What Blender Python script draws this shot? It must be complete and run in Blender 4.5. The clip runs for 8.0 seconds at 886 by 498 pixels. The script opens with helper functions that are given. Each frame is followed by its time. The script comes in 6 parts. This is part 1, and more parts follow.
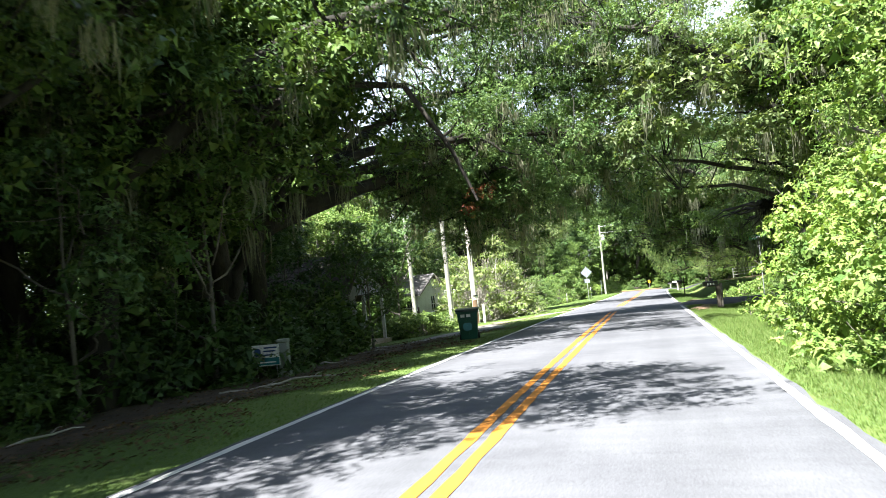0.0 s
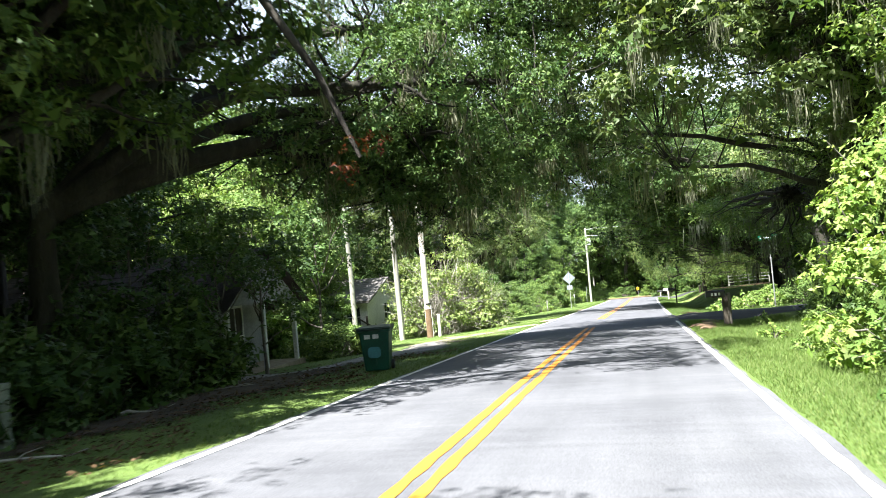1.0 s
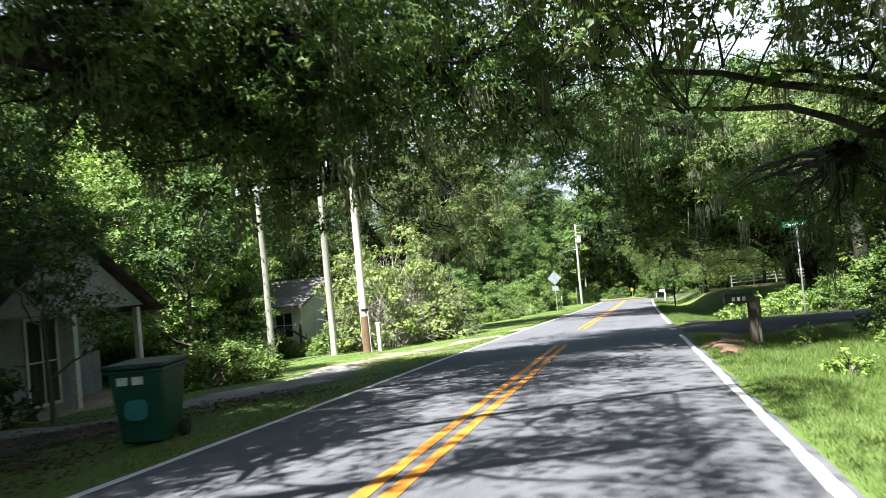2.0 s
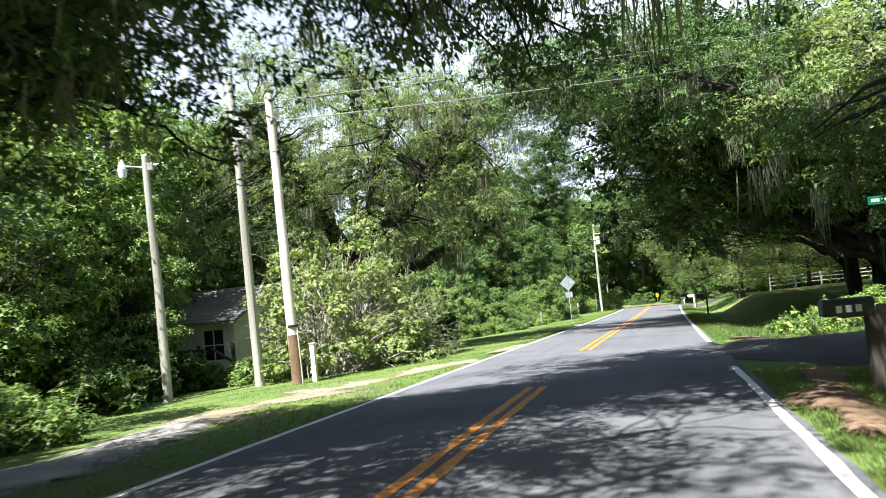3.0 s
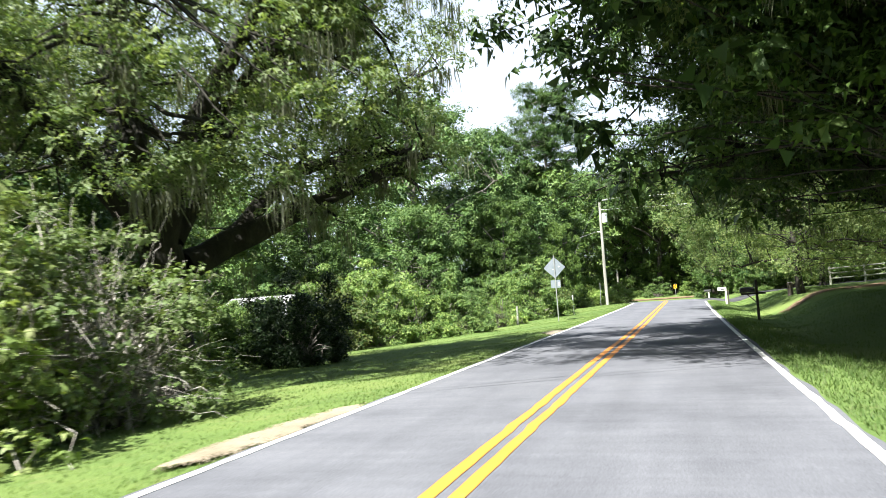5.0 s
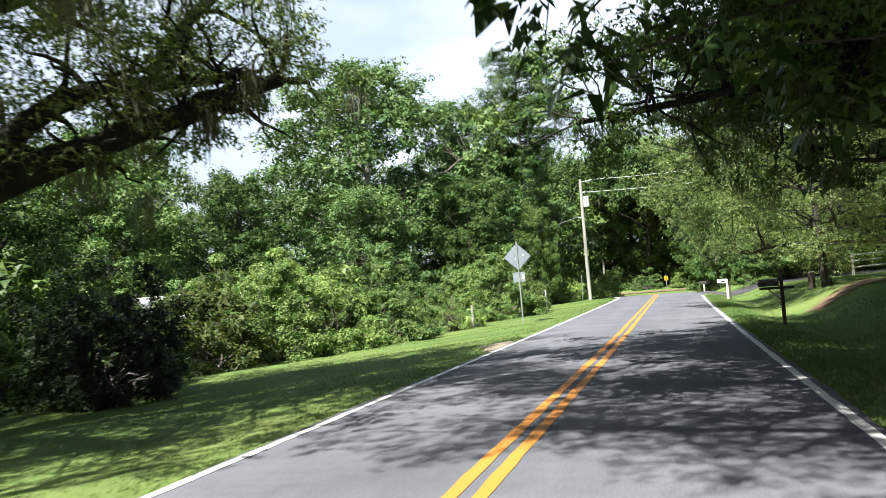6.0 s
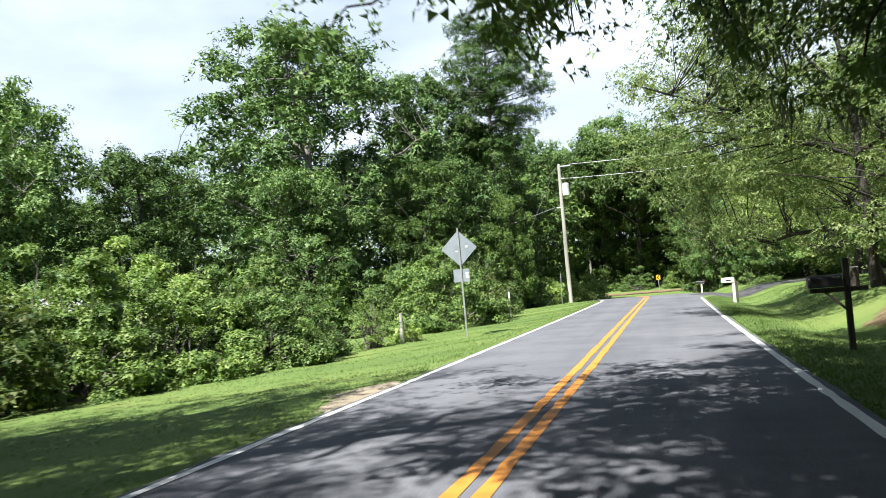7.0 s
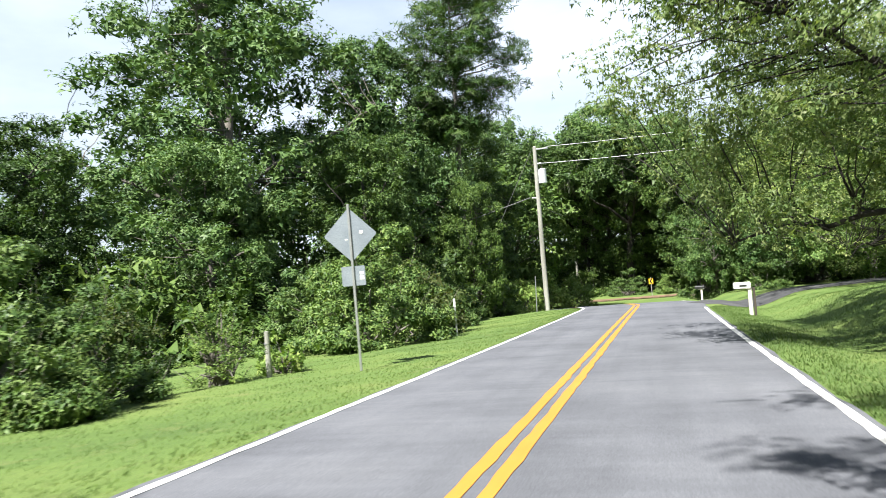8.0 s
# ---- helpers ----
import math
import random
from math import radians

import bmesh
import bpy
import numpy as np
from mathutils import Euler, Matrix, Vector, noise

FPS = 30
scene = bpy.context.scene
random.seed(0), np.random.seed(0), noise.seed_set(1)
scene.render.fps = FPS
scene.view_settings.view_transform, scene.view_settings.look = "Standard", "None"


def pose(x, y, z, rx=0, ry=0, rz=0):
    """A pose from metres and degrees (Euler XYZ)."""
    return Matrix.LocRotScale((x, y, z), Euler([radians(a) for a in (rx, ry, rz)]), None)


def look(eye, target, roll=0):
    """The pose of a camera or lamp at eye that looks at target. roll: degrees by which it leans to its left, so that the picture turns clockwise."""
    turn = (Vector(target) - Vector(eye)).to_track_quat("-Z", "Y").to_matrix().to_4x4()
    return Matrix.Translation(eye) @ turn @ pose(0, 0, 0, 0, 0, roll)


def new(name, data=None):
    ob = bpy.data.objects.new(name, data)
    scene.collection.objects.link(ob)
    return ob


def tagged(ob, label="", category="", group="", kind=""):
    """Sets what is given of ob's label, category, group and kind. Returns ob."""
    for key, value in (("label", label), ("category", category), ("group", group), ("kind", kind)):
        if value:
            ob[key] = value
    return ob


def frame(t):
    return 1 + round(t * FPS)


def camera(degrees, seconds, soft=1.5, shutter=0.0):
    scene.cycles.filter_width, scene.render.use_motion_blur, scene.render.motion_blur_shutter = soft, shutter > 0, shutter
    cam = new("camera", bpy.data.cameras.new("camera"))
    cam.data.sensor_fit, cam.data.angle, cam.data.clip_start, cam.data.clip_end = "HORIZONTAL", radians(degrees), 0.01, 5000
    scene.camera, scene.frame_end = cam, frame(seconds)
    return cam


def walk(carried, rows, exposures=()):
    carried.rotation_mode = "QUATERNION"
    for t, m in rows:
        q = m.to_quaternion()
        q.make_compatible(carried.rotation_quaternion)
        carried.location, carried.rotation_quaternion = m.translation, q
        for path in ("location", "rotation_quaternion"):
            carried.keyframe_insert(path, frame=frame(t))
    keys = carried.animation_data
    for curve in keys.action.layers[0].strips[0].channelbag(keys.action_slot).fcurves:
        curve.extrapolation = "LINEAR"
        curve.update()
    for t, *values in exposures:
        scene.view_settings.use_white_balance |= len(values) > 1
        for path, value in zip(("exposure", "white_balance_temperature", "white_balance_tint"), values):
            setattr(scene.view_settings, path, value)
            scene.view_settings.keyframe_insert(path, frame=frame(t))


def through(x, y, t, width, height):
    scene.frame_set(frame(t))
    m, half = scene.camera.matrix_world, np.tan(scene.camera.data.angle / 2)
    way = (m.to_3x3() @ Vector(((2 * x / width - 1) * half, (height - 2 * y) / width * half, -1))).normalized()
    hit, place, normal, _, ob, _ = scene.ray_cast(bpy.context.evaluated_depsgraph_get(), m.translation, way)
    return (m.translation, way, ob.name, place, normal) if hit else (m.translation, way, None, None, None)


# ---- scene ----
cam = camera(60.1, 8.0, soft=0.5, shutter=0.22)
PATH = [
    (0, (0.000, 0.000, 1.460), (-0.517, 1.932, 1.502), -5.90),
    (0.5, (0.052, 3.971, 1.323), (-0.455, 5.905, 1.370), -5.66),
    (1, (0.032, 8.138, 1.124), (-0.459, 10.077, 1.175), -5.17),
    (1.5, (0.112, 12.328, 0.928), (-0.368, 14.269, 0.978), -5.23),
    (1.7, (0.133, 14.065, 0.862), (-0.343, 16.007, 0.911), -5.17),
    (2.8, (0.184, 23.234, 0.390), (-0.336, 25.164, 0.465), -5.86),
    (3, (0.181, 24.947, 0.322), (-0.355, 26.873, 0.401), -5.96),
    (3.5, (0.036, 29.216, 0.196), (-0.532, 31.132, 0.277), -5.27),
    (4, (-0.066, 33.679, 0.065), (-0.652, 35.589, 0.140), -5.12),
    (4.5, (-0.147, 38.041, -0.161), (-0.740, 39.950, -0.102), -4.92),
    (4.7, (-0.190, 39.778, -0.263), (-0.776, 41.689, -0.211), -4.79),
    (5.8, (-0.301, 50.018, -0.720), (-0.865, 51.936, -0.689), -4.87),
    (6, (-0.360, 51.818, -0.802), (-0.916, 53.739, -0.776), -5.17),
    (6.5, (-0.372, 56.567, -1.082), (-0.915, 58.492, -1.057), -5.62),
    (7, (-0.357, 61.284, -1.343), (-0.895, 63.210, -1.316), -5.40),
    (7.5, (-0.366, 66.030, -1.584), (-0.897, 67.958, -1.555), -5.17),
    (8, (-0.354, 70.734, -1.799), (-0.876, 72.665, -1.768), -4.95),
]
EXPOSURES = [(0.0, 2.4), (1.0, 2.34), (1.5, 2.2), (3.0, 1.85), (3.5, 1.95), (4.5, 1.95), (6.0, 1.62), (6.6, 1.58), (7.1, 1.54), (8.0, 1.52)]
walk(cam, [(t, look(eye, target, roll)) for t, eye, target, roll in PATH], EXPOSURES)

# ---- world and sun ----
SUN = Vector((-0.24, -0.6, 1.0)).normalized()
world = bpy.data.worlds.new("sky")
scene.world = world
world.use_nodes = True
wt = world.node_tree
wt.nodes.clear()
sky = wt.nodes.new("ShaderNodeTexSky")
sky.sky_type, sky.sun_disc = "NISHITA", False
sky.sun_elevation = math.asin(SUN.z)
sky.sun_rotation = math.atan2(SUN.x, SUN.y)
sky.dust_density, sky.air_density = 1.2, 1.0
wco = wt.nodes.new("ShaderNodeTexCoord")
wmap = wt.nodes.new("ShaderNodeMapping")
wmap.inputs["Scale"].default_value = (1.0, 1.0, 2.6)
wno = wt.nodes.new("ShaderNodeTexNoise")
wno.inputs["Scale"].default_value, wno.inputs["Detail"].default_value = 2.3, 6.0
wramp = wt.nodes.new("ShaderNodeValToRGB")
wramp.color_ramp.elements[0].position, wramp.color_ramp.elements[1].position = 0.40, 0.62
wramp.color_ramp.elements[0].color = (0.55, 0.55, 0.55, 1)
wmix = wt.nodes.new("ShaderNodeMixRGB")
wmix.inputs["Color2"].default_value = (7.4, 8.4, 9.8, 1)
wbg = wt.nodes.new("ShaderNodeBackground")
wbg.inputs["Strength"].default_value = 0.05
wout = wt.nodes.new("ShaderNodeOutputWorld")
wt.links.new(wco.outputs["Generated"], wmap.inputs["Vector"])
wt.links.new(wmap.outputs["Vector"], wno.inputs["Vector"])
wt.links.new(wno.outputs["Fac"], wramp.inputs["Fac"])
# haze and cloud lie towards the horizon, clearer blue overhead
wsep = wt.nodes.new("ShaderNodeSeparateXYZ")
whaze = wt.nodes.new("ShaderNodeMapRange")
whaze.interpolation_type = "SMOOTHSTEP"
for key, value in (("From Min", 0.26), ("From Max", 0.62), ("To Min", 1.0), ("To Max", 0.08)):
    whaze.inputs[key].default_value = value
wmul = wt.nodes.new("ShaderNodeMath")
wmul.operation = "MULTIPLY"
wt.links.new(wco.outputs["Generated"], wsep.inputs["Vector"])
wt.links.new(wsep.outputs["Z"], whaze.inputs["Value"])
wt.links.new(wramp.outputs["Color"], wmul.inputs[0])
wt.links.new(whaze.outputs["Result"], wmul.inputs[1])
wt.links.new(wmul.outputs["Value"], wmix.inputs["Fac"])
wt.links.new(sky.outputs["Color"], wmix.inputs["Color1"])
wt.links.new(wmix.outputs["Color"], wbg.inputs["Color"])
wt.links.new(wbg.outputs["Background"], wout.inputs["Surface"])

sun = new("sun", bpy.data.lights.new("sun", "SUN"))
sun.data.energy, sun.data.angle, sun.data.color = 5.0, radians(0.53), (0.97, 0.955, 0.915)
sun.matrix_world = look(SUN * 100, (0, 0, 0))


# ---- materials ----
def material(name, rough=0.8, metal=0.0):
    m = bpy.data.materials.new(name)
    m.use_nodes = True
    nt = m.node_tree
    b = nt.nodes["Principled BSDF"]
    b.inputs["Roughness"].default_value, b.inputs["Metallic"].default_value = rough, metal
    return m, nt, b


def noise_node(nt, scale, detail=4.0, rough=0.6, stretch=None, coords="Object"):
    co = nt.nodes.new("ShaderNodeTexCoord")
    n = nt.nodes.new("ShaderNodeTexNoise")
    n.inputs["Scale"].default_value, n.inputs["Detail"].default_value, n.inputs["Roughness"].default_value = scale, detail, rough
    if stretch:
        mp = nt.nodes.new("ShaderNodeMapping")
        mp.inputs["Scale"].default_value = stretch
        nt.links.new(co.outputs[coords], mp.inputs["Vector"])
        nt.links.new(mp.outputs["Vector"], n.inputs["Vector"])
    else:
        nt.links.new(co.outputs[coords], n.inputs["Vector"])
    return n.outputs["Fac"]


def ramp(nt, fac, stops):
    r = nt.nodes.new("ShaderNodeValToRGB")
    r.color_ramp.elements[0].position, r.color_ramp.elements[0].color = stops[0][0], (*stops[0][1], 1)
    r.color_ramp.elements[1].position, r.color_ramp.elements[1].color = stops[-1][0], (*stops[-1][1], 1)
    for p, c in stops[1:-1]:
        e = r.color_ramp.elements.new(p)
        e.color = (*c, 1)
    nt.links.new(fac, r.inputs["Fac"])
    return r.outputs["Color"]


def mix(nt, fac, a, b, mode="MIX"):
    n = nt.nodes.new("ShaderNodeMixRGB")
    n.blend_type = mode
    for key, v in (("Fac", fac), ("Color1", a), ("Color2", b)):
        if isinstance(v, (int, float)):
            n.inputs[key].default_value = v
        elif isinstance(v, tuple):
            n.inputs[key].default_value = (*v, 1)
        else:
            nt.links.new(v, n.inputs[key])
    return n.outputs["Color"]


def bump(nt, b, fac, strength=0.3, distance=0.01):
    n = nt.nodes.new("ShaderNodeBump")
    n.inputs["Strength"].default_value, n.inputs["Distance"].default_value = strength, distance
    nt.links.new(fac, n.inputs["Height"])
    nt.links.new(n.outputs["Normal"], b.inputs["Normal"])


def rough_stuff(name, dark, mid, light, scale, fine, rough=0.85, metal=0.0, stretch=None, strength=0.3, distance=0.01):
    """Two scales of variation: broad stains and a fine grain."""
    m, nt, b = material(name, rough, metal)
    broad = noise_node(nt, scale, 5, 0.6, stretch)
    grain = noise_node(nt, fine, 3, 0.7, stretch)
    c = ramp(nt, broad, [(0.3, dark), (0.5, mid), (0.72, light)])
    g = ramp(nt, grain, [(0.25, (0.62, 0.62, 0.62)), (0.75, (1.25, 1.25, 1.25))])
    nt.links.new(mix(nt, 1.0, c, g, "MULTIPLY"), b.inputs["Base Color"])
    bump(nt, b, grain, strength, distance)
    return m


def foliage(name, colours, through=0.4, rough=0.48):
    """Leaves: each island has its own shade; light passes through."""
    m, nt, b = material(name, rough)
    geo = nt.nodes.new("ShaderNodeNewGeometry")
    info = nt.nodes.new("ShaderNodeObjectInfo")
    steps = [(i / (len(colours) - 1), c) for i, c in enumerate(colours)]
    c = ramp(nt, geo.outputs["Random Per Island"], steps)
    o = ramp(nt, info.outputs["Random"], [(0.0, (0.66, 0.7, 0.74)), (1.0, (1.2, 1.15, 1.0))])
    c = mix(nt, 1.0, c, o, "MULTIPLY")
    nt.links.new(c, b.inputs["Base Color"])
    b.inputs["Specular IOR Level"].default_value = 0.22
    tr = nt.nodes.new("ShaderNodeBsdfTranslucent")
    warm = mix(nt, 1.0, c, (1.25, 1.3, 0.55), "MULTIPLY")
    nt.links.new(warm, tr.inputs["Color"])
    ms = nt.nodes.new("ShaderNodeMixShader")
    ms.inputs["Fac"].default_value = through
    nt.links.new(b.outputs["BSDF"], ms.inputs[1])
    nt.links.new(tr.outputs["BSDF"], ms.inputs[2])
    nt.links.new(ms.outputs["Shader"], nt.nodes["Material Output"].inputs["Surface"])
    return m


def streaks(m, amount, stretch):
    """Long wear streaks multiplied into a material's colour."""
    nt = m.node_tree
    b = nt.nodes["Principled BSDF"]
    was = b.inputs["Base Color"].links[0].from_socket
    n = noise_node(nt, 1.0, 4, 0.6, stretch)
    nt.links.new(mix(nt, 1.0, was, ramp(nt, n, [(0.3, (1 - amount,) * 3), (0.7, (1 + amount,) * 3)]), "MULTIPLY"), b.inputs["Base Color"])


ASPHALT = rough_stuff("asphalt", (0.102, 0.105, 0.117), (0.13, 0.134, 0.148), (0.156, 0.16, 0.174), 0.5, 55, 0.85, strength=0.5, distance=0.006)
ASPHALT.node_tree.nodes["Principled BSDF"].inputs["Specular IOR Level"].default_value = 0.15
streaks(ASPHALT, 0.1, (1.6, 0.06, 1))
streaks(ASPHALT, 0.07, (0.5, 5.0, 1))
SIDE_ASPHALT = rough_stuff("old_asphalt", (0.06, 0.06, 0.064), (0.08, 0.08, 0.084), (0.105, 0.104, 0.104), 0.7, 50, 0.9, strength=0.5)
SIDE_ASPHALT.node_tree.nodes["Principled BSDF"].inputs["Specular IOR Level"].default_value = 0.15


def fray(m, scale=2.4, reach=0.5):
    """Lets the grass below show through where a patch of bare ground thins out towards its rim."""
    nt = m.node_tree
    b = nt.nodes["Principled BSDF"]
    at = nt.nodes.new("ShaderNodeAttribute")
    at.attribute_name = "rim"
    n1, n2 = noise_node(nt, scale, 6, 0.7), noise_node(nt, scale * 9, 3, 0.7)
    sums = []
    for a, k in ((n1, 1.5), (n2, 2.0)):
        mu = nt.nodes.new("ShaderNodeMath")
        mu.operation = "MULTIPLY_ADD"
        nt.links.new(a, mu.inputs[0])
        mu.inputs[1].default_value, mu.inputs[2].default_value = k, -0.5 * k
        sums.append(mu.outputs[0])
    sums.append(at.outputs["Fac"])
    total = sums[0]
    for q in sums[1:]:
        ad = nt.nodes.new("ShaderNodeMath")
        ad.operation = "ADD"
        nt.links.new(total, ad.inputs[0])
        nt.links.new(q, ad.inputs[1])
        total = ad.outputs[0]
    gate = ramp(nt, total, [(reach, (0, 0, 0)), (min(reach + 0.28, 0.99), (1, 1, 1))])
    clear = nt.nodes.new("ShaderNodeBsdfTransparent")
    ms = nt.nodes.new("ShaderNodeMixShader")
    nt.links.new(gate, ms.inputs["Fac"])
    nt.links.new(b.outputs["BSDF"], ms.inputs[1])
    nt.links.new(clear.outputs["BSDF"], ms.inputs[2])
    nt.links.new(ms.outputs["Shader"], nt.nodes["Material Output"].inputs["Surface"])
    return m


def worn_paint(name, colour, under):
    m, nt, b = material(name, 0.65)
    wear = noise_node(nt, 14, 6, 0.7)
    stain = noise_node(nt, 1.3, 4, 0.6)
    c = mix(nt, ramp(nt, stain, [(0.3, (0.0, 0.0, 0.0)), (0.75, (0.45, 0.45, 0.45))]), colour, tuple(0.72 * v for v in colour))
    c = mix(nt, ramp(nt, wear, [(0.6, (0, 0, 0)), (0.72, (0.85, 0.85, 0.85))]), c, under)
    nt.links.new(c, b.inputs["Base Color"])
    bump(nt, b, wear, 0.2, 0.003)
    return m


WHITE_PAINT = worn_paint("white_road_paint", (0.74, 0.73, 0.70), (0.2, 0.2, 0.2))
YELLOW_PAINT = worn_paint("yellow_road_paint", (0.57, 0.22, 0.03), (0.2, 0.15, 0.09))


def lawn_material():
    m, nt, b = material("mown_grass", 0.9)
    broad = noise_node(nt, 0.22, 6, 0.65)
    patch = noise_node(nt, 1.7, 5, 0.65)
    fine = noise_node(nt, 38, 3, 0.75)
    c = ramp(nt, broad, [(0.3, (0.075, 0.135, 0.025)), (0.5, (0.11, 0.18, 0.035)), (0.7, (0.16, 0.215, 0.05))])
    c = mix(nt, ramp(nt, patch, [(0.55, (0, 0, 0)), (0.78, (0.55, 0.55, 0.55))]), c, (0.2, 0.2, 0.075))
    c = mix(nt, 1.0, c, ramp(nt, fine, [(0.25, (0.45, 0.48, 0.45)), (0.75, (1.4, 1.35, 1.3))]), "MULTIPLY")
    nt.links.new(c, b.inputs["Base Color"])
    bump(nt, b, fine, 0.8, 0.03)
    return m


LAWN = lawn_material()
LITTER = rough_stuff("leaf_litter", (0.05, 0.036, 0.024), (0.085, 0.062, 0.042), (0.14, 0.1, 0.068), 1.1, 30, 0.95, strength=0.8, distance=0.03)
SAND = rough_stuff("pale_sandy_soil", (0.17, 0.14, 0.09), (0.27, 0.225, 0.155), (0.38, 0.325, 0.235), 0.8, 34, 0.95, strength=0.6, distance=0.02)
GRAVEL = rough_stuff("grey_gravel", (0.19, 0.18, 0.165), (0.28, 0.265, 0.245), (0.38, 0.36, 0.33), 0.9, 26, 0.95, strength=0.8, distance=0.02)
REDSOIL = rough_stuff("reddish_bare_soil", (0.1, 0.06, 0.035), (0.18, 0.115, 0.068), (0.27, 0.18, 0.11), 0.9, 24, 0.95, strength=0.7, distance=0.02)
for patchy, reach in ((SAND, 0.45), (GRAVEL, 0.7), (REDSOIL, 0.6), (LITTER, 0.52)):
    fray(patchy, 2.4, reach)
BARK = rough_stuff("dark_oak_bark", (0.018, 0.015, 0.012), (0.036, 0.031, 0.026), (0.07, 0.063, 0.053), 2.2, 16, 0.95, stretch=(1, 1, 0.3), strength=0.9, distance=0.04)
LIVEBARK = rough_stuff("mossy_dark_bark", (0.012, 0.011, 0.008), (0.026, 0.024, 0.017), (0.055, 0.052, 0.036), 2.2, 16, 0.95, stretch=(1, 1, 0.3), strength=0.9, distance=0.04)
GREYBARK = rough_stuff("grey_bark", (0.09, 0.08, 0.065), (0.15, 0.135, 0.115), (0.24, 0.22, 0.19), 2.2, 18, 0.95, stretch=(1, 1, 0.3), strength=0.9, distance=0.03)
TWIG = rough_stuff("bare_grey_twig", (0.24, 0.22, 0.19), (0.38, 0.35, 0.31), (0.52, 0.49, 0.44), 3, 20, 0.9)
POLEWOOD = rough_stuff("weathered_pole_wood", (0.22, 0.215, 0.18), (0.34, 0.335, 0.29), (0.45, 0.44, 0.39), 1.1, 26, 0.9, stretch=(3, 3, 0.25), strength=0.6, distance=0.01)
PALEPOLE = rough_stuff("bleached_pole_wood", (0.48, 0.42, 0.34), (0.68, 0.63, 0.56), (0.8, 0.76, 0.7), 0.8, 26, 0.9, stretch=(3, 3, 0.25), strength=0.6, distance=0.01)
GALV = rough_stuff("galvanised_steel", (0.34, 0.35, 0.35), (0.45, 0.46, 0.46), (0.54, 0.55, 0.55), 2, 60, 0.5, 0.75, strength=0.1)
SIGNBACK = rough_stuff("bare_aluminium_sheet", (0.19, 0.22, 0.25), (0.25, 0.285, 0.32), (0.31, 0.345, 0.38), 1.6, 40, 0.6, 0.3, strength=0.05)
DULLWHITE = rough_stuff("dull_white_paint", (0.58, 0.58, 0.56), (0.7, 0.7, 0.68), (0.78, 0.78, 0.76), 1.2, 20, 0.6, strength=0.1)
GREYMETAL = rough_stuff("light_grey_painted_steel", (0.5, 0.52, 0.53), (0.6, 0.62, 0.63), (0.68, 0.7, 0.7), 3, 30, 0.5, strength=0.1)
BLACKMETAL = rough_stuff("black_painted_steel", (0.012, 0.012, 0.013), (0.02, 0.02, 0.021), (0.04, 0.04, 0.04), 5, 40, 0.45, strength=0.15)
DARKWOOD = rough_stuff("dark_weathered_wood", (0.035, 0.028, 0.02), (0.06, 0.05, 0.038), (0.1, 0.085, 0.065), 2, 22, 0.9, stretch=(3, 3, 0.3), strength=0.6)
DECKWOOD = rough_stuff("unpainted_deck_wood", (0.28, 0.22, 0.15), (0.4, 0.32, 0.22), (0.5, 0.42, 0.31), 2, 26, 0.85, stretch=(2, 2, 0.5), strength=0.4)
BINGREEN = rough_stuff("green_bin_plastic", (0.004, 0.05, 0.032), (0.006, 0.075, 0.048), (0.012, 0.1, 0.065), 2.5, 40, 0.45, strength=0.1)
BINLID = rough_stuff("dark_green_lid_plastic", (0.006, 0.022, 0.016), (0.01, 0.032, 0.024), (0.02, 0.045, 0.035), 3, 40, 0.5, strength=0.1)
RUBBER = rough_stuff("black_rubber", (0.012, 0.012, 0.012), (0.02, 0.02, 0.02), (0.035, 0.035, 0.035), 6, 50, 0.8)
SHINGLE = rough_stuff("grey_roof_shingle", (0.12, 0.115, 0.11), (0.17, 0.16, 0.155), (0.23, 0.215, 0.21), 1.2, 22, 0.95, strength=0.7, distance=0.01)
RUSTROOF = rough_stuff("brown_roof_shingle", (0.07, 0.055, 0.05), (0.11, 0.09, 0.08), (0.18, 0.15, 0.14), 1.2, 22, 0.95, strength=0.7)
TINROOF = rough_stuff("pale_metal_roof", (0.5, 0.5, 0.5), (0.62, 0.62, 0.62), (0.7, 0.7, 0.7), 1.2, 30, 0.45, 0.4, strength=0.1)
GREYSIDING = rough_stuff("grey_painted_siding", (0.24, 0.25, 0.26), (0.31, 0.32, 0.33), (0.38, 0.39, 0.4), 1.2, 20, 0.8, strength=0.1)
PEDESTAL = rough_stuff("grey_green_plastic", (0.17, 0.19, 0.17), (0.22, 0.245, 0.22), (0.27, 0.3, 0.27), 2.5, 30, 0.6, strength=0.1)
DEADLEAF = foliage("dead_brown_leaves", [(0.06, 0.035, 0.02), (0.11, 0.065, 0.035), (0.17, 0.11, 0.06), (0.22, 0.15, 0.09)], 0.1, 0.8)
SIGNGREEN = rough_stuff("green_street_sign", (0.004, 0.11, 0.055), (0.006, 0.14, 0.07), (0.01, 0.17, 0.09), 3, 40, 0.4, strength=0.05)
SIGNTEAL = rough_stuff("teal_print", (0.01, 0.12, 0.13), (0.015, 0.16, 0.17), (0.02, 0.19, 0.2), 3, 40, 0.5, strength=0.05)
SIGNBLUE = rough_stuff("dark_blue_print", (0.01, 0.03, 0.1), (0.015, 0.045, 0.14), (0.02, 0.06, 0.18), 3, 40, 0.5, strength=0.05)
SIGNYELLOW = rough_stuff("yellow_sign_sheeting", (0.62, 0.36, 0.01), (0.72, 0.43, 0.015), (0.8, 0.5, 0.03), 3, 40, 0.45, strength=0.05)
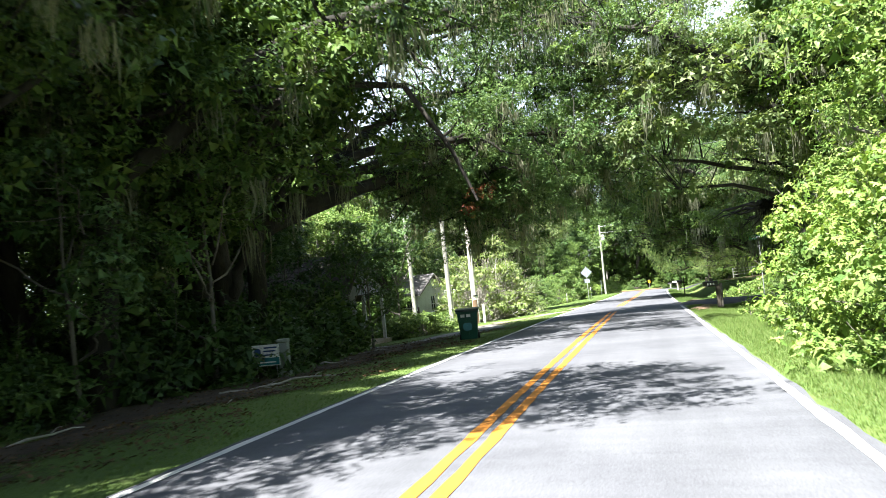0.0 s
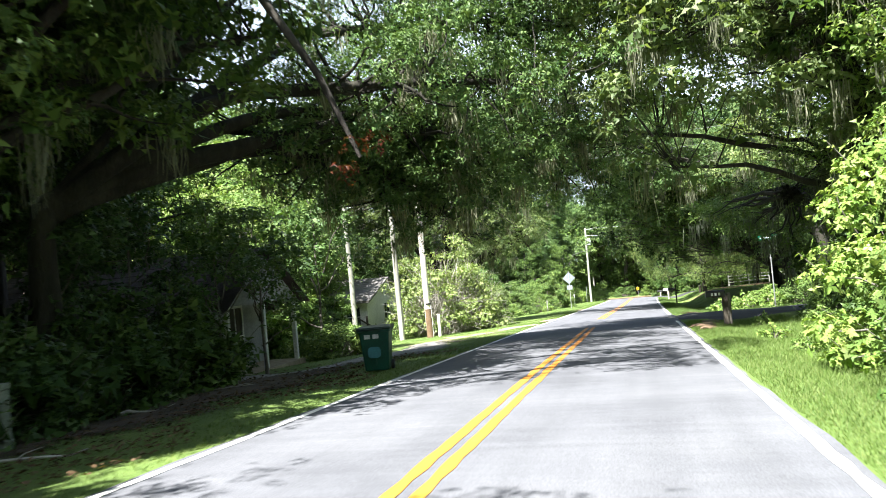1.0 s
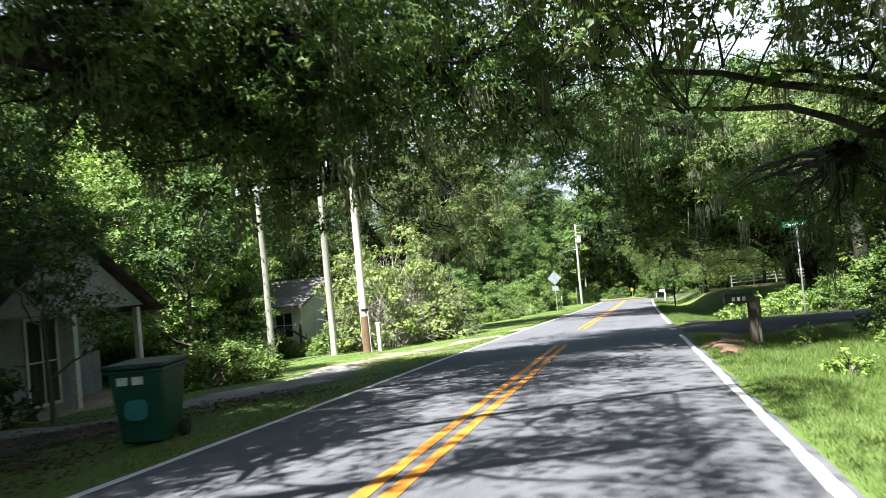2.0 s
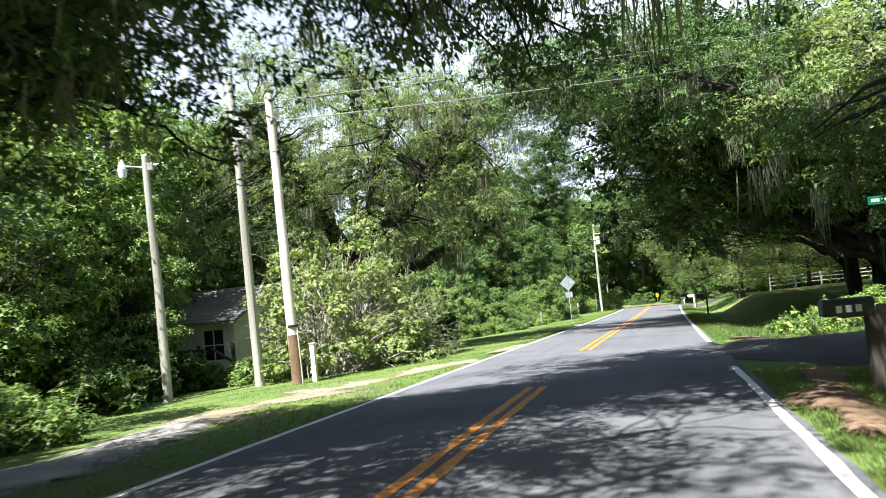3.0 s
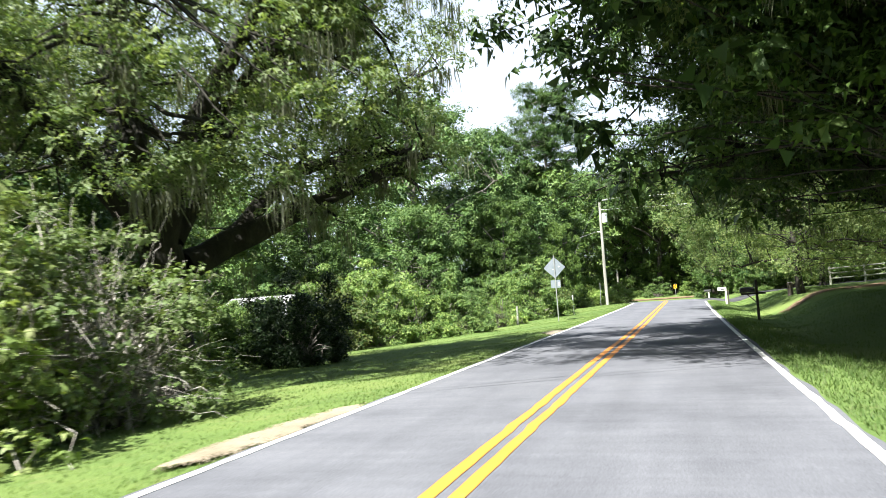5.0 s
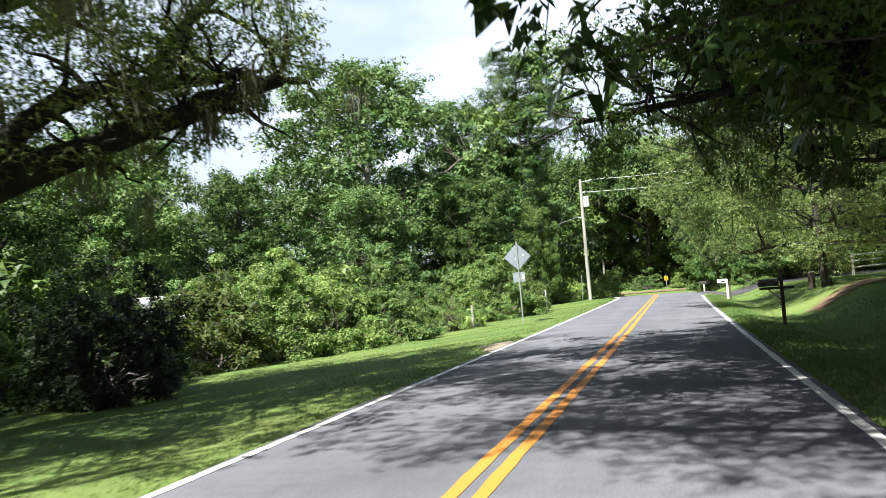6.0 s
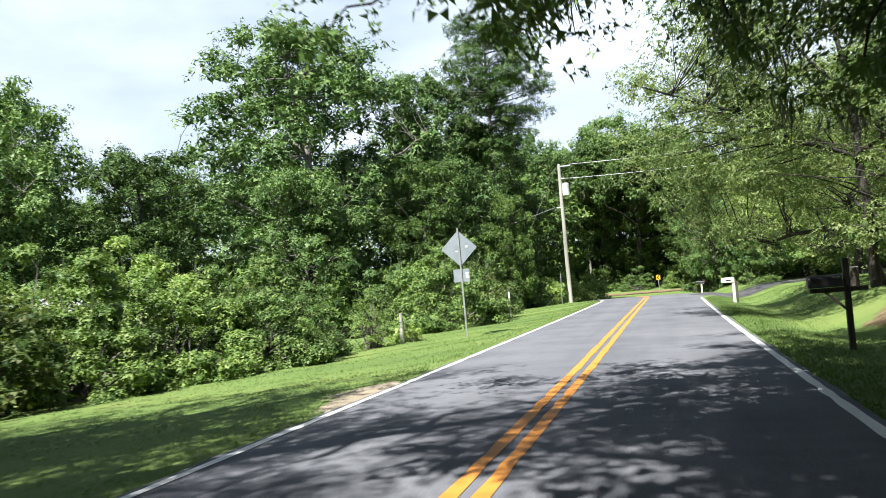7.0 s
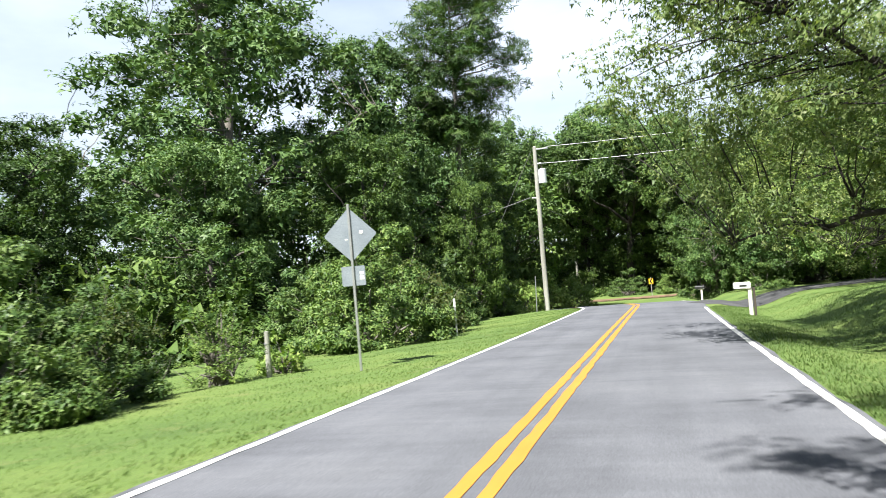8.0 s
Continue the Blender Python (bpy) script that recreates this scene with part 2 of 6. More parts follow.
GLASSDARK, _nt, _b = material("window_glass", 0.05)
_b.inputs["Base Color"].default_value = (0.02, 0.025, 0.03, 1)
_b.inputs["Specular IOR Level"].default_value = 0.8
LAMPGLASS, _nt, _b = material("frosted_lamp_glass", 0.3)
_b.inputs["Base Color"].default_value = (0.75, 0.8, 0.82, 1)
CABLE, _nt, _b = material("cable_sheath", 0.5)
_b.inputs["Base Color"].default_value = (0.1, 0.1, 0.1, 1)
PALECABLE = rough_stuff("bare_aluminium_cable", (0.28, 0.28, 0.28), (0.36, 0.36, 0.36), (0.44, 0.44, 0.44), 5, 40, 0.4, 0.6, strength=0.05)

LEAF_OAK = foliage("oak_leaves", [(0.029, 0.06, 0.018), (0.053, 0.1, 0.025), (0.084, 0.147, 0.034), (0.12, 0.18, 0.05)], 0.16)
LEAF_LIVE = foliage("live_oak_leaves", [(0.084, 0.135, 0.05), (0.132, 0.194, 0.076), (0.204, 0.265, 0.118), (0.276, 0.329, 0.168)], 0.4)
LEAF_WILD = foliage("pale_wild_leaves", [(0.12, 0.175, 0.06), (0.165, 0.235, 0.078), (0.215, 0.285, 0.105), (0.29, 0.325, 0.165)], 0.3)
LEAF_BRIGHT = foliage("bright_broad_leaves", [(0.09, 0.172, 0.043), (0.145, 0.241, 0.058), (0.206, 0.305, 0.082), (0.278, 0.345, 0.128)], 0.22)
LEAF_MID = foliage("broad_leaves", [(0.047, 0.1, 0.034), (0.08, 0.15, 0.045), (0.12, 0.2, 0.062), (0.16, 0.238, 0.085)], 0.15)
LEAF_HEDGE = foliage("shrub_leaves", [(0.05, 0.1, 0.03), (0.095, 0.168, 0.045), (0.152, 0.238, 0.063), (0.225, 0.3, 0.095)], 0.16)
LEAF_LAWN = foliage("pale_drooping_leaves", [(0.08, 0.135, 0.046), (0.13, 0.195, 0.066), (0.19, 0.255, 0.095), (0.26, 0.305, 0.135)], 0.35)
LEAF_DARK = foliage("dark_evergreen_leaves", [(0.011, 0.027, 0.009), (0.018, 0.041, 0.013), (0.032, 0.059, 0.018), (0.054, 0.081, 0.027)], 0.1)
LEAF_BRONZE = foliage("bronze_tinged_leaves", [(0.03, 0.062, 0.02), (0.055, 0.1, 0.03), (0.09, 0.105, 0.042), (0.11, 0.155, 0.05)], 0.32)
LEAF_PINE = foliage("pine_needles", [(0.025, 0.06, 0.018), (0.04, 0.085, 0.024), (0.06, 0.11, 0.03), (0.085, 0.13, 0.04)], 0.25)
LEAF_RED = foliage("dim_red_leaves", [(0.05, 0.012, 0.006), (0.08, 0.02, 0.01), (0.07, 0.032, 0.014)], 0.4)
MOSS = foliage("spanish_moss_strands", [(0.144, 0.156, 0.114), (0.204, 0.216, 0.162), (0.288, 0.3, 0.234)], 0.4, 0.9)
BLADE = foliage("grass_blades", [(0.085, 0.15, 0.042), (0.11, 0.18, 0.053), (0.14, 0.208, 0.068), (0.175, 0.22, 0.095)], 0.4, 0.55)


# ---- mesh helpers ----
def fast_mesh(name, verts, faces, mat):
    """A mesh from numpy arrays of corners and faces of three or four corners."""
    me = bpy.data.meshes.new(name)
    verts = np.asarray(verts, np.float32).reshape(-1, 3)
    faces = np.asarray(faces, np.int32)
    k = faces.shape[-1]
    me.vertices.add(len(verts))
    me.vertices.foreach_set("co", verts.ravel())
    me.loops.add(len(faces) * k)
    me.loops.foreach_set("vertex_index", faces.ravel())
    me.polygons.add(len(faces))
    me.polygons.foreach_set("loop_start", np.arange(len(faces), dtype=np.int32) * k)
    me.polygons.foreach_set("loop_total", np.full(len(faces), k, np.int32))
    me.update(calc_edges=True)
    me.validate()
    me.materials.append(mat)
    return me


def smooth(me):
    me.polygons.foreach_set("use_smooth", np.ones(len(me.polygons), bool))
    return me


def bm_mesh(name, bm, mat):
    me = bpy.data.meshes.new(name)
    bm.normal_update()
    bm.to_mesh(me)
    bm.free()
    me.materials.append(mat)
    return me


def part(name, shape, mat, parent=None, label=""):
    """One mesh object, from a bmesh or a mesh, under a thing or a part."""
    me = bm_mesh(name, shape, mat) if isinstance(shape, bmesh.types.BMesh) else shape
    ob = new(name, me)
    if parent:
        ob.parent = parent
    if label:
        ob["label"] = label
    return ob


def thing(name, x, y, z, label, category, turn=0.0, group="", kind=""):
    ob = new(name)
    ob.empty_display_size = 0.2
    ob.matrix_basis = pose(x, y, z, 0, 0, turn)
    return tagged(ob, label, category, group, kind)


def box(bm, x0, x1, y0, y1, z0, z1, bev=0.0, m=None):
    r = bmesh.ops.create_cube(bm, size=1.0)
    vs = r["verts"]
    for v in vs:
        v.co = Vector((x0 + (v.co.x + 0.5) * (x1 - x0), y0 + (v.co.y + 0.5) * (y1 - y0), z0 + (v.co.z + 0.5) * (z1 - z0)))
    if bev:
        es = list({e for v in vs for e in v.link_edges})
        out = bmesh.ops.bevel(bm, geom=es, offset=bev, segments=2, affect="EDGES", profile=0.5)
        vs = list({v for f in out["faces"] for v in f.verts} | {v for v in vs if v.is_valid})
    if m:
        bmesh.ops.transform(bm, matrix=m, verts=vs)
    return bm


def boxed(*a, **k):
    return box(bmesh.new(), *a, **k)


def cyl(bm, p0, p1, r0, r1=None, sides=12):
    p0, p1 = Vector(p0), Vector(p1)
    d = p1 - p0
    m = Matrix.Translation((p0 + p1) / 2) @ d.to_track_quat("Z", "Y").to_matrix().to_4x4()
    bmesh.ops.create_cone(bm, cap_ends=True, segments=sides, radius1=r0, radius2=r0 if r1 is None else r1, depth=d.length, matrix=m)
    return bm


def cylinder(*a, **k):
    return cyl(bmesh.new(), *a, **k)


def tubes(paths, sides=6):
    """Corners and faces of tapered tubes; each path is (points, radii)."""
    V, F, base = [], [], 0
    a = np.arange(sides) * 2 * np.pi / sides
    ca, sa = np.cos(a), np.sin(a)
    for pts, rad in paths:
        pts = np.asarray(pts, float)
        rad = np.asarray(rad, float)
        d = np.gradient(pts, axis=0)
        d /= np.linalg.norm(d, axis=1)[:, None] + 1e-9
        ref = np.where(np.abs(d[:, 2:3]) > 0.9, np.array([[1.0, 0, 0]]), np.array([[0, 0, 1.0]]))
        u = np.cross(d, ref)
        u /= np.linalg.norm(u, axis=1)[:, None] + 1e-9
        w = np.cross(d, u)
        ring = pts[:, None] + rad[:, None, None] * (ca[None, :, None] * u[:, None] + sa[None, :, None] * w[:, None])
        V.append(ring.reshape(-1, 3))
        n = len(pts)
        i, j = np.meshgrid(np.arange(n - 1), np.arange(sides), indexing="ij")
        k = (j + 1) % sides
        F.append(base + np.stack([i * sides + j, i * sides + k, (i + 1) * sides + k, (i + 1) * sides + j], -1).reshape(-1, 4))
        base += n * sides
    return np.concatenate(V), np.concatenate(F)


def unit(v):
    return v / (np.linalg.norm(v, axis=-1, keepdims=True) + 1e-9)


def leaf_tris(c, n, d, length, width):
    """Small pointed leaves at c, facing n, pointing along d."""
    d = unit(d - n * (d * n).sum(-1, keepdims=True))
    s = np.cross(n, d)
    L, W = length[:, None], width[:, None]
    v = np.stack([c - s * W * 0.5, c + s * W * 0.5 + d * L * 0.12, c + d * L - n * L * 0.1], 1)
    return v.reshape(-1, 3), np.arange(len(c) * 3).reshape(-1, 3)


def leaf_quads(c, n, d, length, width):
    """Fuller leaves for plants close to the road: broad in the middle, pointed at both ends."""
    d = unit(d - n * (d * n).sum(-1, keepdims=True))
    s = np.cross(n, d)
    L, W = length[:, None], width[:, None]
    mid = c + d * L * 0.42 + n * L * 0.07
    v = np.stack([c, mid + s * W * 0.5, c + d * L - n * L * 0.1, mid - s * W * 0.5], 1)
    return v.reshape(-1, 3), np.arange(len(c) * 4).reshape(-1, 4)


def sprays(rng, c, n, size, slim, droop, full):
    """Sprays of leaves round the points c, lying square to n: five broad leaves each, or stars of six small ones."""
    m = 5 if full else 6
    N = len(c)
    u = unit(np.cross(n, rng.normal(size=(N, 3))))
    w = np.cross(n, u)
    a = (np.arange(m)[None] + rng.uniform(-0.45, 0.45, (N, m))) * 2 * np.pi / m
    rad = size[:, None] * (rng.uniform(0.6, 1.12, (N, m)) if full else rng.uniform(0.45, 1.15, (N, m)))
    fall = rng.uniform(-0.35, 0.65, (N, m))
    d = np.cos(a)[..., None] * u[:, None] + np.sin(a)[..., None] * w[:, None]
    tip = c[:, None] + (d - n[:, None] * fall[..., None]) * rad[..., None]
    tip[..., 2] -= droop * 0.35 * rad
    base = np.arange(N)[:, None] * ((1 + 3 * m) if full else 2 * m)
    j = np.arange(m)[None]
    if full:
        side = np.cross(n[:, None], d) * (rad * slim * 0.5)[..., None]
        mid = c[:, None] + (d * 0.5 + n[:, None] * 0.08) * rad[..., None]
        v = np.concatenate([c[:, None], mid + side, tip, mid - side], 1)
        f = np.stack([base + 0 * j, base + 1 + j, base + 1 + m + j, base + 1 + 2 * m + j], -1)
        return v.reshape(-1, 3), f.reshape(-1, 4)
    b = a - np.pi / m
    hub = c[:, None] + (np.cos(b)[..., None] * u[:, None] + np.sin(b)[..., None] * w[:, None]) * (size * slim * 0.85)[:, None, None]
    v = np.concatenate([hub, tip], 1)
    f = np.stack([base + j, base + (j + 1) % m, base + m + j], -1)
    return v.reshape(-1, 3), f.reshape(-1, 3)


def leaf_cloud(rng, clumps, per, length, flat=0.7, droop=0.25, slim=0.6, core=0.0, full=False):
    """Sprays of leaves over clumps (x, y, z, radius), mostly on top, facing up and outwards; larger ones inside."""
    clumps = np.asarray(clumps, float)
    k = np.repeat(np.arange(len(clumps)), max(3, per // (5 if full else 6)))
    way = unit(rng.normal(size=(len(k), 3)))
    way[:, 2] = np.where(rng.random(len(k)) < 0.74, np.abs(way[:, 2]), way[:, 2])
    off = way * (rng.uniform(0.35, 1.0, (len(k), 1)) ** 0.4)
    off *= 1 + 0.2 * np.sin(way[:, :1] * 7 + k[:, None]) * np.cos(way[:, 1:2] * 6 + 2.0 * k[:, None])
    off[:, 2] *= flat
    c = clumps[k, :3] + off * clumps[k, 3:4]
    n = unit(way * 0.75 + rng.normal(size=(len(k), 3)) * 0.34 + np.array([0, 0, 0.55]))
    size = length * (1.0 if full else 1.15) * rng.uniform(0.65, 1.25, len(k))
    if core:
        kk = np.repeat(np.arange(len(clumps)), max(1, int(per * core / 6)))
        cc = clumps[kk, :3] + unit(rng.normal(size=(len(kk), 3))) * (rng.random((len(kk), 1)) * 0.55 * clumps[kk, 3:4]) * np.array([1, 1, flat])
        c = np.concatenate([c, cc])
        n = np.concatenate([n, unit(rng.normal(size=(len(kk), 3)) + np.array([0, 0, 0.6]))])
        size = np.concatenate([size, np.full(len(kk), min((2.4 if length > 0.14 else 1.8) * length, 0.7))])
    return sprays(rng, c, n, size, slim, droop, full)


def bent(rng, p, q, steps, wobble, sag=0.0):
    """A wandering way from p to q."""
    t = np.linspace(0, 1, steps)[:, None]
    pts = np.asarray(p) * (1 - t) + np.asarray(q) * t
    w = np.cumsum(rng.normal(size=(steps, 3)), axis=0) * wobble
    w -= t * w[-1]
    pts = pts + w
    pts[:, 2] += sag * 4 * (t * (1 - t))[:, 0]
    return pts


def moss_mesh(rng, anchors, per, length, name="spanish_moss"):
    """Hanging beards: thin strands of two faces each, in bunches below the anchors."""
    k = np.repeat(np.arange(len(anchors)), int(per * 1.4))
    top = np.asarray(anchors)[k, :3] + rng.normal(size=(len(k), 3)) * np.array([0.14, 0.14, 0.05])
    L = (length * rng.uniform(0.35, 1.0, len(k)) * rng.uniform(0.5, 1.0, len(anchors))[k])[:, None]
    a = rng.uniform(0, np.pi, len(k))
    s = np.stack([np.cos(a), np.sin(a), np.zeros_like(a)], -1) * rng.uniform(0.006, 0.017, (len(k), 1))
    mid = top + np.array([0, 0, -0.5]) * L + rng.normal(size=(len(k), 3)) * 0.04
    low = top + np.array([0, 0, -1.0]) * L + rng.normal(size=(len(k), 3)) * 0.07
    v = np.stack([top - s, top + s, mid + s, mid - s, low + s * 0.25, low - s * 0.25], 1).reshape(-1, 3)
    b = np.arange(len(k))[:, None] * 6
    f = np.stack([b + np.array([0, 1, 2, 3]), b + np.array([3, 2, 4, 5])], 1).reshape(-1, 4)
    return fast_mesh(name, v, f, MOSS)


def tree_shape(seed, height, base, rx, ry, clumps, clump_r, per, leaf, trunk_r, limbs=7, lean=(0, 0), top=1.0, moss=0, moss_len=1.0, leaf_mat=None, bark=None, spread=0.0, flat=0.62, droop=0.25, core=0.1, skirt=0.0):
    """Trunk with limbs, crown and moss of one tree, standing at the origin. base: where the crown begins."""
    rng = np.random.default_rng(seed)
    ch = height - base
    ctr = np.array([lean[0], lean[1], base + ch * 0.5])
    # the crown is a heap of lobes, each a heap of clumps
    clumps = int(clumps * 1.4)
    per = int(per * 0.72)
    lobes = max(7, clumps // 10)
    lr = 0.37 * (rx + ry + ch * 0.5) / 3
    radii = np.array([rx, ry, ch * 0.5])
    lc = [np.array([0, 0, 0.8])]
    for _ in range(lobes - 1):
        z = rng.uniform(-1, 1, 14)
        wide = np.sqrt(np.clip(1 - (np.clip(z - skirt, 0, None) / (1 - skirt)) ** 2, 0, 1)) * (1 - 0.25 * np.clip(-0.6 - z, 0, 1) / 0.4)
        a = rng.uniform(0, 2 * np.pi, 14)
        out = wide * rng.uniform(0.2, 1.0, 14) ** 0.5
        tries = np.stack([np.cos(a) * out, np.sin(a) * out, z], -1)
        gap = np.min(np.linalg.norm(tries[:, None] - np.array(lc)[None], axis=2), axis=1)
        lc.append(tries[int(np.argmax(gap))])
    lc = np.array(lc)
    lc[:, :2] *= (1 - (1 - top) * np.clip(lc[:, 2:3], 0, 1))
    lc = lc * np.maximum(radii - lr * 0.8, radii * 0.4)
    lobe = np.arange(clumps) % lobes
    d = unit(rng.normal(size=(clumps, 3)) + 0.4 * unit(lc)[lobe] + np.array([0, 0, 0.25]))
    size = lr * rng.uniform(0.75, 1.25, lobes)
    cl = ctr + lc[lobe] + d * (size[lobe] * rng.uniform(0.4, 1.0, clumps) ** 0.45)[:, None] * np.array([1, 1, 0.8])
    clump_r *= 0.85
    cl[:, 2] = np.maximum(cl[:, 2], base * 0.75)
    cr = clump_r * rng.uniform(0.7, 1.3, clumps)
    # trunk
    steps = 9
    tt = np.linspace(0, 1, steps)
    trunk_top = np.array([lean[0] * 0.8, lean[1] * 0.8, base + ch * (0.75 if not spread else 0.3)])
    trunk = bent(rng, (0, 0, -0.3), trunk_top, steps, trunk_r * 0.35)
    trunk_rad = trunk_r * (1.0 - 0.72 * tt) * (1 + 0.55 * np.exp(-tt * 9))
    paths = [(trunk, trunk_rad)]
    # limbs to spread-out clumps
    far = [int(rng.integers(clumps))]
    dist = np.linalg.norm(cl - cl[far[0]], axis=1)
    for _ in range(limbs - 1):
        far.append(int(np.argmax(dist)))
        dist = np.minimum(dist, np.linalg.norm(cl - cl[far[-1]], axis=1))
    ways = []
    for f in far:
        end = cl[f]
        s = np.clip((end[2] * 0.62 - 0.0) / max(trunk_top[2], 0.1), 0.25, 0.92)
        i = s * (steps - 1)
        lo = int(i)
        start = trunk[lo] + (trunk[min(lo + 1, steps - 1)] - trunk[lo]) * (i - lo)
        r = np.interp(s, tt, trunk_rad) * 0.62
        way = bent(rng, start, end, 8, 0.13 * clump_r, 0.05 * np.linalg.norm(end - start))
        paths.append((way, np.linspace(r, max(0.25 * r, 0.02), 8)))
        ways.append((way, np.linspace(r, 0.25 * r, 8)))
    allp = np.concatenate([w for w, _ in ways])
    allr = np.concatenate([r for _, r in ways])
    for i in range(0, clumps, 1 if limbs > 8 else 2):
        dd = np.linalg.norm(allp - cl[i], axis=1)
        dd[allp[:, 2] > cl[i, 2] + 0.6] += 3
        j = int(np.argmin(dd))
        if 0.3 < dd[j] < 7:
            paths.append((bent(rng, allp[j], cl[i], 5, 0.08 * clump_r), np.linspace(min(allr[j] * 0.6, 0.09), 0.012, 5)))
    v1, f1 = tubes(paths[: limbs + 1], 8)
    v2, f2 = tubes(paths[limbs + 1 :], 3) if len(paths) > limbs + 1 else (np.zeros((0, 3)), np.zeros((0, 4), int))
    wood = smooth(fast_mesh("trunk", np.concatenate([v1, v2]), np.concatenate([f1, f2 + len(v1)]), bark or BARK))
    crown = fast_mesh("crown", *leaf_cloud(rng, np.c_[cl, cr], per, leaf, flat, droop, 0.6, core if leaf < 0.5 else 0), leaf_mat or LEAF_MID)
    beard = None
    if moss:
        low = cl[np.argsort(cl[:, 2] + rng.normal(size=clumps) * ch * 0.2)][: moss]
        beard = moss_mesh(rng, low - np.array([0, 0, 0.25]), 24, moss_len)
    return wood, crown, beard


def plant(name, shapes, x, y, label, category="tree", turn=0.0, scale=1.0, wide=1.0, group="", z=None):
    """A tree or shrub made of shared shapes, on the ground."""
    ob = new(name)
    ob.matrix_basis = Matrix.Translation((x, y, ground_z(x, y) if z is None else z)) @ Matrix.Rotation(radians(turn), 4, "Z") @ Matrix.Diagonal((scale * wide, scale * wide, scale, 1))
    tagged(ob, label, category, group)
    wood, crown, beard = shapes
    for nm, me in (("trunk", wood), ("crown", crown), ("hanging_moss", beard)):
        if me:
            q = part(nm, me, None, ob)
            if nm == "hanging_moss":
                q["kind"] = "stuff"
    return ob


# ---- lie of the land ----
def smoothstep(a, b, v):
    t = np.clip((np.asarray(v, float) - a) / (b - a), 0, 1)
    return t * t * (3 - 2 * t)


PROFILE_Y = np.array([112.0, 118.0, 125.0, 135.0, 150.0, 175.0, 220.0, 400.0, 2500.0])
PROFILE_Z = np.array([-5.03, -5.35, -5.95, -6.5, -6.8, -7.1, -7.5, -9.0, -20.0])


def road_z(y):
    y = np.asarray(y, float)
    u = np.clip(y, -40, 112) / 57.26
    near = 1.1452 * (-1.9 * u - 0.5444 * u ** 2 + 0.1863 * u ** 3) + np.minimum(y + 40, 0) * -0.015
    return np.where(y < 112, near, np.interp(y, PROFILE_Y, PROFILE_Z))


def road_shift(y):
    y = np.asarray(y, float)
    return -0.0115 * np.clip(y, -60, 112) + 0.000129 * np.clip(y, 0, 112) ** 2 - 0.02 * np.clip(y - 112, 0, 60) ** 2


LINE_L, LINE_C, LINE_R = -4.5, -1.67, 1.483


def ground_np(x, y):
    x, y = np.asarray(x, float), np.asarray(y, float)
    z = road_z(y)
    sh = road_shift(np.minimum(y, 118))
    dl = (LINE_L + sh - 0.1) - x
    dr = x - (LINE_R + sh + 0.1)
    left = -0.05 * np.clip(dl, 0, 9) - 0.03 * np.clip(dl - 9, 0, 14)
    ditch = -0.3 * smoothstep(0.3, 2.2, dr) * (1 - smoothstep(2.4, 4.5, dr))
    bank = 0.75 * smoothstep(1.6, 5.5, dr) * smoothstep(60, 78, y) * (1 - 0.55 * smoothstep(97, 106, y)) + 0.03 * np.clip(dr - 5, 0, 25) * smoothstep(50, 75, y)
    side = np.exp(-((y - 43) / 5.5) ** 4)
    right = ditch * (1 - side) * 0.9 + bank - 0.12 * smoothstep(3, 9, dr) * (1 - smoothstep(50, 70, y)) * (1 - side)
    edge = -0.05 * (1 - smoothstep(0.0, 0.5, np.maximum(dl, dr)))
    lump = 0.035 * np.sin(x * 0.9 + 1.3) * np.sin(y * 0.7) + 0.02 * np.sin(x * 2.3 - y * 1.7)
    lump = lump * smoothstep(0.2, 1.5, np.maximum(dl, dr))
    return z + np.where(dl > 0, left, 0) + np.where(dr > 0, right, 0) + edge + lump


def ground_z(x, y):
    return float(ground_np(x, y))


def grid_mesh(name, xs, ys, mat, zoff=0.0):
    X, Y = np.meshgrid(xs, ys)
    Z = ground_np(X, Y) + zoff
    nx, ny = len(xs), len(ys)
    i, j = np.meshgrid(np.arange(ny - 1), np.arange(nx - 1), indexing="ij")
    f = np.stack([i * nx + j, i * nx + j + 1, (i + 1) * nx + j + 1, (i + 1) * nx + j], -1).reshape(-1, 4)
    return smooth(fast_mesh(name, np.stack([X, Y, Z], -1).reshape(-1, 3), f, mat))


xs = np.r_[-900, -400, -200, np.arange(-120, -40, 10), np.arange(-40, -14, 2), np.arange(-14, 12, 0.5), np.arange(12, 40, 2), np.arange(40, 121, 10), 200, 400, 900]
ys = np.r_[-600, -200, -80, np.arange(-40, 150, 1.0), np.arange(150, 260, 6), 300, 400, 700, 1200, 2500]
ground = part("ground", grid_mesh("ground", xs, ys, LAWN), None)
tagged(ground, "green mown grass ground falling gently along a country road", "ground", kind="structure")


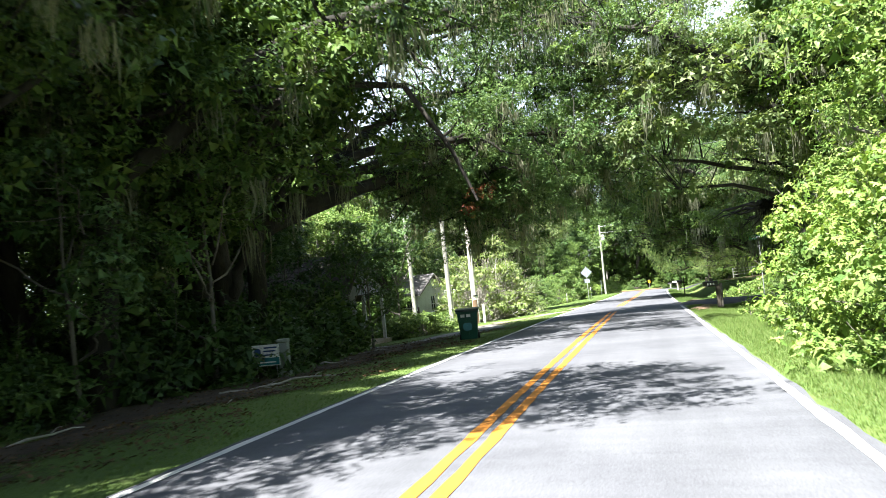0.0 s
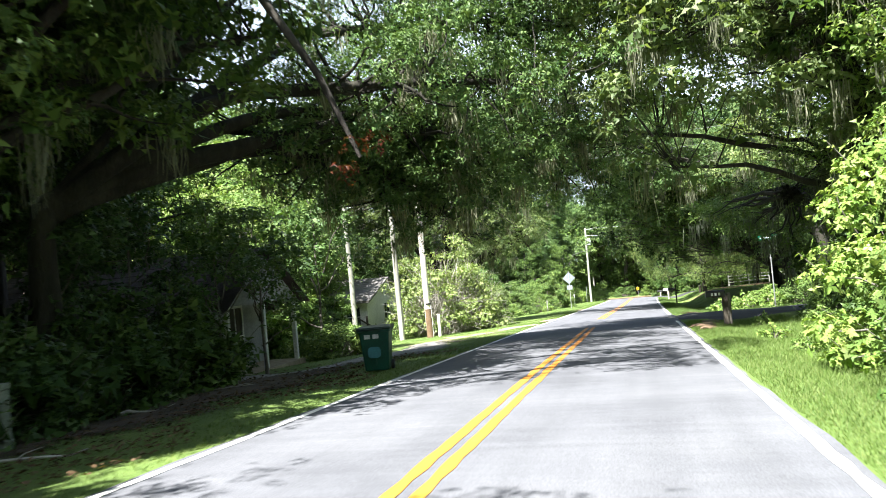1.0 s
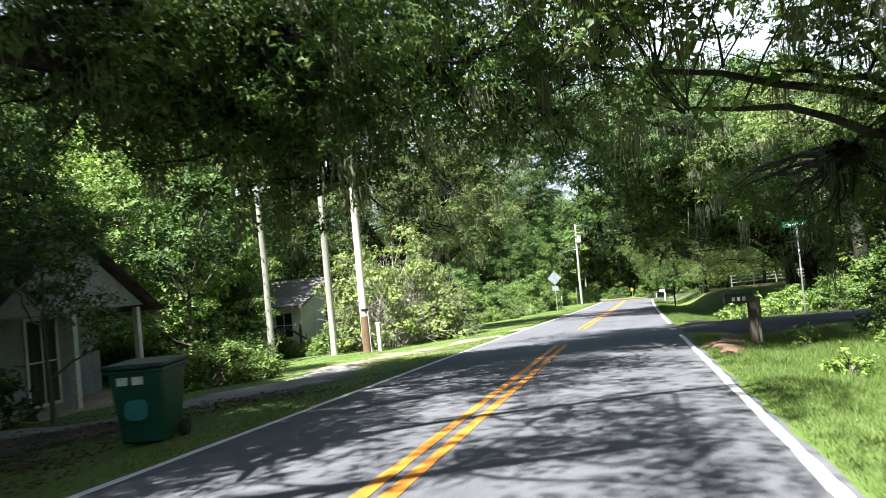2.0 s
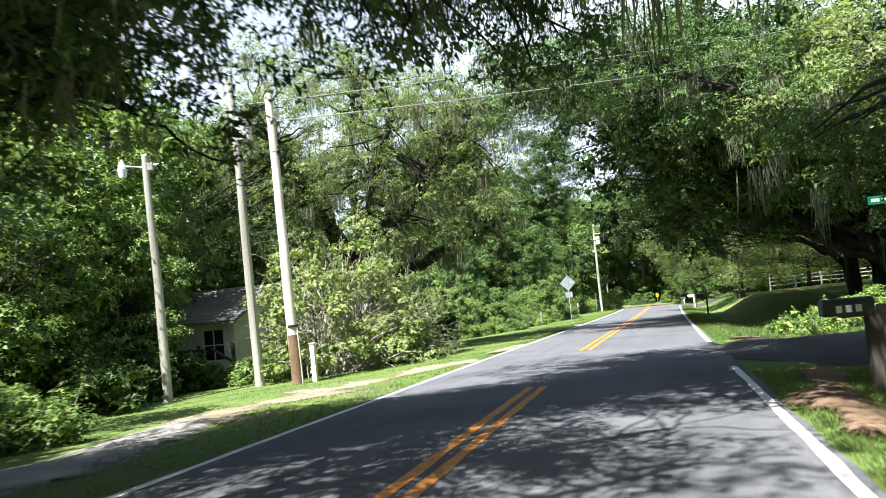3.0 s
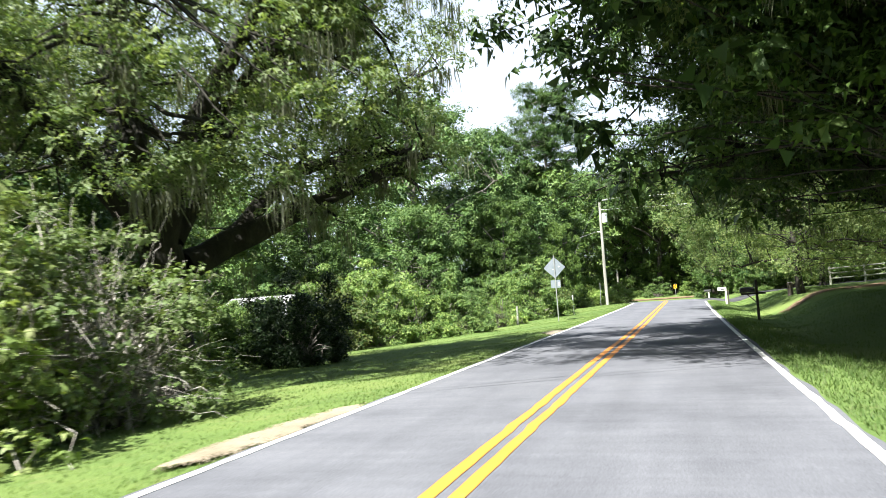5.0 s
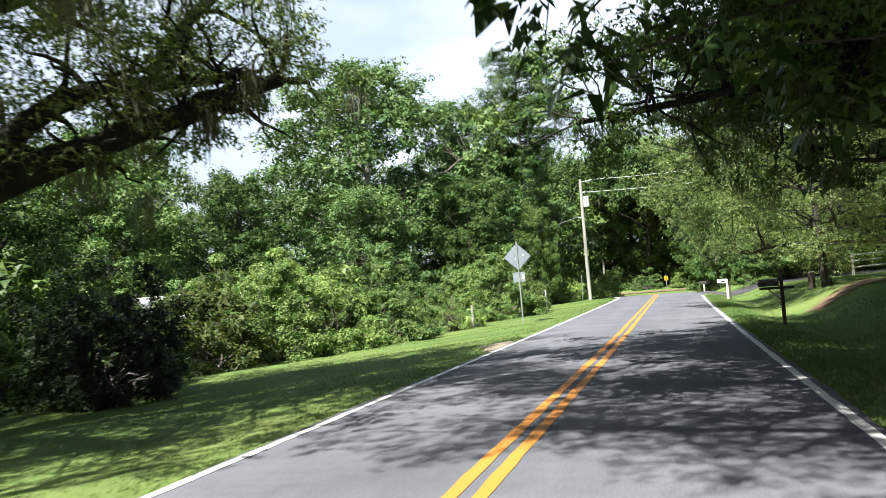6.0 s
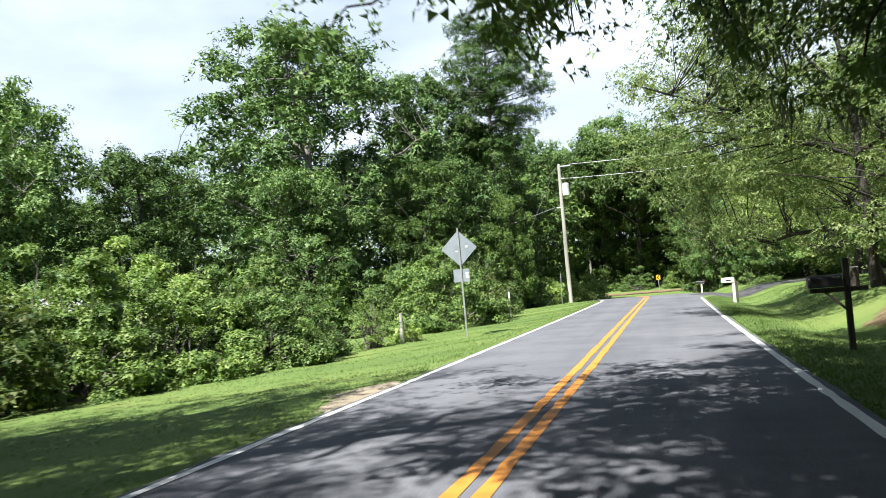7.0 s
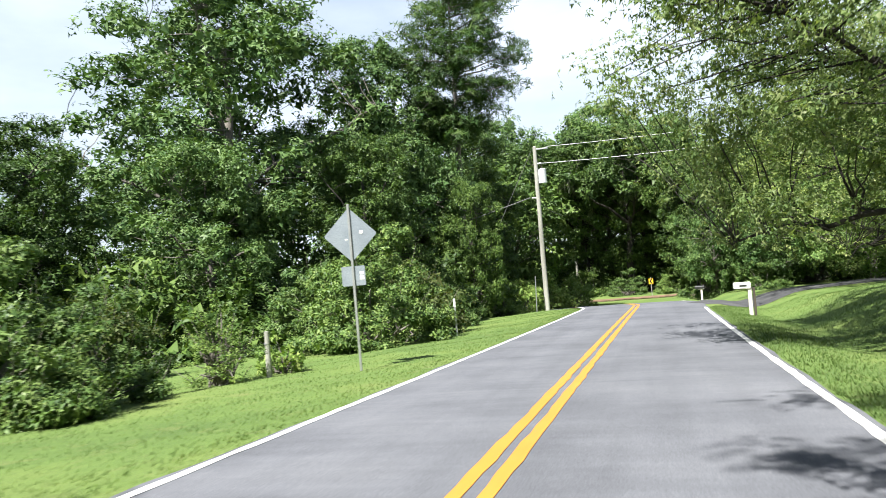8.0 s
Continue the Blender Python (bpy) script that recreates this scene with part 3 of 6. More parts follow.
def ribbon(name, x_of, half, y0, y1, mat, zoff, step=0.5, crown=0.0, cols=2, ragged=0.0, seed=3):
    """A strip along the road: x_of(y) is its middle."""
    yy = np.arange(y0, y1 + step * 0.5, step)
    c = np.linspace(-1, 1, cols + 1)
    rng = np.random.default_rng(seed)
    w = half + ragged * np.interp(yy, np.arange(y0, y1 + 2, 0.7), np.cumsum(rng.normal(size=len(np.arange(y0, y1 + 2, 0.7)))) * 0 + rng.normal(size=len(np.arange(y0, y1 + 2, 0.7))))
    X = x_of(yy)[:, None] + c[None] * w[:, None]
    Y = np.repeat(yy[:, None], cols + 1, 1)
    Z = road_z(Y) + zoff + crown * (1 - c[None] ** 2)
    n = cols + 1
    i, j = np.meshgrid(np.arange(len(yy) - 1), np.arange(cols), indexing="ij")
    f = np.stack([i * n + j, i * n + j + 1, (i + 1) * n + j + 1, (i + 1) * n + j], -1).reshape(-1, 4)
    return smooth(fast_mesh(name, np.stack([X, Y, Z], -1).reshape(-1, 3), f, mat))


def road_crown(x, y):
    """The cambered surface of the road."""
    mid, half = (LINE_L + LINE_R) / 2 + road_shift(y), (LINE_R - LINE_L) / 2 + 0.13
    return road_z(y) + 0.03 * (1 - np.clip((x - mid) / half, -1, 1) ** 2)


road = part("road", ribbon("road", lambda y: (LINE_L + LINE_R) / 2 + road_shift(y), (LINE_R - LINE_L) / 2 + 0.13, -60, 160, ASPHALT, 0.0, 0.5, 0.03, 10, 0.03), None)
tagged(road, "worn pale grey asphalt two-lane country road with camber", "road", kind="structure")


def drift(y):
    """How far the painted centre line wanders from its mean place."""
    return np.interp(y, [30.0, 46.0, 58.0, 66.0, 74.0, 100.0], [0.0, -0.11, -0.02, 0.06, 0.09, 0.0])


def stripe(name, offset, width, y0, y1, mat, seed=1):
    yy = np.arange(y0, y1 + 0.01, 0.4)
    rng = np.random.default_rng(seed)
    X = offset + road_shift(yy)[:, None] + (drift(yy)[:, None] if mat is YELLOW_PAINT else 0.0) + np.array([-0.5, 0.5])[None] * width + rng.normal(size=(len(yy), 2)) * 0.008
    Y = np.repeat(yy[:, None], 2, 1)
    Z = road_crown(X, Y) + 0.006
    i = np.arange(len(yy) - 1)
    f = np.stack([i * 2, i * 2 + 1, i * 2 + 3, i * 2 + 2], -1)
    return fast_mesh(name, np.stack([X, Y, Z], -1).reshape(-1, 3), f, mat)


for nm, off, wd, spans, mat, lab in (
    ("left_edge_line", LINE_L, 0.12, ((-60, 160),), WHITE_PAINT, "worn white edge line painted on asphalt"),
    ("right_edge_line", LINE_R, 0.115, ((-60, 39.2), (46.3, 106.5), (117, 160)), WHITE_PAINT, "white edge line painted on asphalt, broken at junctions"),
    ("centre_line", LINE_C - 0.117, 0.13, ((-60, 37.7), (46.2, 160)), YELLOW_PAINT, "yellow half of a double centre line on asphalt"),
    ("centre_line", LINE_C + 0.117, 0.13, ((-60, 37.7), (46.2, 160)), YELLOW_PAINT, "yellow half of a double centre line on asphalt"),
):
    for a, b in spans:
        tagged(part(nm, stripe(nm, off, wd, a, b, mat), None), lab, "road marking", kind="structure")


def patch(name, pts, widths, mat, label, category, zoff=0.02, seed=5, step=0.4, ragged=0.25, kind="structure"):
    """A ragged strip laid on the ground along a line of points."""
    rng = np.random.default_rng(seed)
    pts, widths = np.asarray(pts, float), np.asarray(widths, float)
    s = np.r_[0, np.cumsum(np.linalg.norm(np.diff(pts, axis=0), axis=1))]
    q = np.arange(0, s[-1], step)
    P = np.stack([np.interp(q, s, pts[:, 0]), np.interp(q, s, pts[:, 1])], -1)
    W = np.interp(q, s, widths)
    d = unit(np.gradient(P, axis=0))
    side = np.stack([-d[:, 1], d[:, 0]], -1)
    wl = W / 2 * (1 + ragged * np.convolve(rng.normal(size=len(q) + 4), np.ones(5) / 2.5, "valid"))
    wr = W / 2 * (1 + ragged * np.convolve(rng.normal(size=len(q) + 4), np.ones(5) / 2.5, "valid"))
    ends = np.minimum(1, np.minimum(np.arange(len(q)), np.arange(len(q))[::-1]) / 3.0 + 0.05)
    cols = np.linspace(-1, 1, 9)
    XY = P[:, None] + side[:, None] * np.where(cols < 0, wl[:, None], wr[:, None])[..., None] * (cols[None] * ends[:, None])[..., None]
    Z = ground_np(XY[..., 0], XY[..., 1]) + zoff * (1.2 - 1.0 * np.abs(cols[None]) ** 3)
    n = 9
    i, j = np.meshgrid(np.arange(len(q) - 1), np.arange(8), indexing="ij")
    f = np.stack([i * n + j, (i + 1) * n + j, (i + 1) * n + j + 1, i * n + j + 1], -1).reshape(-1, 4)
    me = smooth(fast_mesh(name, np.concatenate([XY, Z[..., None]], -1).reshape(-1, 3), f, mat))
    rim = np.maximum(np.abs(cols)[None] + 0 * ends[:, None], 1.1 - ends[:, None])
    me.attributes.new("rim", "FLOAT", "POINT").data.foreach_set("value", rim.astype(np.float32).ravel())
    return tagged(part(name, me, None), label, category, kind=kind)


def flat_road(name, pts, widths, mat, label, zoff):
    return patch(name, pts, widths, mat, label, "road", zoff, 9, 0.5, 0.04)


flat_road("side_road", [(0.9, 42.9), (2.5, 42.9), (5, 43.2), (10, 44.2), (18, 46), (34, 50)], [9.5, 8.0, 6.4, 5.6, 5.4, 5.4], SIDE_ASPHALT, "shaded asphalt side road joining the main road", 0.06)
flat_road("driveway", [(1.2, 112), (3, 112.2), (7, 113.5), (14, 116.5), (26, 122), (40, 130)], [10, 7, 5.4, 5, 5, 5], SIDE_ASPHALT, "asphalt drive rising from the road between lawns", 0.06)

patch("gravel_drive", [(-12.2, 27.2), (-9.8, 28.0), (-8.3, 29.6), (-7.4, 31.8), (-7.5, 34.0), (-8.2, 36.6), (-8.6, 37.8)], [2.2, 2.2, 2.3, 2.6, 2.5, 2.0, 1.6], GRAVEL, "grey gravel drive leading in under the trees", "driveway", 0.05, 12)
patch("sandy_verge", [(-8.9, 36.2), (-8.5, 38.8), (-7.2, 42.2), (-6.1, 45.0), (-5.1, 47.0)], [3.0, 3.0, 2.2, 1.5, 0.9], SAND, "bare pale sandy strip worn into the grass verge", "bare ground", 0.012, 13, 0.2, 0.9)
patch("sandy_verge", [(-5.3, 48.6), (-5.2, 50.6), (-5.0, 52.2), (-5.0, 53.6)], [0.35, 0.75, 0.75, 0.35], SAND, "small bare sandy patch at the road edge", "bare ground", 0.04, 14, 0.2, 0.4)
patch("sandy_verge", [(-4.95, 70.6), (-5.05, 72.2), (-5.0, 74.2)], [0.7, 1.2, 0.5], SAND, "small bare sandy patch at the road edge", "bare ground", 0.04, 15, 0.2, 0.4)
patch("sandy_verge", [(-4.9, 117), (-4.9, 118.5), (-5.0, 120)], [0.5, 0.9, 0.4], SAND, "small bare sandy patch at the road edge", "bare ground", 0.04, 16, 0.2, 0.4)
patch("bare_bank", [(4.2, 80.0), (5.4, 81.8), (7.2, 83.6), (9.5, 86.0), (13, 89)], [1.2, 2.6, 3.4, 3.6, 3.0], REDSOIL, "bare reddish-brown soil on the bank under a tree", "bare ground", 0.06, 17, 0.3, 0.3)
patch("dirt_apron", [(1.75, 32.0), (1.9, 34.5), (2.2, 37.0), (2.6, 38.6)], [0.3, 0.8, 1.0, 0.8], REDSOIL, "bare brown soil beside the road edge by the mailbox", "bare ground", 0.05, 18, 0.2, 0.4)
patch("dirt_shoulder", [(1.9, 46.6), (2.3, 47.6), (2.6, 48.8)], [0.8, 1.1, 0.5], REDSOIL, "bare brown soil at the junction corner", "bare ground", 0.05, 19, 0.2, 0.4)
patch("dirt_shoulder", [(-9, 142), (-4, 141.5), (0, 142), (5, 143.5)], [3, 5, 5, 3], REDSOIL, "bare reddish shoulder on the outside of a bend", "bare ground", 0.1, 20, 0.5, 0.2)
patch("leaf_litter", [(-9.6, -6), (-9.9, 6), (-9.4, 13), (-8.9, 19), (-8.8, 24), (-9.6, 29)], [5.5, 6, 5.0, 4.2, 3.4, 2.4], LITTER, "brown leaf litter under the roadside trees", "bare ground", 0.03, 21, 0.4, 0.5)
patch("leaf_litter", [(-19, -10), (-20, 8), (-19, 20), (-17.5, 28)], [14, 16, 15, 9], LITTER, "brown leaf litter under the roadside trees", "bare ground", 0.04, 22, 0.6, 0.1)
patch("leaf_litter", [(-17, 52), (-15, 57), (-14.5, 63)], [4, 7, 5], LITTER, "brown leaf litter beneath a large live oak", "bare ground", 0.04, 23, 0.5, 0.2)
patch("leaf_litter", [(9, -10), (9.5, 10), (9.5, 25), (9.5, 38)], [8, 9, 9, 8], LITTER, "brown leaf litter under the roadside trees", "bare ground", 0.04, 24, 0.6, 0.1)
patch("leaf_litter", [(13, 50), (13, 60), (14, 70)], [12, 12, 9], LITTER, "brown leaf litter under the roadside trees", "bare ground", 0.04, 25, 0.6, 0.1)


# ---- poles, signs, boxes ----
def wood_pole(name, x, y, height, r0, r1, mat, label, lean=(0, 0), group=""):
    z = ground_z(x, y)
    ob = thing(name, x, y, z, label, "utility pole", group=group)
    rng = np.random.default_rng(int(abs(x * 100)))
    p = bent(rng, (0, 0, -0.4), (lean[0], lean[1], height), 9, 0.012)
    v, f = tubes([(p, np.linspace(r0, r1, 9))], 14)
    part("shaft", smooth(fast_mesh("shaft", v, f, mat)), None, ob)
    bm = cylinder(p[-1], p[-1] + np.array([0, 0, 0.05]), r1, r1 * 0.4, sides=14)
    part("pole_top", bm, mat, ob)
    return ob


def transformer(parent, z, side, r=0.24, h=0.72):
    sx, sy = side
    d = math.hypot(sx, sy)
    ux, uy = sx / d, sy / d
    cx, cy = ux * (r + 0.2), uy * (r + 0.2)
    bm = bmesh.new()
    cyl(bm, (cx, cy, z - h / 2), (cx, cy, z + h / 2), r, r, 20)
    cyl(bm, (cx, cy, z + h / 2), (cx, cy, z + h / 2 + 0.07), r * 1.05, r * 0.5, 20)
    cyl(bm, (cx, cy, z - h / 2 - 0.02), (cx, cy, z - h / 2 + 0.05), r * 1.04, r * 1.04, 20)
    can = part("transformer_can", bm, GREYMETAL, parent, "light grey steel transformer can")
    part("bushing", cylinder((cx, cy, z + h / 2 + 0.06), (cx - ux * 0.05, cy - uy * 0.05, z + h / 2 + 0.32), 0.035, 0.02, sides=8), DARKWOOD, can)
    for dz in (-0.22, 0.22):
        part("bracket", boxed(-0.05, 0.3, -0.04, 0.04, z + dz - 0.03, z + dz + 0.03, m=Matrix.Rotation(math.atan2(uy, ux), 4, "Z")), GALV, parent)
    return can


poleA = wood_pole("utility_pole", -10.62, 46.0, 8.85, 0.17, 0.12, PALEPOLE, "tall bleached wooden utility pole standing on the grass verge", (-0.08, 0.0), "roadside poles")
part("strap", cylinder((0, 0, 1.72), (0, 0, 1.8), 0.165, sides=14), BLACKMETAL, poleA)
part("stained_foot", smooth(fast_mesh("stained_foot", *tubes([(np.array([(0, 0, -0.1), (0, 0, 0.5), (-0.004, 0, 1.0), (-0.008, 0, 1.5)]), np.array([0.177, 0.175, 0.171, 0.166]))], 14), REDSOIL)), None, poleA, "reddish stained lower wood")
part("conduit", cylinder((0.17, -0.02, 0), (0.15, -0.02, 1.7), 0.025, sides=8), DULLWHITE, poleA)
part("bolt", cylinder((0.1, -0.2, 8.2), (0.1, 0.2, 8.2), 0.012, sides=8), GALV, poleA)
poleB = wood_pole("utility_pole", -12.45, 46.95, 10.1, 0.16, 0.11, POLEWOOD, "weathered grey wooden utility pole carrying a transformer", (-0.08, 0.0), "roadside poles")
transformer(poleB, 8.25, (1.0, -0.5))
part("ground_wire", cylinder((0.12, -0.1, 0.2), (0.07, -0.08, 7.8), 0.012, sides=6), CABLE, poleB)
poleC = wood_pole("lamp_pole", -14.05, 44.5, 7.35, 0.14, 0.095, POLEWOOD, "weathered wooden pole with a yard lamp on an arm", (-0.1, 0.0), "roadside poles")
arm = part("lamp_arm", cylinder((-0.1, 0, 7.0), (-0.78, -0.12, 7.12), 0.028, sides=10), GALV, poleC)
head_l = part("lamp_head", cylinder((-0.82, -0.13, 7.02), (-0.82, -0.13, 7.26), 0.13, 0.07, sides=16), GREYMETAL, poleC, "grey yard lamp housing")
part("lamp_globe", cylinder((-0.82, -0.13, 6.78), (-0.82, -0.13, 7.02), 0.1, 0.15, sides=16), LAMPGLASS, poleC, "frosted glass lamp bowl")
part("photocell", cylinder((-0.82, -0.13, 7.26), (-0.82, -0.13, 7.33), 0.035, sides=10), GREYMETAL, poleC)
part("bracket", boxed(-0.16, 0.16, -0.05, 0.05, 6.9, 7.12, 0.01), GALV, poleC)
part("insulator", cylinder((0.1, 0, 7.05), (0.45, 0.1, 7.08), 0.02, sides=8), GALV, poleC)

post = thing("meter_post", -10.2, 46.35, ground_z(-10.2, 46.35), "short pale wooden post beside a utility pole", "post")
part("shaft", boxed(-0.07, 0.07, -0.07, 0.07, -0.3, 1.15, 0.012), PALEPOLE, post)
part("post_cap", boxed(-0.085, 0.085, -0.085, 0.085, 1.15, 1.19, 0.01), PALEPOLE, post)

poleD = wood_pole("utility_pole", -7.1, 120.3, 10.7, 0.17, 0.12, POLEWOOD, "tall grey wooden utility pole carrying a transformer", (0.05, 0), "roadside poles")
transformer(poleD, 8.75, (1.0, -0.35), 0.26, 0.85)
part("crossbar", boxed(-0.05, 0.9, -0.05, 0.05, 10.5, 10.58, 0.01), GALV, poleD)
part("insulator", cylinder((0.12, 0, 9.6), (0.4, 0, 9.62), 0.045, sides=10), DULLWHITE, poleD)
part("insulator", cylinder((-0.12, 0, 7.4), (-0.4, 0, 7.42), 0.045, sides=10), DULLWHITE, poleD)
part("guy_guard", cylinder((-0.55, -1.1, 0.0), (-0.48, -1.0, 2.4), 0.03, sides=8), GALV, poleD)
poleE = wood_pole("utility_pole", -9.0, 163.0, 10.4, 0.16, 0.11, POLEWOOD, "grey wooden utility pole with a small transformer by the trees", (0, 0), "roadside poles")
transformer(poleE, 8.2, (1.0, -0.2), 0.25, 1.1)


def wire(name, p, q, sag, r, mat, label):
    t = np.linspace(0, 1, 25)[:, None]
    pts = np.asarray(p) * (1 - t) + np.asarray(q) * t
    pts[:, 2] -= sag * 4 * (t * (1 - t))[:, 0]
    v, f = tubes([(pts, np.full(25, r))], 5)
    return tagged(part(name, smooth(fast_mesh(name, v, f, mat)), None), label, "power line")


wire("overhead_cable", (-12.3, 46.9, 5.95), (19, 60, 8.1), 0.25, 0.016, PALECABLE, "thin pale overhead cable crossing above the road")
wire("overhead_cable", (-12.4, 46.9, 6.6), (19, 60, 9.2), 0.25, 0.014, PALECABLE, "thin pale overhead cable crossing above the road")
wire("overhead_cable", (-6.3, 120.3, 5.0), (18, 117, 5.2), 0.35, 0.02, PALECABLE, "thin pale overhead cable crossing above the road")
wire("overhead_cable", (-6.7, 120.3, 3.95), (18, 117, 4.2), 0.4, 0.02, PALECABLE, "thin pale overhead cable crossing above the road")
wire("overhead_cable", (-7.6, 120.3, 1.8), (-28, 118, -2.0), 0.5, 0.03, CABLE, "dark service cable running to a house in the trees")
wire("overhead_cable", (-7.2, 120.2, 1.6), (-9.0, 163, 2.6), 0.6, 0.025, CABLE, "dark overhead cable between two utility poles")
wire("overhead_cable", (-8.8, 163, 2.2), (22, 158, 2.6), 0.5, 0.02, PALECABLE, "thin pale overhead cable crossing far down the road")
wire("guy_wire", (-7.3, 120.3, 4.8), (-12.5, 118.5, -5.5), 0.0, 0.014, CABLE, "steel guy wire bracing a utility pole")

# diamond warning sign, seen from behind
sx, sy = -7.07, 87.4
sg = thing("warning_sign", sx, sy, ground_z(sx, sy), "back of a diamond road sign with a small plate below", "road sign", 8)
bm = bmesh.new()
for a in range(3):
    box(bm, (-0.03, -0.026, 0.022)[a], (-0.022, 0.026, 0.03)[a], (0.0, -0.016, 0.0)[a], (0.022, -0.01, 0.022)[a], -0.4, 3.9)
part("post", bm, GALV, sg, "galvanised steel channel post")


def plate(w, h, t, corner, m):
    """A sign plate with rounded corners."""
    bm = bmesh.new()
    pts = []
    for cx, cz, a0 in ((w / 2 - corner, h / 2 - corner, 0), (-w / 2 + corner, h / 2 - corner, 90), (-w / 2 + corner, -h / 2 + corner, 180), (w / 2 - corner, -h / 2 + corner, 270)):
        for k in range(5):
            a = radians(a0 + k * 22.5)
            pts.append((cx + corner * math.cos(a), cz + corner * math.sin(a)))
    lo = [bm.verts.new((x, 0, z)) for x, z in pts]
    hi = [bm.verts.new((x, t, z)) for x, z in pts]
    bm.faces.new(lo)
    bm.faces.new(hi[::-1])
    for i in range(len(pts)):
        j = (i + 1) % len(pts)
        bm.faces.new((lo[j], lo[i], hi[i], hi[j]))
    bmesh.ops.transform(bm, matrix=m, verts=bm.verts)
    bmesh.ops.recalc_face_normals(bm, faces=bm.faces)
    return bm


dia = part("diamond_plate", plate(0.9, 0.9, 0.004, 0.05, pose(0, 0.026, 3.18) @ Matrix.Rotation(radians(45), 4, "Y")), SIGNBACK, sg, "bare aluminium diamond plate")
sub = part("lower_plate", plate(0.56, 0.46, 0.004, 0.03, pose(0, 0.026, 2.22)), SIGNBACK, sg, "bare aluminium plate")
for x, z, w, h, par in ((0.26, 3.23, 0.08, 0.075, dia), (-0.1, 3.08, 0.06, 0.035, dia), (0.2, 2.28, 0.1, 0.075, sub), (0.2, 2.17, 0.1, 0.095, sub)):
    part("sticker", boxed(x - w / 2, x + w / 2, 0.022, 0.0255, z - h / 2, z + h / 2), DULLWHITE, par)
for z in (2.1, 2.35, 2.85, 3.5):
    part("bolt", cylinder((0, 0.0, z), (0, 0.034, z), 0.01, sides=8), GALV, sg)

# thin marker post and old fence post on the left verge
mk = thing("marker_post", -7.65, 98.7, ground_z(-7.65, 98.7), "thin pale metal marker post in the grass", "post")
part("shaft", boxed(-0.035, 0.035, -0.02, 0.02, -0.3, 1.42, 0.006), GALV, mk)
part("flange", boxed(-0.04, 0.04, -0.026, -0.02, 1.1, 1.4), DULLWHITE, mk)
st = thing("fence_post", -9.55, 87.6, ground_z(-9.55, 87.6), "short weathered wooden fence post in the grass", "post")
part("shaft", cylinder((0, 0, -0.3), (0.02, 0, 1.12), 0.075, 0.06, sides=10), POLEWOOD, st)
part("wire_loop", cylinder((0, 0, 0.8), (0.01, 0, 0.83), 0.073, sides=10), GALV, st)


def mailbox(name, x, y, label, body, post_mat, turn, post_h, box_z, style="round", out=-0.35, box_len=0.5, post_r=0.05):
    ob = thing(name, x, y, ground_z(x, y), label, "mailbox", turn)
    part("post", boxed(-post_r, post_r, -post_r, post_r, -0.3, post_h, 0.008), post_mat, ob)
    if style == "arm":
        part("cross_arm", boxed(-0.62, 0.34, -post_r * 0.8, post_r * 0.8, box_z - 0.1, box_z - 0.02, 0.008), post_mat, ob)
        bm = bmesh.new()
        box(bm, -0.02, 0.02, -0.03, 0.03, -0.24, 0.24, m=pose(-0.2, 0, box_z - 0.26, 0, -45, 0))
        part("brace", bm, post_mat, ob)
    else:
        part("support_board", boxed(out - 0.1, out + box_len * 0.5, -0.09, 0.09, box_z - 0.03, box_z, 0.006), post_mat, ob)
    bm = bmesh.new()
    w, h = 0.1, 0.12
    prof = [(-w, 0), (w, 0)] + [(w * math.cos(radians(a)), h + w * math.sin(radians(a))) for a in range(0, 181, 20)]
    x0, x1 = out - box_len / 2, out + box_len / 2
    a = [bm.verts.new((x0, py, box_z + pz)) for py, pz in prof]
    b = [bm.verts.new((x1, py, box_z + pz)) for py, pz in prof]
    bm.faces.new(a)
    bm.faces.new(b[::-1])
    for i in range(len(prof)):
        j = (i + 1) % len(prof)
        bm.faces.new((a[j], a[i], b[i], b[j]))
    bmesh.ops.recalc_face_normals(bm, faces=bm.faces)
    bx = part("box", bm, body, ob)
    part("door", boxed(x0 - 0.012, x0, -w * 0.98, w * 0.98, box_z + 0.004, box_z + h + 0.05, 0.004), body, ob)
    part("flag", boxed(out - 0.02, out + 0.16, 0.104, 0.11, box_z + 0.1, box_z + 0.15), SIGNYELLOW if body is not BLACKMETAL else BLACKMETAL, bx)
    return ob, bx


mb1, _ = mailbox("mailbox", 2.84, 76.5, "black mailbox on a dark post with a cross arm", BLACKMETAL, DARKWOOD, 0, 1.66, 1.16, "arm", -0.36, 0.56, 0.05)
mb0, bx0 = mailbox("mailbox", 2.75, 36.0, "black mailbox on a rough bark-covered wooden post", BLACKMETAL, DARKWOOD, 6, 1.05, 1.02, "board", -0.3, 0.62, 0.085)
for k in range(3):
    part("number_bar", boxed(-0.46 + 0.12 * k, -0.39 + 0.12 * k, -0.106, -0.101, 1.06, 1.15), DULLWHITE, bx0, "pale number bar")
part("post_stub", cylinder((0.1, 0.05, -0.3), (0.14, 0.04, 1.12), 0.09, 0.07, sides=10), GREYBARK, mb0, "rough grey log")
mbw, bxw = mailbox("mailbox", 2.95, 100.4, "white mailbox on a pale square wooden post", DULLWHITE, PALEPOLE, 4, 1.2, 1.02, "board", -0.25, 0.55, 0.06)
part("number_bar", boxed(-0.35, -0.1, -0.106, -0.101, 1.08, 1.14), BLACKMETAL, bxw, "dark number bar")
part("post", boxed(0.12, 0.2, 0.02, 0.1, -0.3, 1.02, 0.008), DARKWOOD, mbw)
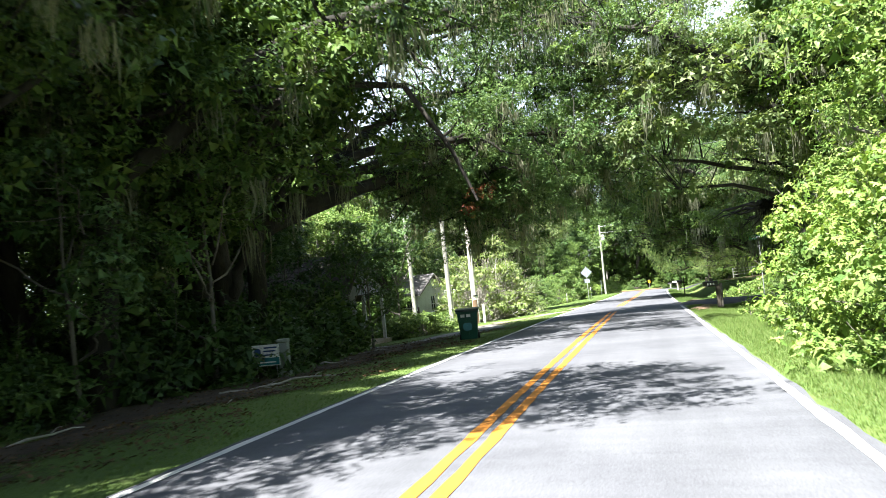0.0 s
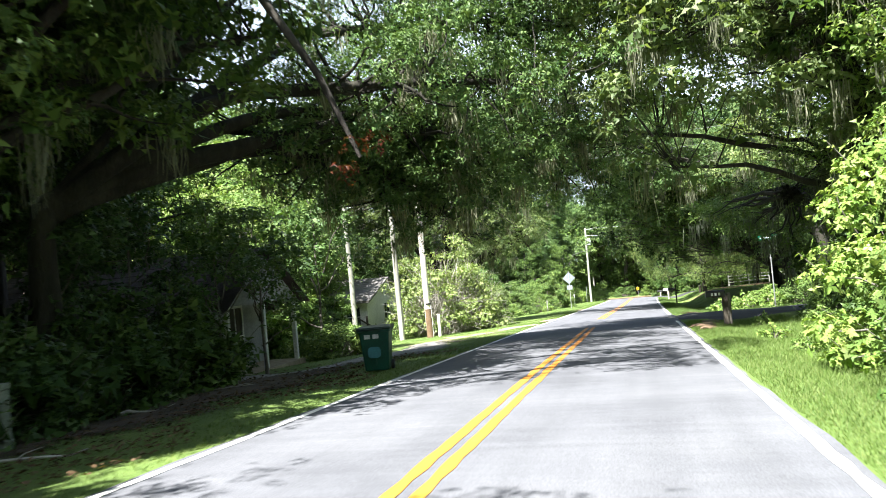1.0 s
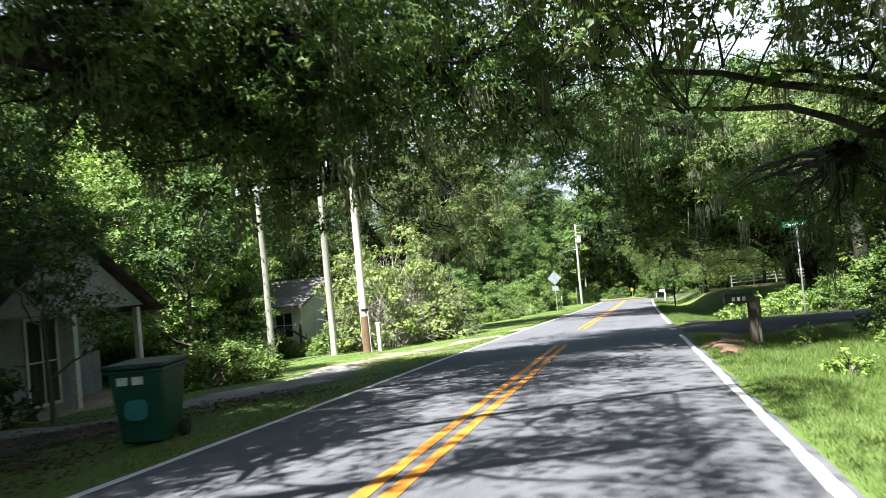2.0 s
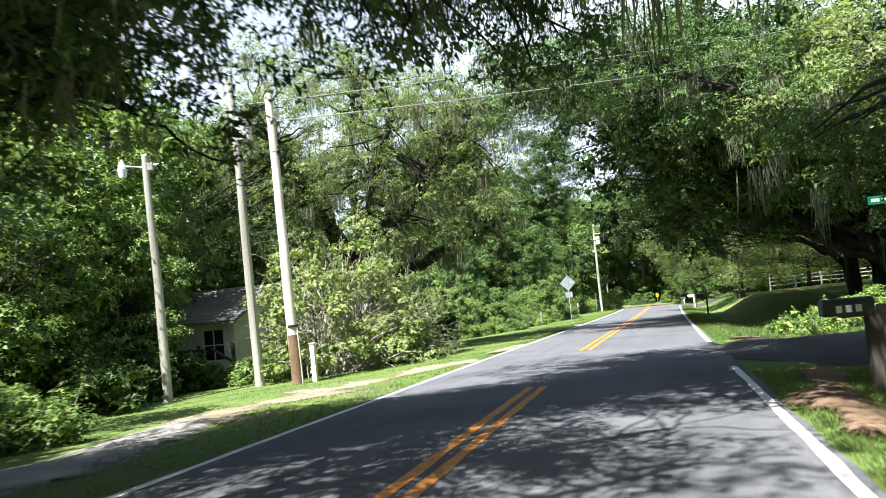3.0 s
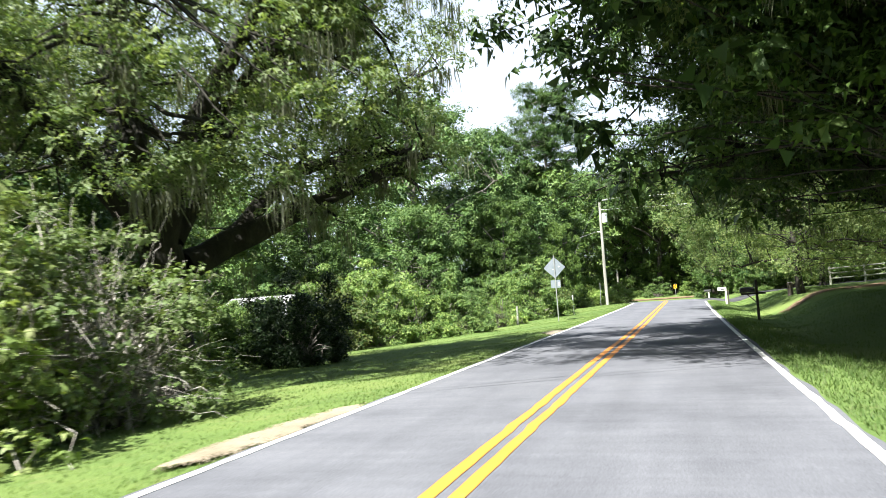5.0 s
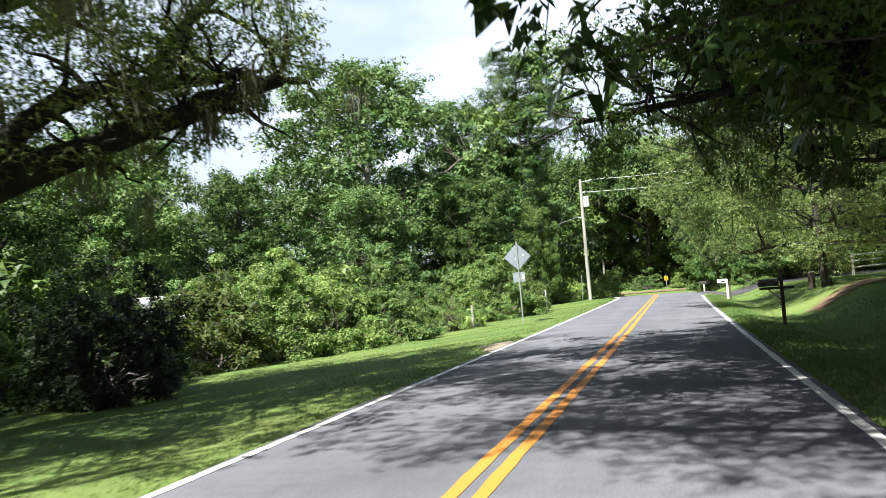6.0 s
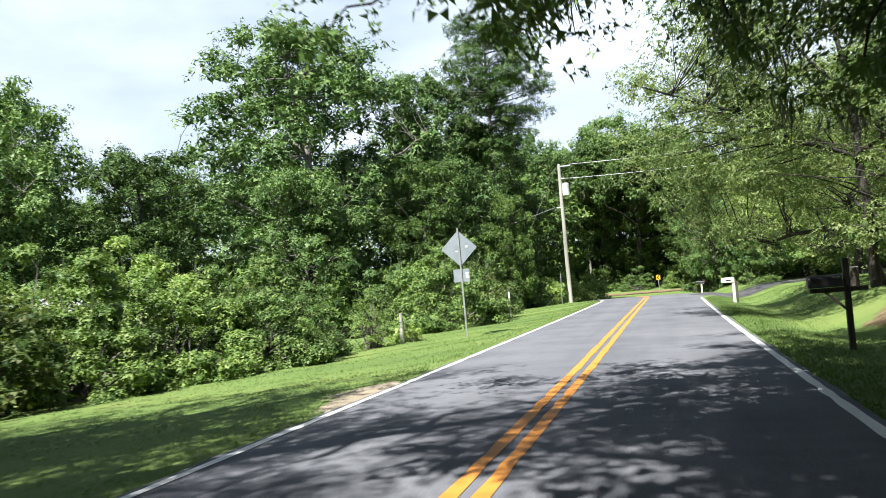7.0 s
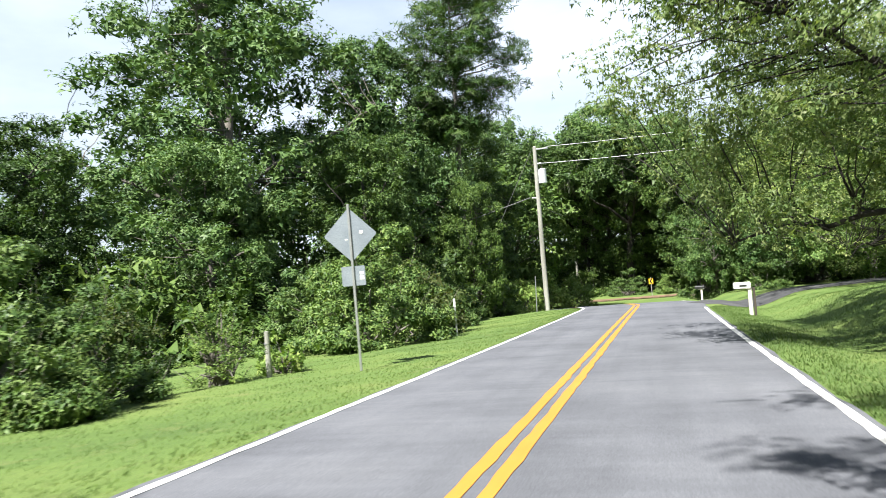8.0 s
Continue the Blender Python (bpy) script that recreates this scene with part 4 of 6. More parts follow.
mailbox("mailbox", 2.65, 124.5, "dark mailbox on a pale post by the drive", BLACKMETAL, PALEPOLE, 0, 0.95, 0.92, "board", -0.1, 0.6, 0.06)

# street name sign
ss = thing("street_sign", 6.15, 47.6, ground_z(6.15, 47.6), "green street name blade on a thin steel post", "road sign", 20)
part("post", cylinder((0, 0, -0.3), (0, 0, 3.15), 0.03, sides=10), GALV, ss)
bl = part("name_blade", boxed(-0.55, 0.45, -0.006, 0.006, 3.2, 3.42, 0.004), SIGNGREEN, ss, "green name blade")
part("bracket", boxed(-0.05, 0.05, -0.03, 0.03, 3.12, 3.22, 0.006), GALV, ss)
for a, b in ((-0.46, -0.22), (-0.16, 0.16), (0.22, 0.36)):
    part("letter_bar", boxed(a, b, -0.011, -0.007, 3.27, 3.35), DULLWHITE, bl)
for z in (1.6, 2.3):
    part("collar", cylinder((0, 0, z), (0, 0, z + 0.05), 0.038, sides=10), DULLWHITE, ss)

# chevron sign at the bend
cv = thing("chevron_sign", -0.6, 143.5, ground_z(-0.6, 143.5), "yellow chevron sign with black arrows at a bend", "road sign", 0)
part("post", boxed(-0.03, 0.03, -0.02, 0.02, -0.3, 1.8), GALV, cv)
cp = part("yellow_plate", plate(0.4, 0.5, 0.004, 0.03, pose(0, -0.026, 1.42)), SIGNYELLOW, cv)
for s in (-1, 1):
    bm = bmesh.new()
    box(bm, -0.05, 0.05, -0.036, -0.03, -0.16, 0.16, m=pose(0.0, 0, 1.42 + s * 0.1, 0, s * 35, 0))
    part("arrow_bar", bm, BLACKMETAL, cp)

# yard sign
yx, yy_ = -9.0, 16.45
ys_ = thing("yard_sign", yx, yy_, ground_z(yx, yy_), "small white and teal yard sign on wire legs", "sign", 6)
base_z = ground_z(yx, yy_)
zb = -0.49 - base_z
pl = part("panel", boxed(-0.34, 0.34, -0.006, 0.006, zb, zb + 0.5, 0.003), DULLWHITE, ys_)
part("teal_band", boxed(-0.33, 0.33, -0.0105, -0.0065, zb + 0.02, zb + 0.19), SIGNTEAL, pl)
part("blue_emblem", cylinder((-0.2, -0.0105, zb + 0.34), (-0.2, -0.0065, zb + 0.34), 0.09, sides=20), SIGNBLUE, pl)
for x0, x1, z0 in ((-0.04, 0.29, 0.41), (-0.06, 0.25, 0.33), (-0.26, 0.2, 0.24)):
    part("text_bar", boxed(x0, x1, -0.0105, -0.0065, zb + z0, zb + z0 + 0.035), SIGNBLUE, pl)
part("text_bar", boxed(-0.26, 0.24, -0.0135, -0.011, zb + 0.07, zb + 0.1), DULLWHITE, pl)
for x in (-0.25, 0.25):
    part("wire_leg", cylinder((x, 0.012, -0.2), (x, 0.012, zb + 0.45), 0.005, sides=6), GALV, ys_)

gp = thing("utility_pedestal", -8.78, 16.95, ground_z(-8.78, 16.95), "short grey-green utility pedestal beside a yard sign", "pedestal", 10)
body = part("cabinet", boxed(-0.125, 0.125, -0.1, 0.1, -0.2, 0.86, 0.02), PEDESTAL, gp)
part("cap", boxed(-0.14, 0.14, -0.115, 0.115, 0.86, 0.95, 0.02), PEDESTAL, gp)
part("base_skirt", boxed(-0.138, 0.138, -0.112, 0.112, -0.1, 0.16, 0.012), PEDESTAL, gp)
part("lock", cylinder((0.0, -0.104, 0.5), (0.0, -0.098, 0.5), 0.018, sides=10), GALV, body)

# fallen branches on the litter
for x, y, turn, length in ((-8.3, 14.6, 20, 1.5), (-7.7, 15.9, 48, 1.9), (-9.8, 10.4, 70, 1.3), (-8.9, 20.6, 35, 1.2), (-9.4, 24.2, 10, 1.4), (-7.9, 12.2, 60, 0.9)):
    fb = thing("fallen_branch", x, y, ground_z(x, y), "pale dead branch lying on leaf litter under trees", "branch", turn, "fallen branches")
    rb = np.random.default_rng(int(abs(x * 37 + y * 11)))
    main = bent(rb, (-length / 2, 0, 0.03), (length / 2, 0, 0.05), 8, 0.03)
    part("stick", smooth(fast_mesh("stick", *tubes([(main, np.linspace(0.03, 0.012, 8))], 6), TWIG)), None, fb)
    part("side_twig", smooth(fast_mesh("side_twig", *tubes([(bent(rb, main[4], main[4] + np.array([0.3, 0.22, 0.06]), 5, 0.02), np.linspace(0.013, 0.005, 5))], 5), TWIG)), None, fb)

# wheeled bin
bn = thing("wheeled_bin", -6.2, 25.5, ground_z(-6.2, 25.5), "green wheeled refuse bin with a dark lid on the verge", "bin", 12)
bn.matrix_basis = bn.matrix_basis @ Matrix.Diagonal((1.16, 1.16, 1.0, 1))
bm = bmesh.new()
lo, hi = [], []
for sgx, sgy in ((-1, -1), (1, -1), (1, 1), (-1, 1)):
    lo.append((sgx * 0.24, sgy * 0.25, 0.06))
    hi.append((sgx * 0.31, sgy * 0.36, 1.02))
bv = [bm.verts.new(p) for p in lo + hi]
bm.faces.new(bv[:4][::-1])
bm.faces.new(bv[4:])
for i in range(4):
    j = (i + 1) % 4
    bm.faces.new((bv[i], bv[j], bv[4 + j], bv[4 + i]))
bmesh.ops.bevel(bm, geom=list(bm.edges), offset=0.03, segments=3, affect="EDGES", profile=0.5)
tub = part("tub", bm, BINGREEN, bn)
part("rim", boxed(-0.335, 0.335, -0.385, 0.385, 0.97, 1.02, 0.015), BINGREEN, bn)
bm = boxed(-0.35, 0.35, -0.41, 0.4, 1.02, 1.09, 0.03)
lid = part("lid", bm, BINLID, bn, "dark green hinged lid")
part("lid_handle", boxed(-0.18, 0.18, -0.44, -0.4, 1.03, 1.06, 0.01), BINLID, lid)
part("handle_bar", cylinder((-0.26, 0.44, 0.98), (0.26, 0.44, 0.98), 0.018, sides=10), BINGREEN, bn)
for x in (-0.27, 0.27):
    w = part("wheel", cylinder((x - 0.03, 0.27, 0.12), (x + 0.03, 0.27, 0.12), 0.12, sides=20), RUBBER, bn)
    part("hub", cylinder((x - 0.034, 0.27, 0.12), (x + 0.034, 0.27, 0.12), 0.05, sides=14), BINGREEN, w)
part("axle", cylinder((-0.24, 0.27, 0.12), (0.24, 0.27, 0.12), 0.012, sides=8), GALV, bn)
for k in range(2):
    part("number_bar", boxed(-0.2 + 0.17 * k, -0.08 + 0.17 * k, -0.368, -0.352, 0.82, 0.92, m=Matrix.Rotation(radians(-0.5), 4, "X")), DULLWHITE, tub, "pale number bar")
part("recess_rib", boxed(-0.012, 0.012, -0.32, -0.3, 0.2, 0.7, 0.004), BINGREEN, tub)
# thin rounded plate standing in for a light teal scratch smear
part("teal_smear", plate(0.26, 0.26, 0.004, 0.08, pose(-0.02, -0.337, 0.5, -6.5, 0, 0)), SIGNTEAL, tub, "light teal scratch smear as a thin plate")


# ---- houses ----
def house(name, x0, x1, y0, y1, eave, ridge, wall_mat, roof_mat, label, axis="x", over=0.4, openings=(), zb=None):
    """A gabled house: walls, roof slopes, gable ends, windows and doors."""
    cx, cy = (x0 + x1) / 2, (y0 + y1) / 2
    z = zb if zb is not None else min(ground_z(a, b) for a in (x0, x1) for b in (y0, y1))
    ob = thing(name, cx, cy, z, label, "house")
    hx, hy, t = (x1 - x0) / 2, (y1 - y0) / 2, 0.16
    for a in ((-hx, hx, -hy, -hy + t), (-hx, hx, hy - t, hy), (-hx, -hx + t, -hy + t, hy - t), (hx - t, hx, -hy + t, hy - t)):
        wl = part("wall", boxed(*a, -0.4, eave), wall_mat, ob)
        k = int(eave / 0.2)
        for i in range(k):
            zz = 0.3 + i * (eave - 0.3) / k
            top = zz + (eave - 0.3) / k * 0.9
            if a[1] - a[0] > 0.5:
                yo = a[2] - 0.012 if a[2] < 0 else a[3]
                part("clapboard", boxed(a[0], a[1], yo, yo + 0.012, zz, top), wall_mat, wl)
            else:
                xo = a[0] - 0.012 if a[0] < 0 else a[1]
                part("clapboard", boxed(xo, xo + 0.012, a[2], a[3], zz, top), wall_mat, wl)
    rise = ridge - eave
    if axis == "x":
        half, length = hy, hx
    else:
        half, length = hx, hy
    for s in (-1, 1):
        bm = bmesh.new()
        o = over * rise / half
        pts = [(0, ridge + 0.06), (s * (half + over), eave - o + 0.06), (s * (half + over), eave - o - 0.06), (0, ridge - 0.06)]
        A, B = [], []
        for u, zz in pts:
            for lst, e in ((A, -length - over * 0.7), (B, length + over * 0.7)):
                lst.append(bm.verts.new((e, u, zz) if axis == "x" else (u, e, zz)))
        bm.faces.new(A)
        bm.faces.new(B[::-1])
        for i in range(4):
            j = (i + 1) % 4
            bm.faces.new((A[i], A[j], B[j], B[i]))
        bmesh.ops.recalc_face_normals(bm, faces=bm.faces)
        rf = part("roof_slope", bm, roof_mat, ob)
        n = 11
        for i in range(n):
            f0 = i / n
            u = s * (half + over) * (1 - f0)
            zz = eave - o + 0.058 + (rise + o) * f0
            bm = bmesh.new()
            if axis == "x":
                box(bm, -length - over * 0.7, length + over * 0.7, -0.02, 0.02, -0.012, 0.008, m=pose(0, u, zz))
            else:
                box(bm, -0.02, 0.02, -length - over * 0.7, length + over * 0.7, -0.012, 0.008, m=pose(u, 0, zz))
            part("shingle_course", bm, roof_mat, rf)
    for s in (-1, 1):
        bm = bmesh.new()
        tri = [(-half, eave), (half, eave), (0, ridge - 0.07)]
        A = [bm.verts.new((s * (length - 0.1), u, zz) if axis == "x" else (u, s * (length - 0.1), zz)) for u, zz in tri]
        B = [bm.verts.new((s * (length - 0.005), u, zz) if axis == "x" else (u, s * (length - 0.005), zz)) for u, zz in tri]
        bm.faces.new(A)
        bm.faces.new(B[::-1])
        for i in range(3):
            j = (i + 1) % 3
            bm.faces.new((A[i], A[j], B[j], B[i]))
        bmesh.ops.recalc_face_normals(bm, faces=bm.faces)
        part("gable", bm, wall_mat, ob)
    for face, u, z0, w, h, kind in openings:
        n = -1 if face in ("-y", "-x") else 1
        wall = n * (hy if face[1] == "y" else hx)

        def flat_box(a, b, z0_, z1_, near, far):
            lo_, hi_ = sorted((wall + n * near, wall + n * far))
            return boxed(a, b, lo_, hi_, z0_, z1_) if face[1] == "y" else boxed(lo_, hi_, a, b, z0_, z1_)

        fr = bmesh.new()
        rings = []
        for grow, depth in ((0.0, 0.015), (0.0, 0.05), (0.08, 0.05), (0.08, 0.015)):
            pts = [(u - w / 2 - grow, z0 - grow), (u + w / 2 + grow, z0 - grow), (u + w / 2 + grow, z0 + h + grow), (u - w / 2 - grow, z0 + h + grow)]
            d = wall + n * depth
            rings.append([fr.verts.new((a, d, b) if face[1] == "y" else (d, a, b)) for a, b in pts])
        for r in range(4):
            for i in range(4):
                A, B = rings[r], rings[(r + 1) % 4]
                fr.faces.new((A[i], A[(i + 1) % 4], B[(i + 1) % 4], B[i]))
        bmesh.ops.recalc_face_normals(fr, faces=fr.faces)
        win = part("window" if kind == "window" else "door", fr, DULLWHITE, ob)
        part("pane", flat_box(u - w / 2, u + w / 2, z0, z0 + h, 0.013, 0.025), GLASSDARK if kind == "window" else DARKWOOD, win)
        part("muntin", flat_box(u - 0.02, u + 0.02, z0, z0 + h, 0.026, 0.044), DULLWHITE, win)
        part("meeting_rail", flat_box(u - w / 2, u + w / 2, z0 + h / 2 - 0.02, z0 + h / 2 + 0.02, 0.03, 0.048), DULLWHITE, win)
    return ob


h1 = house("cottage", -25.2, -15.9, 51.4, 58.4, 3.15, 4.3, DULLWHITE, SHINGLE, "white clapboard cottage with a grey shingle roof", "x", 0.45,
           (("-y", 3.75, 1.55, 0.85, 1.15, "window"), ("-y", 1.6, 0.8, 0.9, 2.0, "door"), ("-y", -2.0, 1.55, 0.9, 1.15, "window"), ("+x", 0.0, 1.55, 1.0, 1.15, "window")))
h2 = house("old_house", -21.5, -13.6, 28.7, 33.9, 2.3, 4.05, GREYSIDING, RUSTROOF, "shaded grey house with a gabled porch under trees", "x", 0.5,
           (("-y", 1.5, 0.9, 0.9, 1.2, "window"), ("-y", -1.8, 0.9, 0.9, 1.2, "window"), ("+x", 0.6, 0.2, 0.9, 1.95, "door")), zb=-1.75)
for yy in (-2.3, 0.0, 2.3):
    part("porch_post", boxed(5.3, 5.44, yy - 0.07, yy + 0.07, -0.3, 2.25, 0.01), DULLWHITE, h2)
part("porch_floor", boxed(3.96, 5.6, -2.5, 2.5, -0.3, 0.12), DECKWOOD, h2)
bm = bmesh.new()
for s in (-1, 1):
    vs = [bm.verts.new(p) for p in ((4.2, 0, 4.125), (5.75, 0, 4.125), (5.75, s * 3.0, 2.13), (4.2, s * 3.0, 2.13))]
    bm.faces.new(vs)
bmesh.ops.solidify(bm, geom=list(bm.faces), thickness=0.1)
part("porch_roof", bm, RUSTROOF, h2)
bm = bmesh.new()
A = [bm.verts.new((5.4, u, zz)) for u, zz in ((-2.45, 2.3), (2.45, 2.3), (0, 3.95))]
B = [bm.verts.new((5.48, u, zz)) for u, zz in ((-2.45, 2.3), (2.45, 2.3), (0, 3.95))]
bm.faces.new(A)
bm.faces.new(B[::-1])
for i in range(3):
    j = (i + 1) % 3
    bm.faces.new((A[i], A[j], B[j], B[i]))
bmesh.ops.recalc_face_normals(bm, faces=bm.faces)
part("porch_gable", bm, GREYSIDING, h2)
house("shed", -27.0, -20.5, 82.5, 87.5, 2.5, 3.45, DULLWHITE, TINROOF, "low white shed with a pale metal roof behind shrubs", "x", 0.3, (("-y", 0.0, 0.9, 0.9, 1.0, "window"),))

# cottage deck with rail
dk = thing("deck", -17.4, 50.2, ground_z(-17.4, 50.2), "small wooden deck with railing in front of a cottage", "deck")
part("platform", boxed(-1.6, 1.6, -1.1, 1.1, 0.45, 0.55), DECKWOOD, dk)
for x in (-1.5, 0.0, 1.5):
    for y in (-1.0, 1.0):
        part("post", boxed(x - 0.05, x + 0.05, y - 0.05, y + 0.05, -0.3, 1.5), DARKWOOD, dk)
part("hand_rail", boxed(-1.6, 1.6, -1.06, -0.96, 1.42, 1.5), DARKWOOD, dk)
for i in range(14):
    x = -1.4 + i * 0.215
    part("baluster", boxed(x - 0.02, x + 0.02, -1.03, -0.99, 0.55, 1.42), DARKWOOD, dk)
for i in range(3):
    part("stair_tread", boxed(1.6 + 0.28 * i, 1.88 + 0.28 * i, -0.5, 0.5, 0.36 - 0.17 * i, 0.41 - 0.17 * i), DECKWOOD, dk)
bm = bmesh.new()
box(bm, -0.65, 0.65, -0.04, 0.04, -0.04, 0.04, m=pose(2.1, -0.55, 1.12, 0, 32, 0))
part("stair_rail", bm, DARKWOOD, dk)

# wooden steps with rail further on
sp = thing("wooden_steps", -20.4, 69.6, ground_z(-20.4, 69.6), "unpainted wooden steps with a slatted handrail on the lawn", "steps", -12)
for i in range(4):
    part("tread", boxed(-0.28 * i - 0.6, -0.28 * i - 0.3, -0.6, 0.6, 0.15 + 0.18 * i, 0.2 + 0.18 * i), DECKWOOD, sp)
for y in (-0.62, 0.62):
    bm = bmesh.new()
    box(bm, -0.85, 0.85, -0.03, 0.03, -0.1, 0.1, m=pose(-0.9, y, 0.4, 0, 32.7, 0))
    part("stringer", bm, DECKWOOD, sp)
    bm = bmesh.new()
    box(bm, -0.95, 0.95, -0.05, 0.05, -0.035, 0.035, m=pose(-0.95, y, 1.45, 0, 32.7, 0))
    part("hand_rail", bm, DECKWOOD, sp)
    for x in (-0.2, -1.7):
        part("post", boxed(x - 0.05, x + 0.05, y - 0.05, y + 0.05, -0.3, 1.0 - x * 0.63, 0.008), DECKWOOD, sp)
    for i in range(7):
        x = -0.4 - i * 0.18
        part("baluster", boxed(x - 0.02, x + 0.02, y - 0.02, y + 0.02, 0.15 - x * 0.55, 0.85 - x * 0.64), DECKWOOD, sp)
part("landing", boxed(-3.2, -1.75, -0.9, 0.9, 0.78, 0.85), DECKWOOD, sp)
for x in (-3.1, -1.85):
    for y in (-0.8, 0.8):
        part("landing_post", boxed(x - 0.05, x + 0.05, y - 0.05, y + 0.05, -0.4, 0.78), DECKWOOD, sp)

# stump posts and rail fence on the right
sp2 = thing("wooden_stump", 5.7, 89.0, ground_z(5.7, 89.0), "short weathered wooden stump post on the lawn", "post")
part("shaft", cylinder((0, 0, -0.2), (0.02, 0, 0.72), 0.15, 0.14, sides=12), DARKWOOD, sp2)
part("top_face", cylinder((0.02, 0, 0.72), (0.02, 0, 0.74), 0.135, 0.12, sides=12), POLEWOOD, sp2)
fence = thing("rail_fence", 14, 99, ground_z(14, 99), "weathered wooden rail fence across the lawn", "fence")
fz = ground_z(14, 99)
for i in range(8):
    x, y = -4.5 + i * 2.2, i * 0.5
    z = ground_z(14 + x, 99 + y) - fz
    part("post", boxed(x - 0.06, x + 0.06, y - 0.06, y + 0.06, z - 0.3, z + 1.25, 0.01), POLEWOOD, fence)
    if i < 7:
        z2 = ground_z(14 + x + 2.2, 99 + y + 0.5) - fz
        for h in (0.45, 0.8, 1.12):
            part("rail", cylinder((x, y, z + h), (x + 2.2, y + 0.5, z2 + h), 0.045, sides=8), POLEWOOD, fence)


# ---- trees and shrubs ----
FAR = [
    tree_shape(11, 16, 0.9, 5.6, 5.6, 200, 1.15, 240, 0.18, 0.28, 8, leaf_mat=LEAF_MID, bark=GREYBARK, top=0.75, core=0.42, flat=0.75),
    tree_shape(12, 18, 1.0, 5.2, 5.4, 210, 1.15, 240, 0.18, 0.3, 8, leaf_mat=LEAF_MID, bark=GREYBARK, top=0.7, core=0.42, flat=0.75),
    tree_shape(13, 13, 0.6, 5.0, 4.6, 180, 1.05, 230, 0.18, 0.22, 8, leaf_mat=LEAF_MID, bark=GREYBARK, top=0.8, core=0.42, flat=0.75),
    tree_shape(14, 15, 0.8, 4.6, 5.0, 190, 1.05, 230, 0.18, 0.25, 8, leaf_mat=LEAF_OAK, bark=BARK, top=0.8, core=0.42, flat=0.75),
]
BACK = [
    tree_shape(15, 17, 0.6, 6.0, 6.0, 110, 1.7, 100, 0.5, 0.3, 5, leaf_mat=LEAF_MID, bark=GREYBARK, top=0.7),
    tree_shape(16, 15, 0.5, 5.6, 5.8, 110, 1.7, 100, 0.48, 0.3, 5, leaf_mat=LEAF_OAK, bark=BARK, top=0.75),
]
CANOPY = tree_shape(26, 14.5, 6.8, 6.4, 6.0, 150, 1.3, 200, 0.25, 0.3, 9, leaf_mat=LEAF_OAK, bark=BARK, moss=24, moss_len=1.0, core=0.4)
OAK = [
    tree_shape(21, 12.5, 4.4, 6.4, 6.6, 190, 1.2, 300, 0.17, 0.34, 10, leaf_mat=LEAF_OAK, bark=BARK, moss=30, moss_len=1.3, core=0.24),
    tree_shape(22, 13.5, 5.4, 7.0, 6.2, 175, 1.15, 230, 0.22, 0.32, 11, leaf_mat=LEAF_LIVE, bark=BARK, moss=70, moss_len=1.8, lean=(5.0, 1.5)),
    tree_shape(24, 12.0, 4.9, 7.2, 6.4, 150, 1.15, 220, 0.2, 0.36, 11, leaf_mat=LEAF_LIVE, bark=BARK, moss=40, moss_len=1.5, lean=(4.2, 0.0), core=0.05),
    tree_shape(25, 11.0, 2.9, 6.6, 5.8, 250, 1.2, 220, 0.19, 0.34, 11, leaf_mat=LEAF_OAK, bark=BARK, moss=10, moss_len=0.7, lean=(4.4, 0.0), core=0.24),
]
BRIGHT = [
    tree_shape(31, 13, 2.0, 4.2, 4.4, 140, 1.1, 260, 0.155, 0.2, 8, leaf_mat=LEAF_BRIGHT, bark=GREYBARK, top=0.8, moss=22, moss_len=1.2),
    tree_shape(32, 11, 1.6, 3.8, 4.0, 130, 1.05, 260, 0.155, 0.18, 8, leaf_mat=LEAF_BRIGHT, bark=GREYBARK, top=0.8),
]
SAPLING = tree_shape(41, 6.5, 1.2, 1.9, 1.9, 50, 0.62, 100, 0.16, 0.06, 6, leaf_mat=LEAF_MID, bark=GREYBARK)
LAYERED = tree_shape(42, 9.5, 0.7, 3.6, 3.6, 170, 1.0, 220, 0.17, 0.14, 9, leaf_mat=LEAF_BRIGHT, bark=GREYBARK, flat=0.32, droop=0.05, top=0.7)


def shrub_shape(seed, rx, ry, h, clumps, clump_r, per, leaf, mat, twigs=9, twig_mat=None, shoots=0, bare=0, full=False, egg=0.0, core=0.25):
    """A leafy mound on several stems, leafed down to the ground; shoots stick out of the outline."""
    rng = np.random.default_rng(seed)
    p = unit(rng.normal(size=(clumps, 3)) * np.array([1, 1, 0.9]))
    p[:, 2] = np.abs(p[:, 2])
    p *= rng.uniform(0.55, 1.0, (clumps, 1)) ** 0.5
    lump = 1 + 0.22 * np.sin(p[:, 0] * 6 + seed) * np.cos(p[:, 1] * 5 + seed * 2) + rng.uniform(-0.1, 0.12, clumps)
    c = p * np.array([rx, ry, h]) * lump[:, None]
    if egg:
        c[:, :2] *= (np.clip(p[:, 2:3], 0, 1) * 0.55 + egg) / np.maximum(np.linalg.norm(p[:, :2], axis=1, keepdims=True), 0.55)
    c[:, 2] = np.clip(c[:, 2], clump_r * 0.45, None) - clump_r * 0.1
    r = clump_r * rng.uniform(0.7, 1.25, clumps)
    paths = []
    for i in rng.permutation(clumps)[: twigs * 3]:
        s = rng.normal(size=2) * 0.15 * rx
        paths.append((bent(rng, (s[0], s[1], -0.1), c[i], 6, 0.04 * h, 0.1 * h), np.linspace(0.03 + 0.006 * h, 0.008, 6)))
    for i in rng.integers(0, clumps, bare):
        s = rng.normal(size=2) * 0.3 * rx
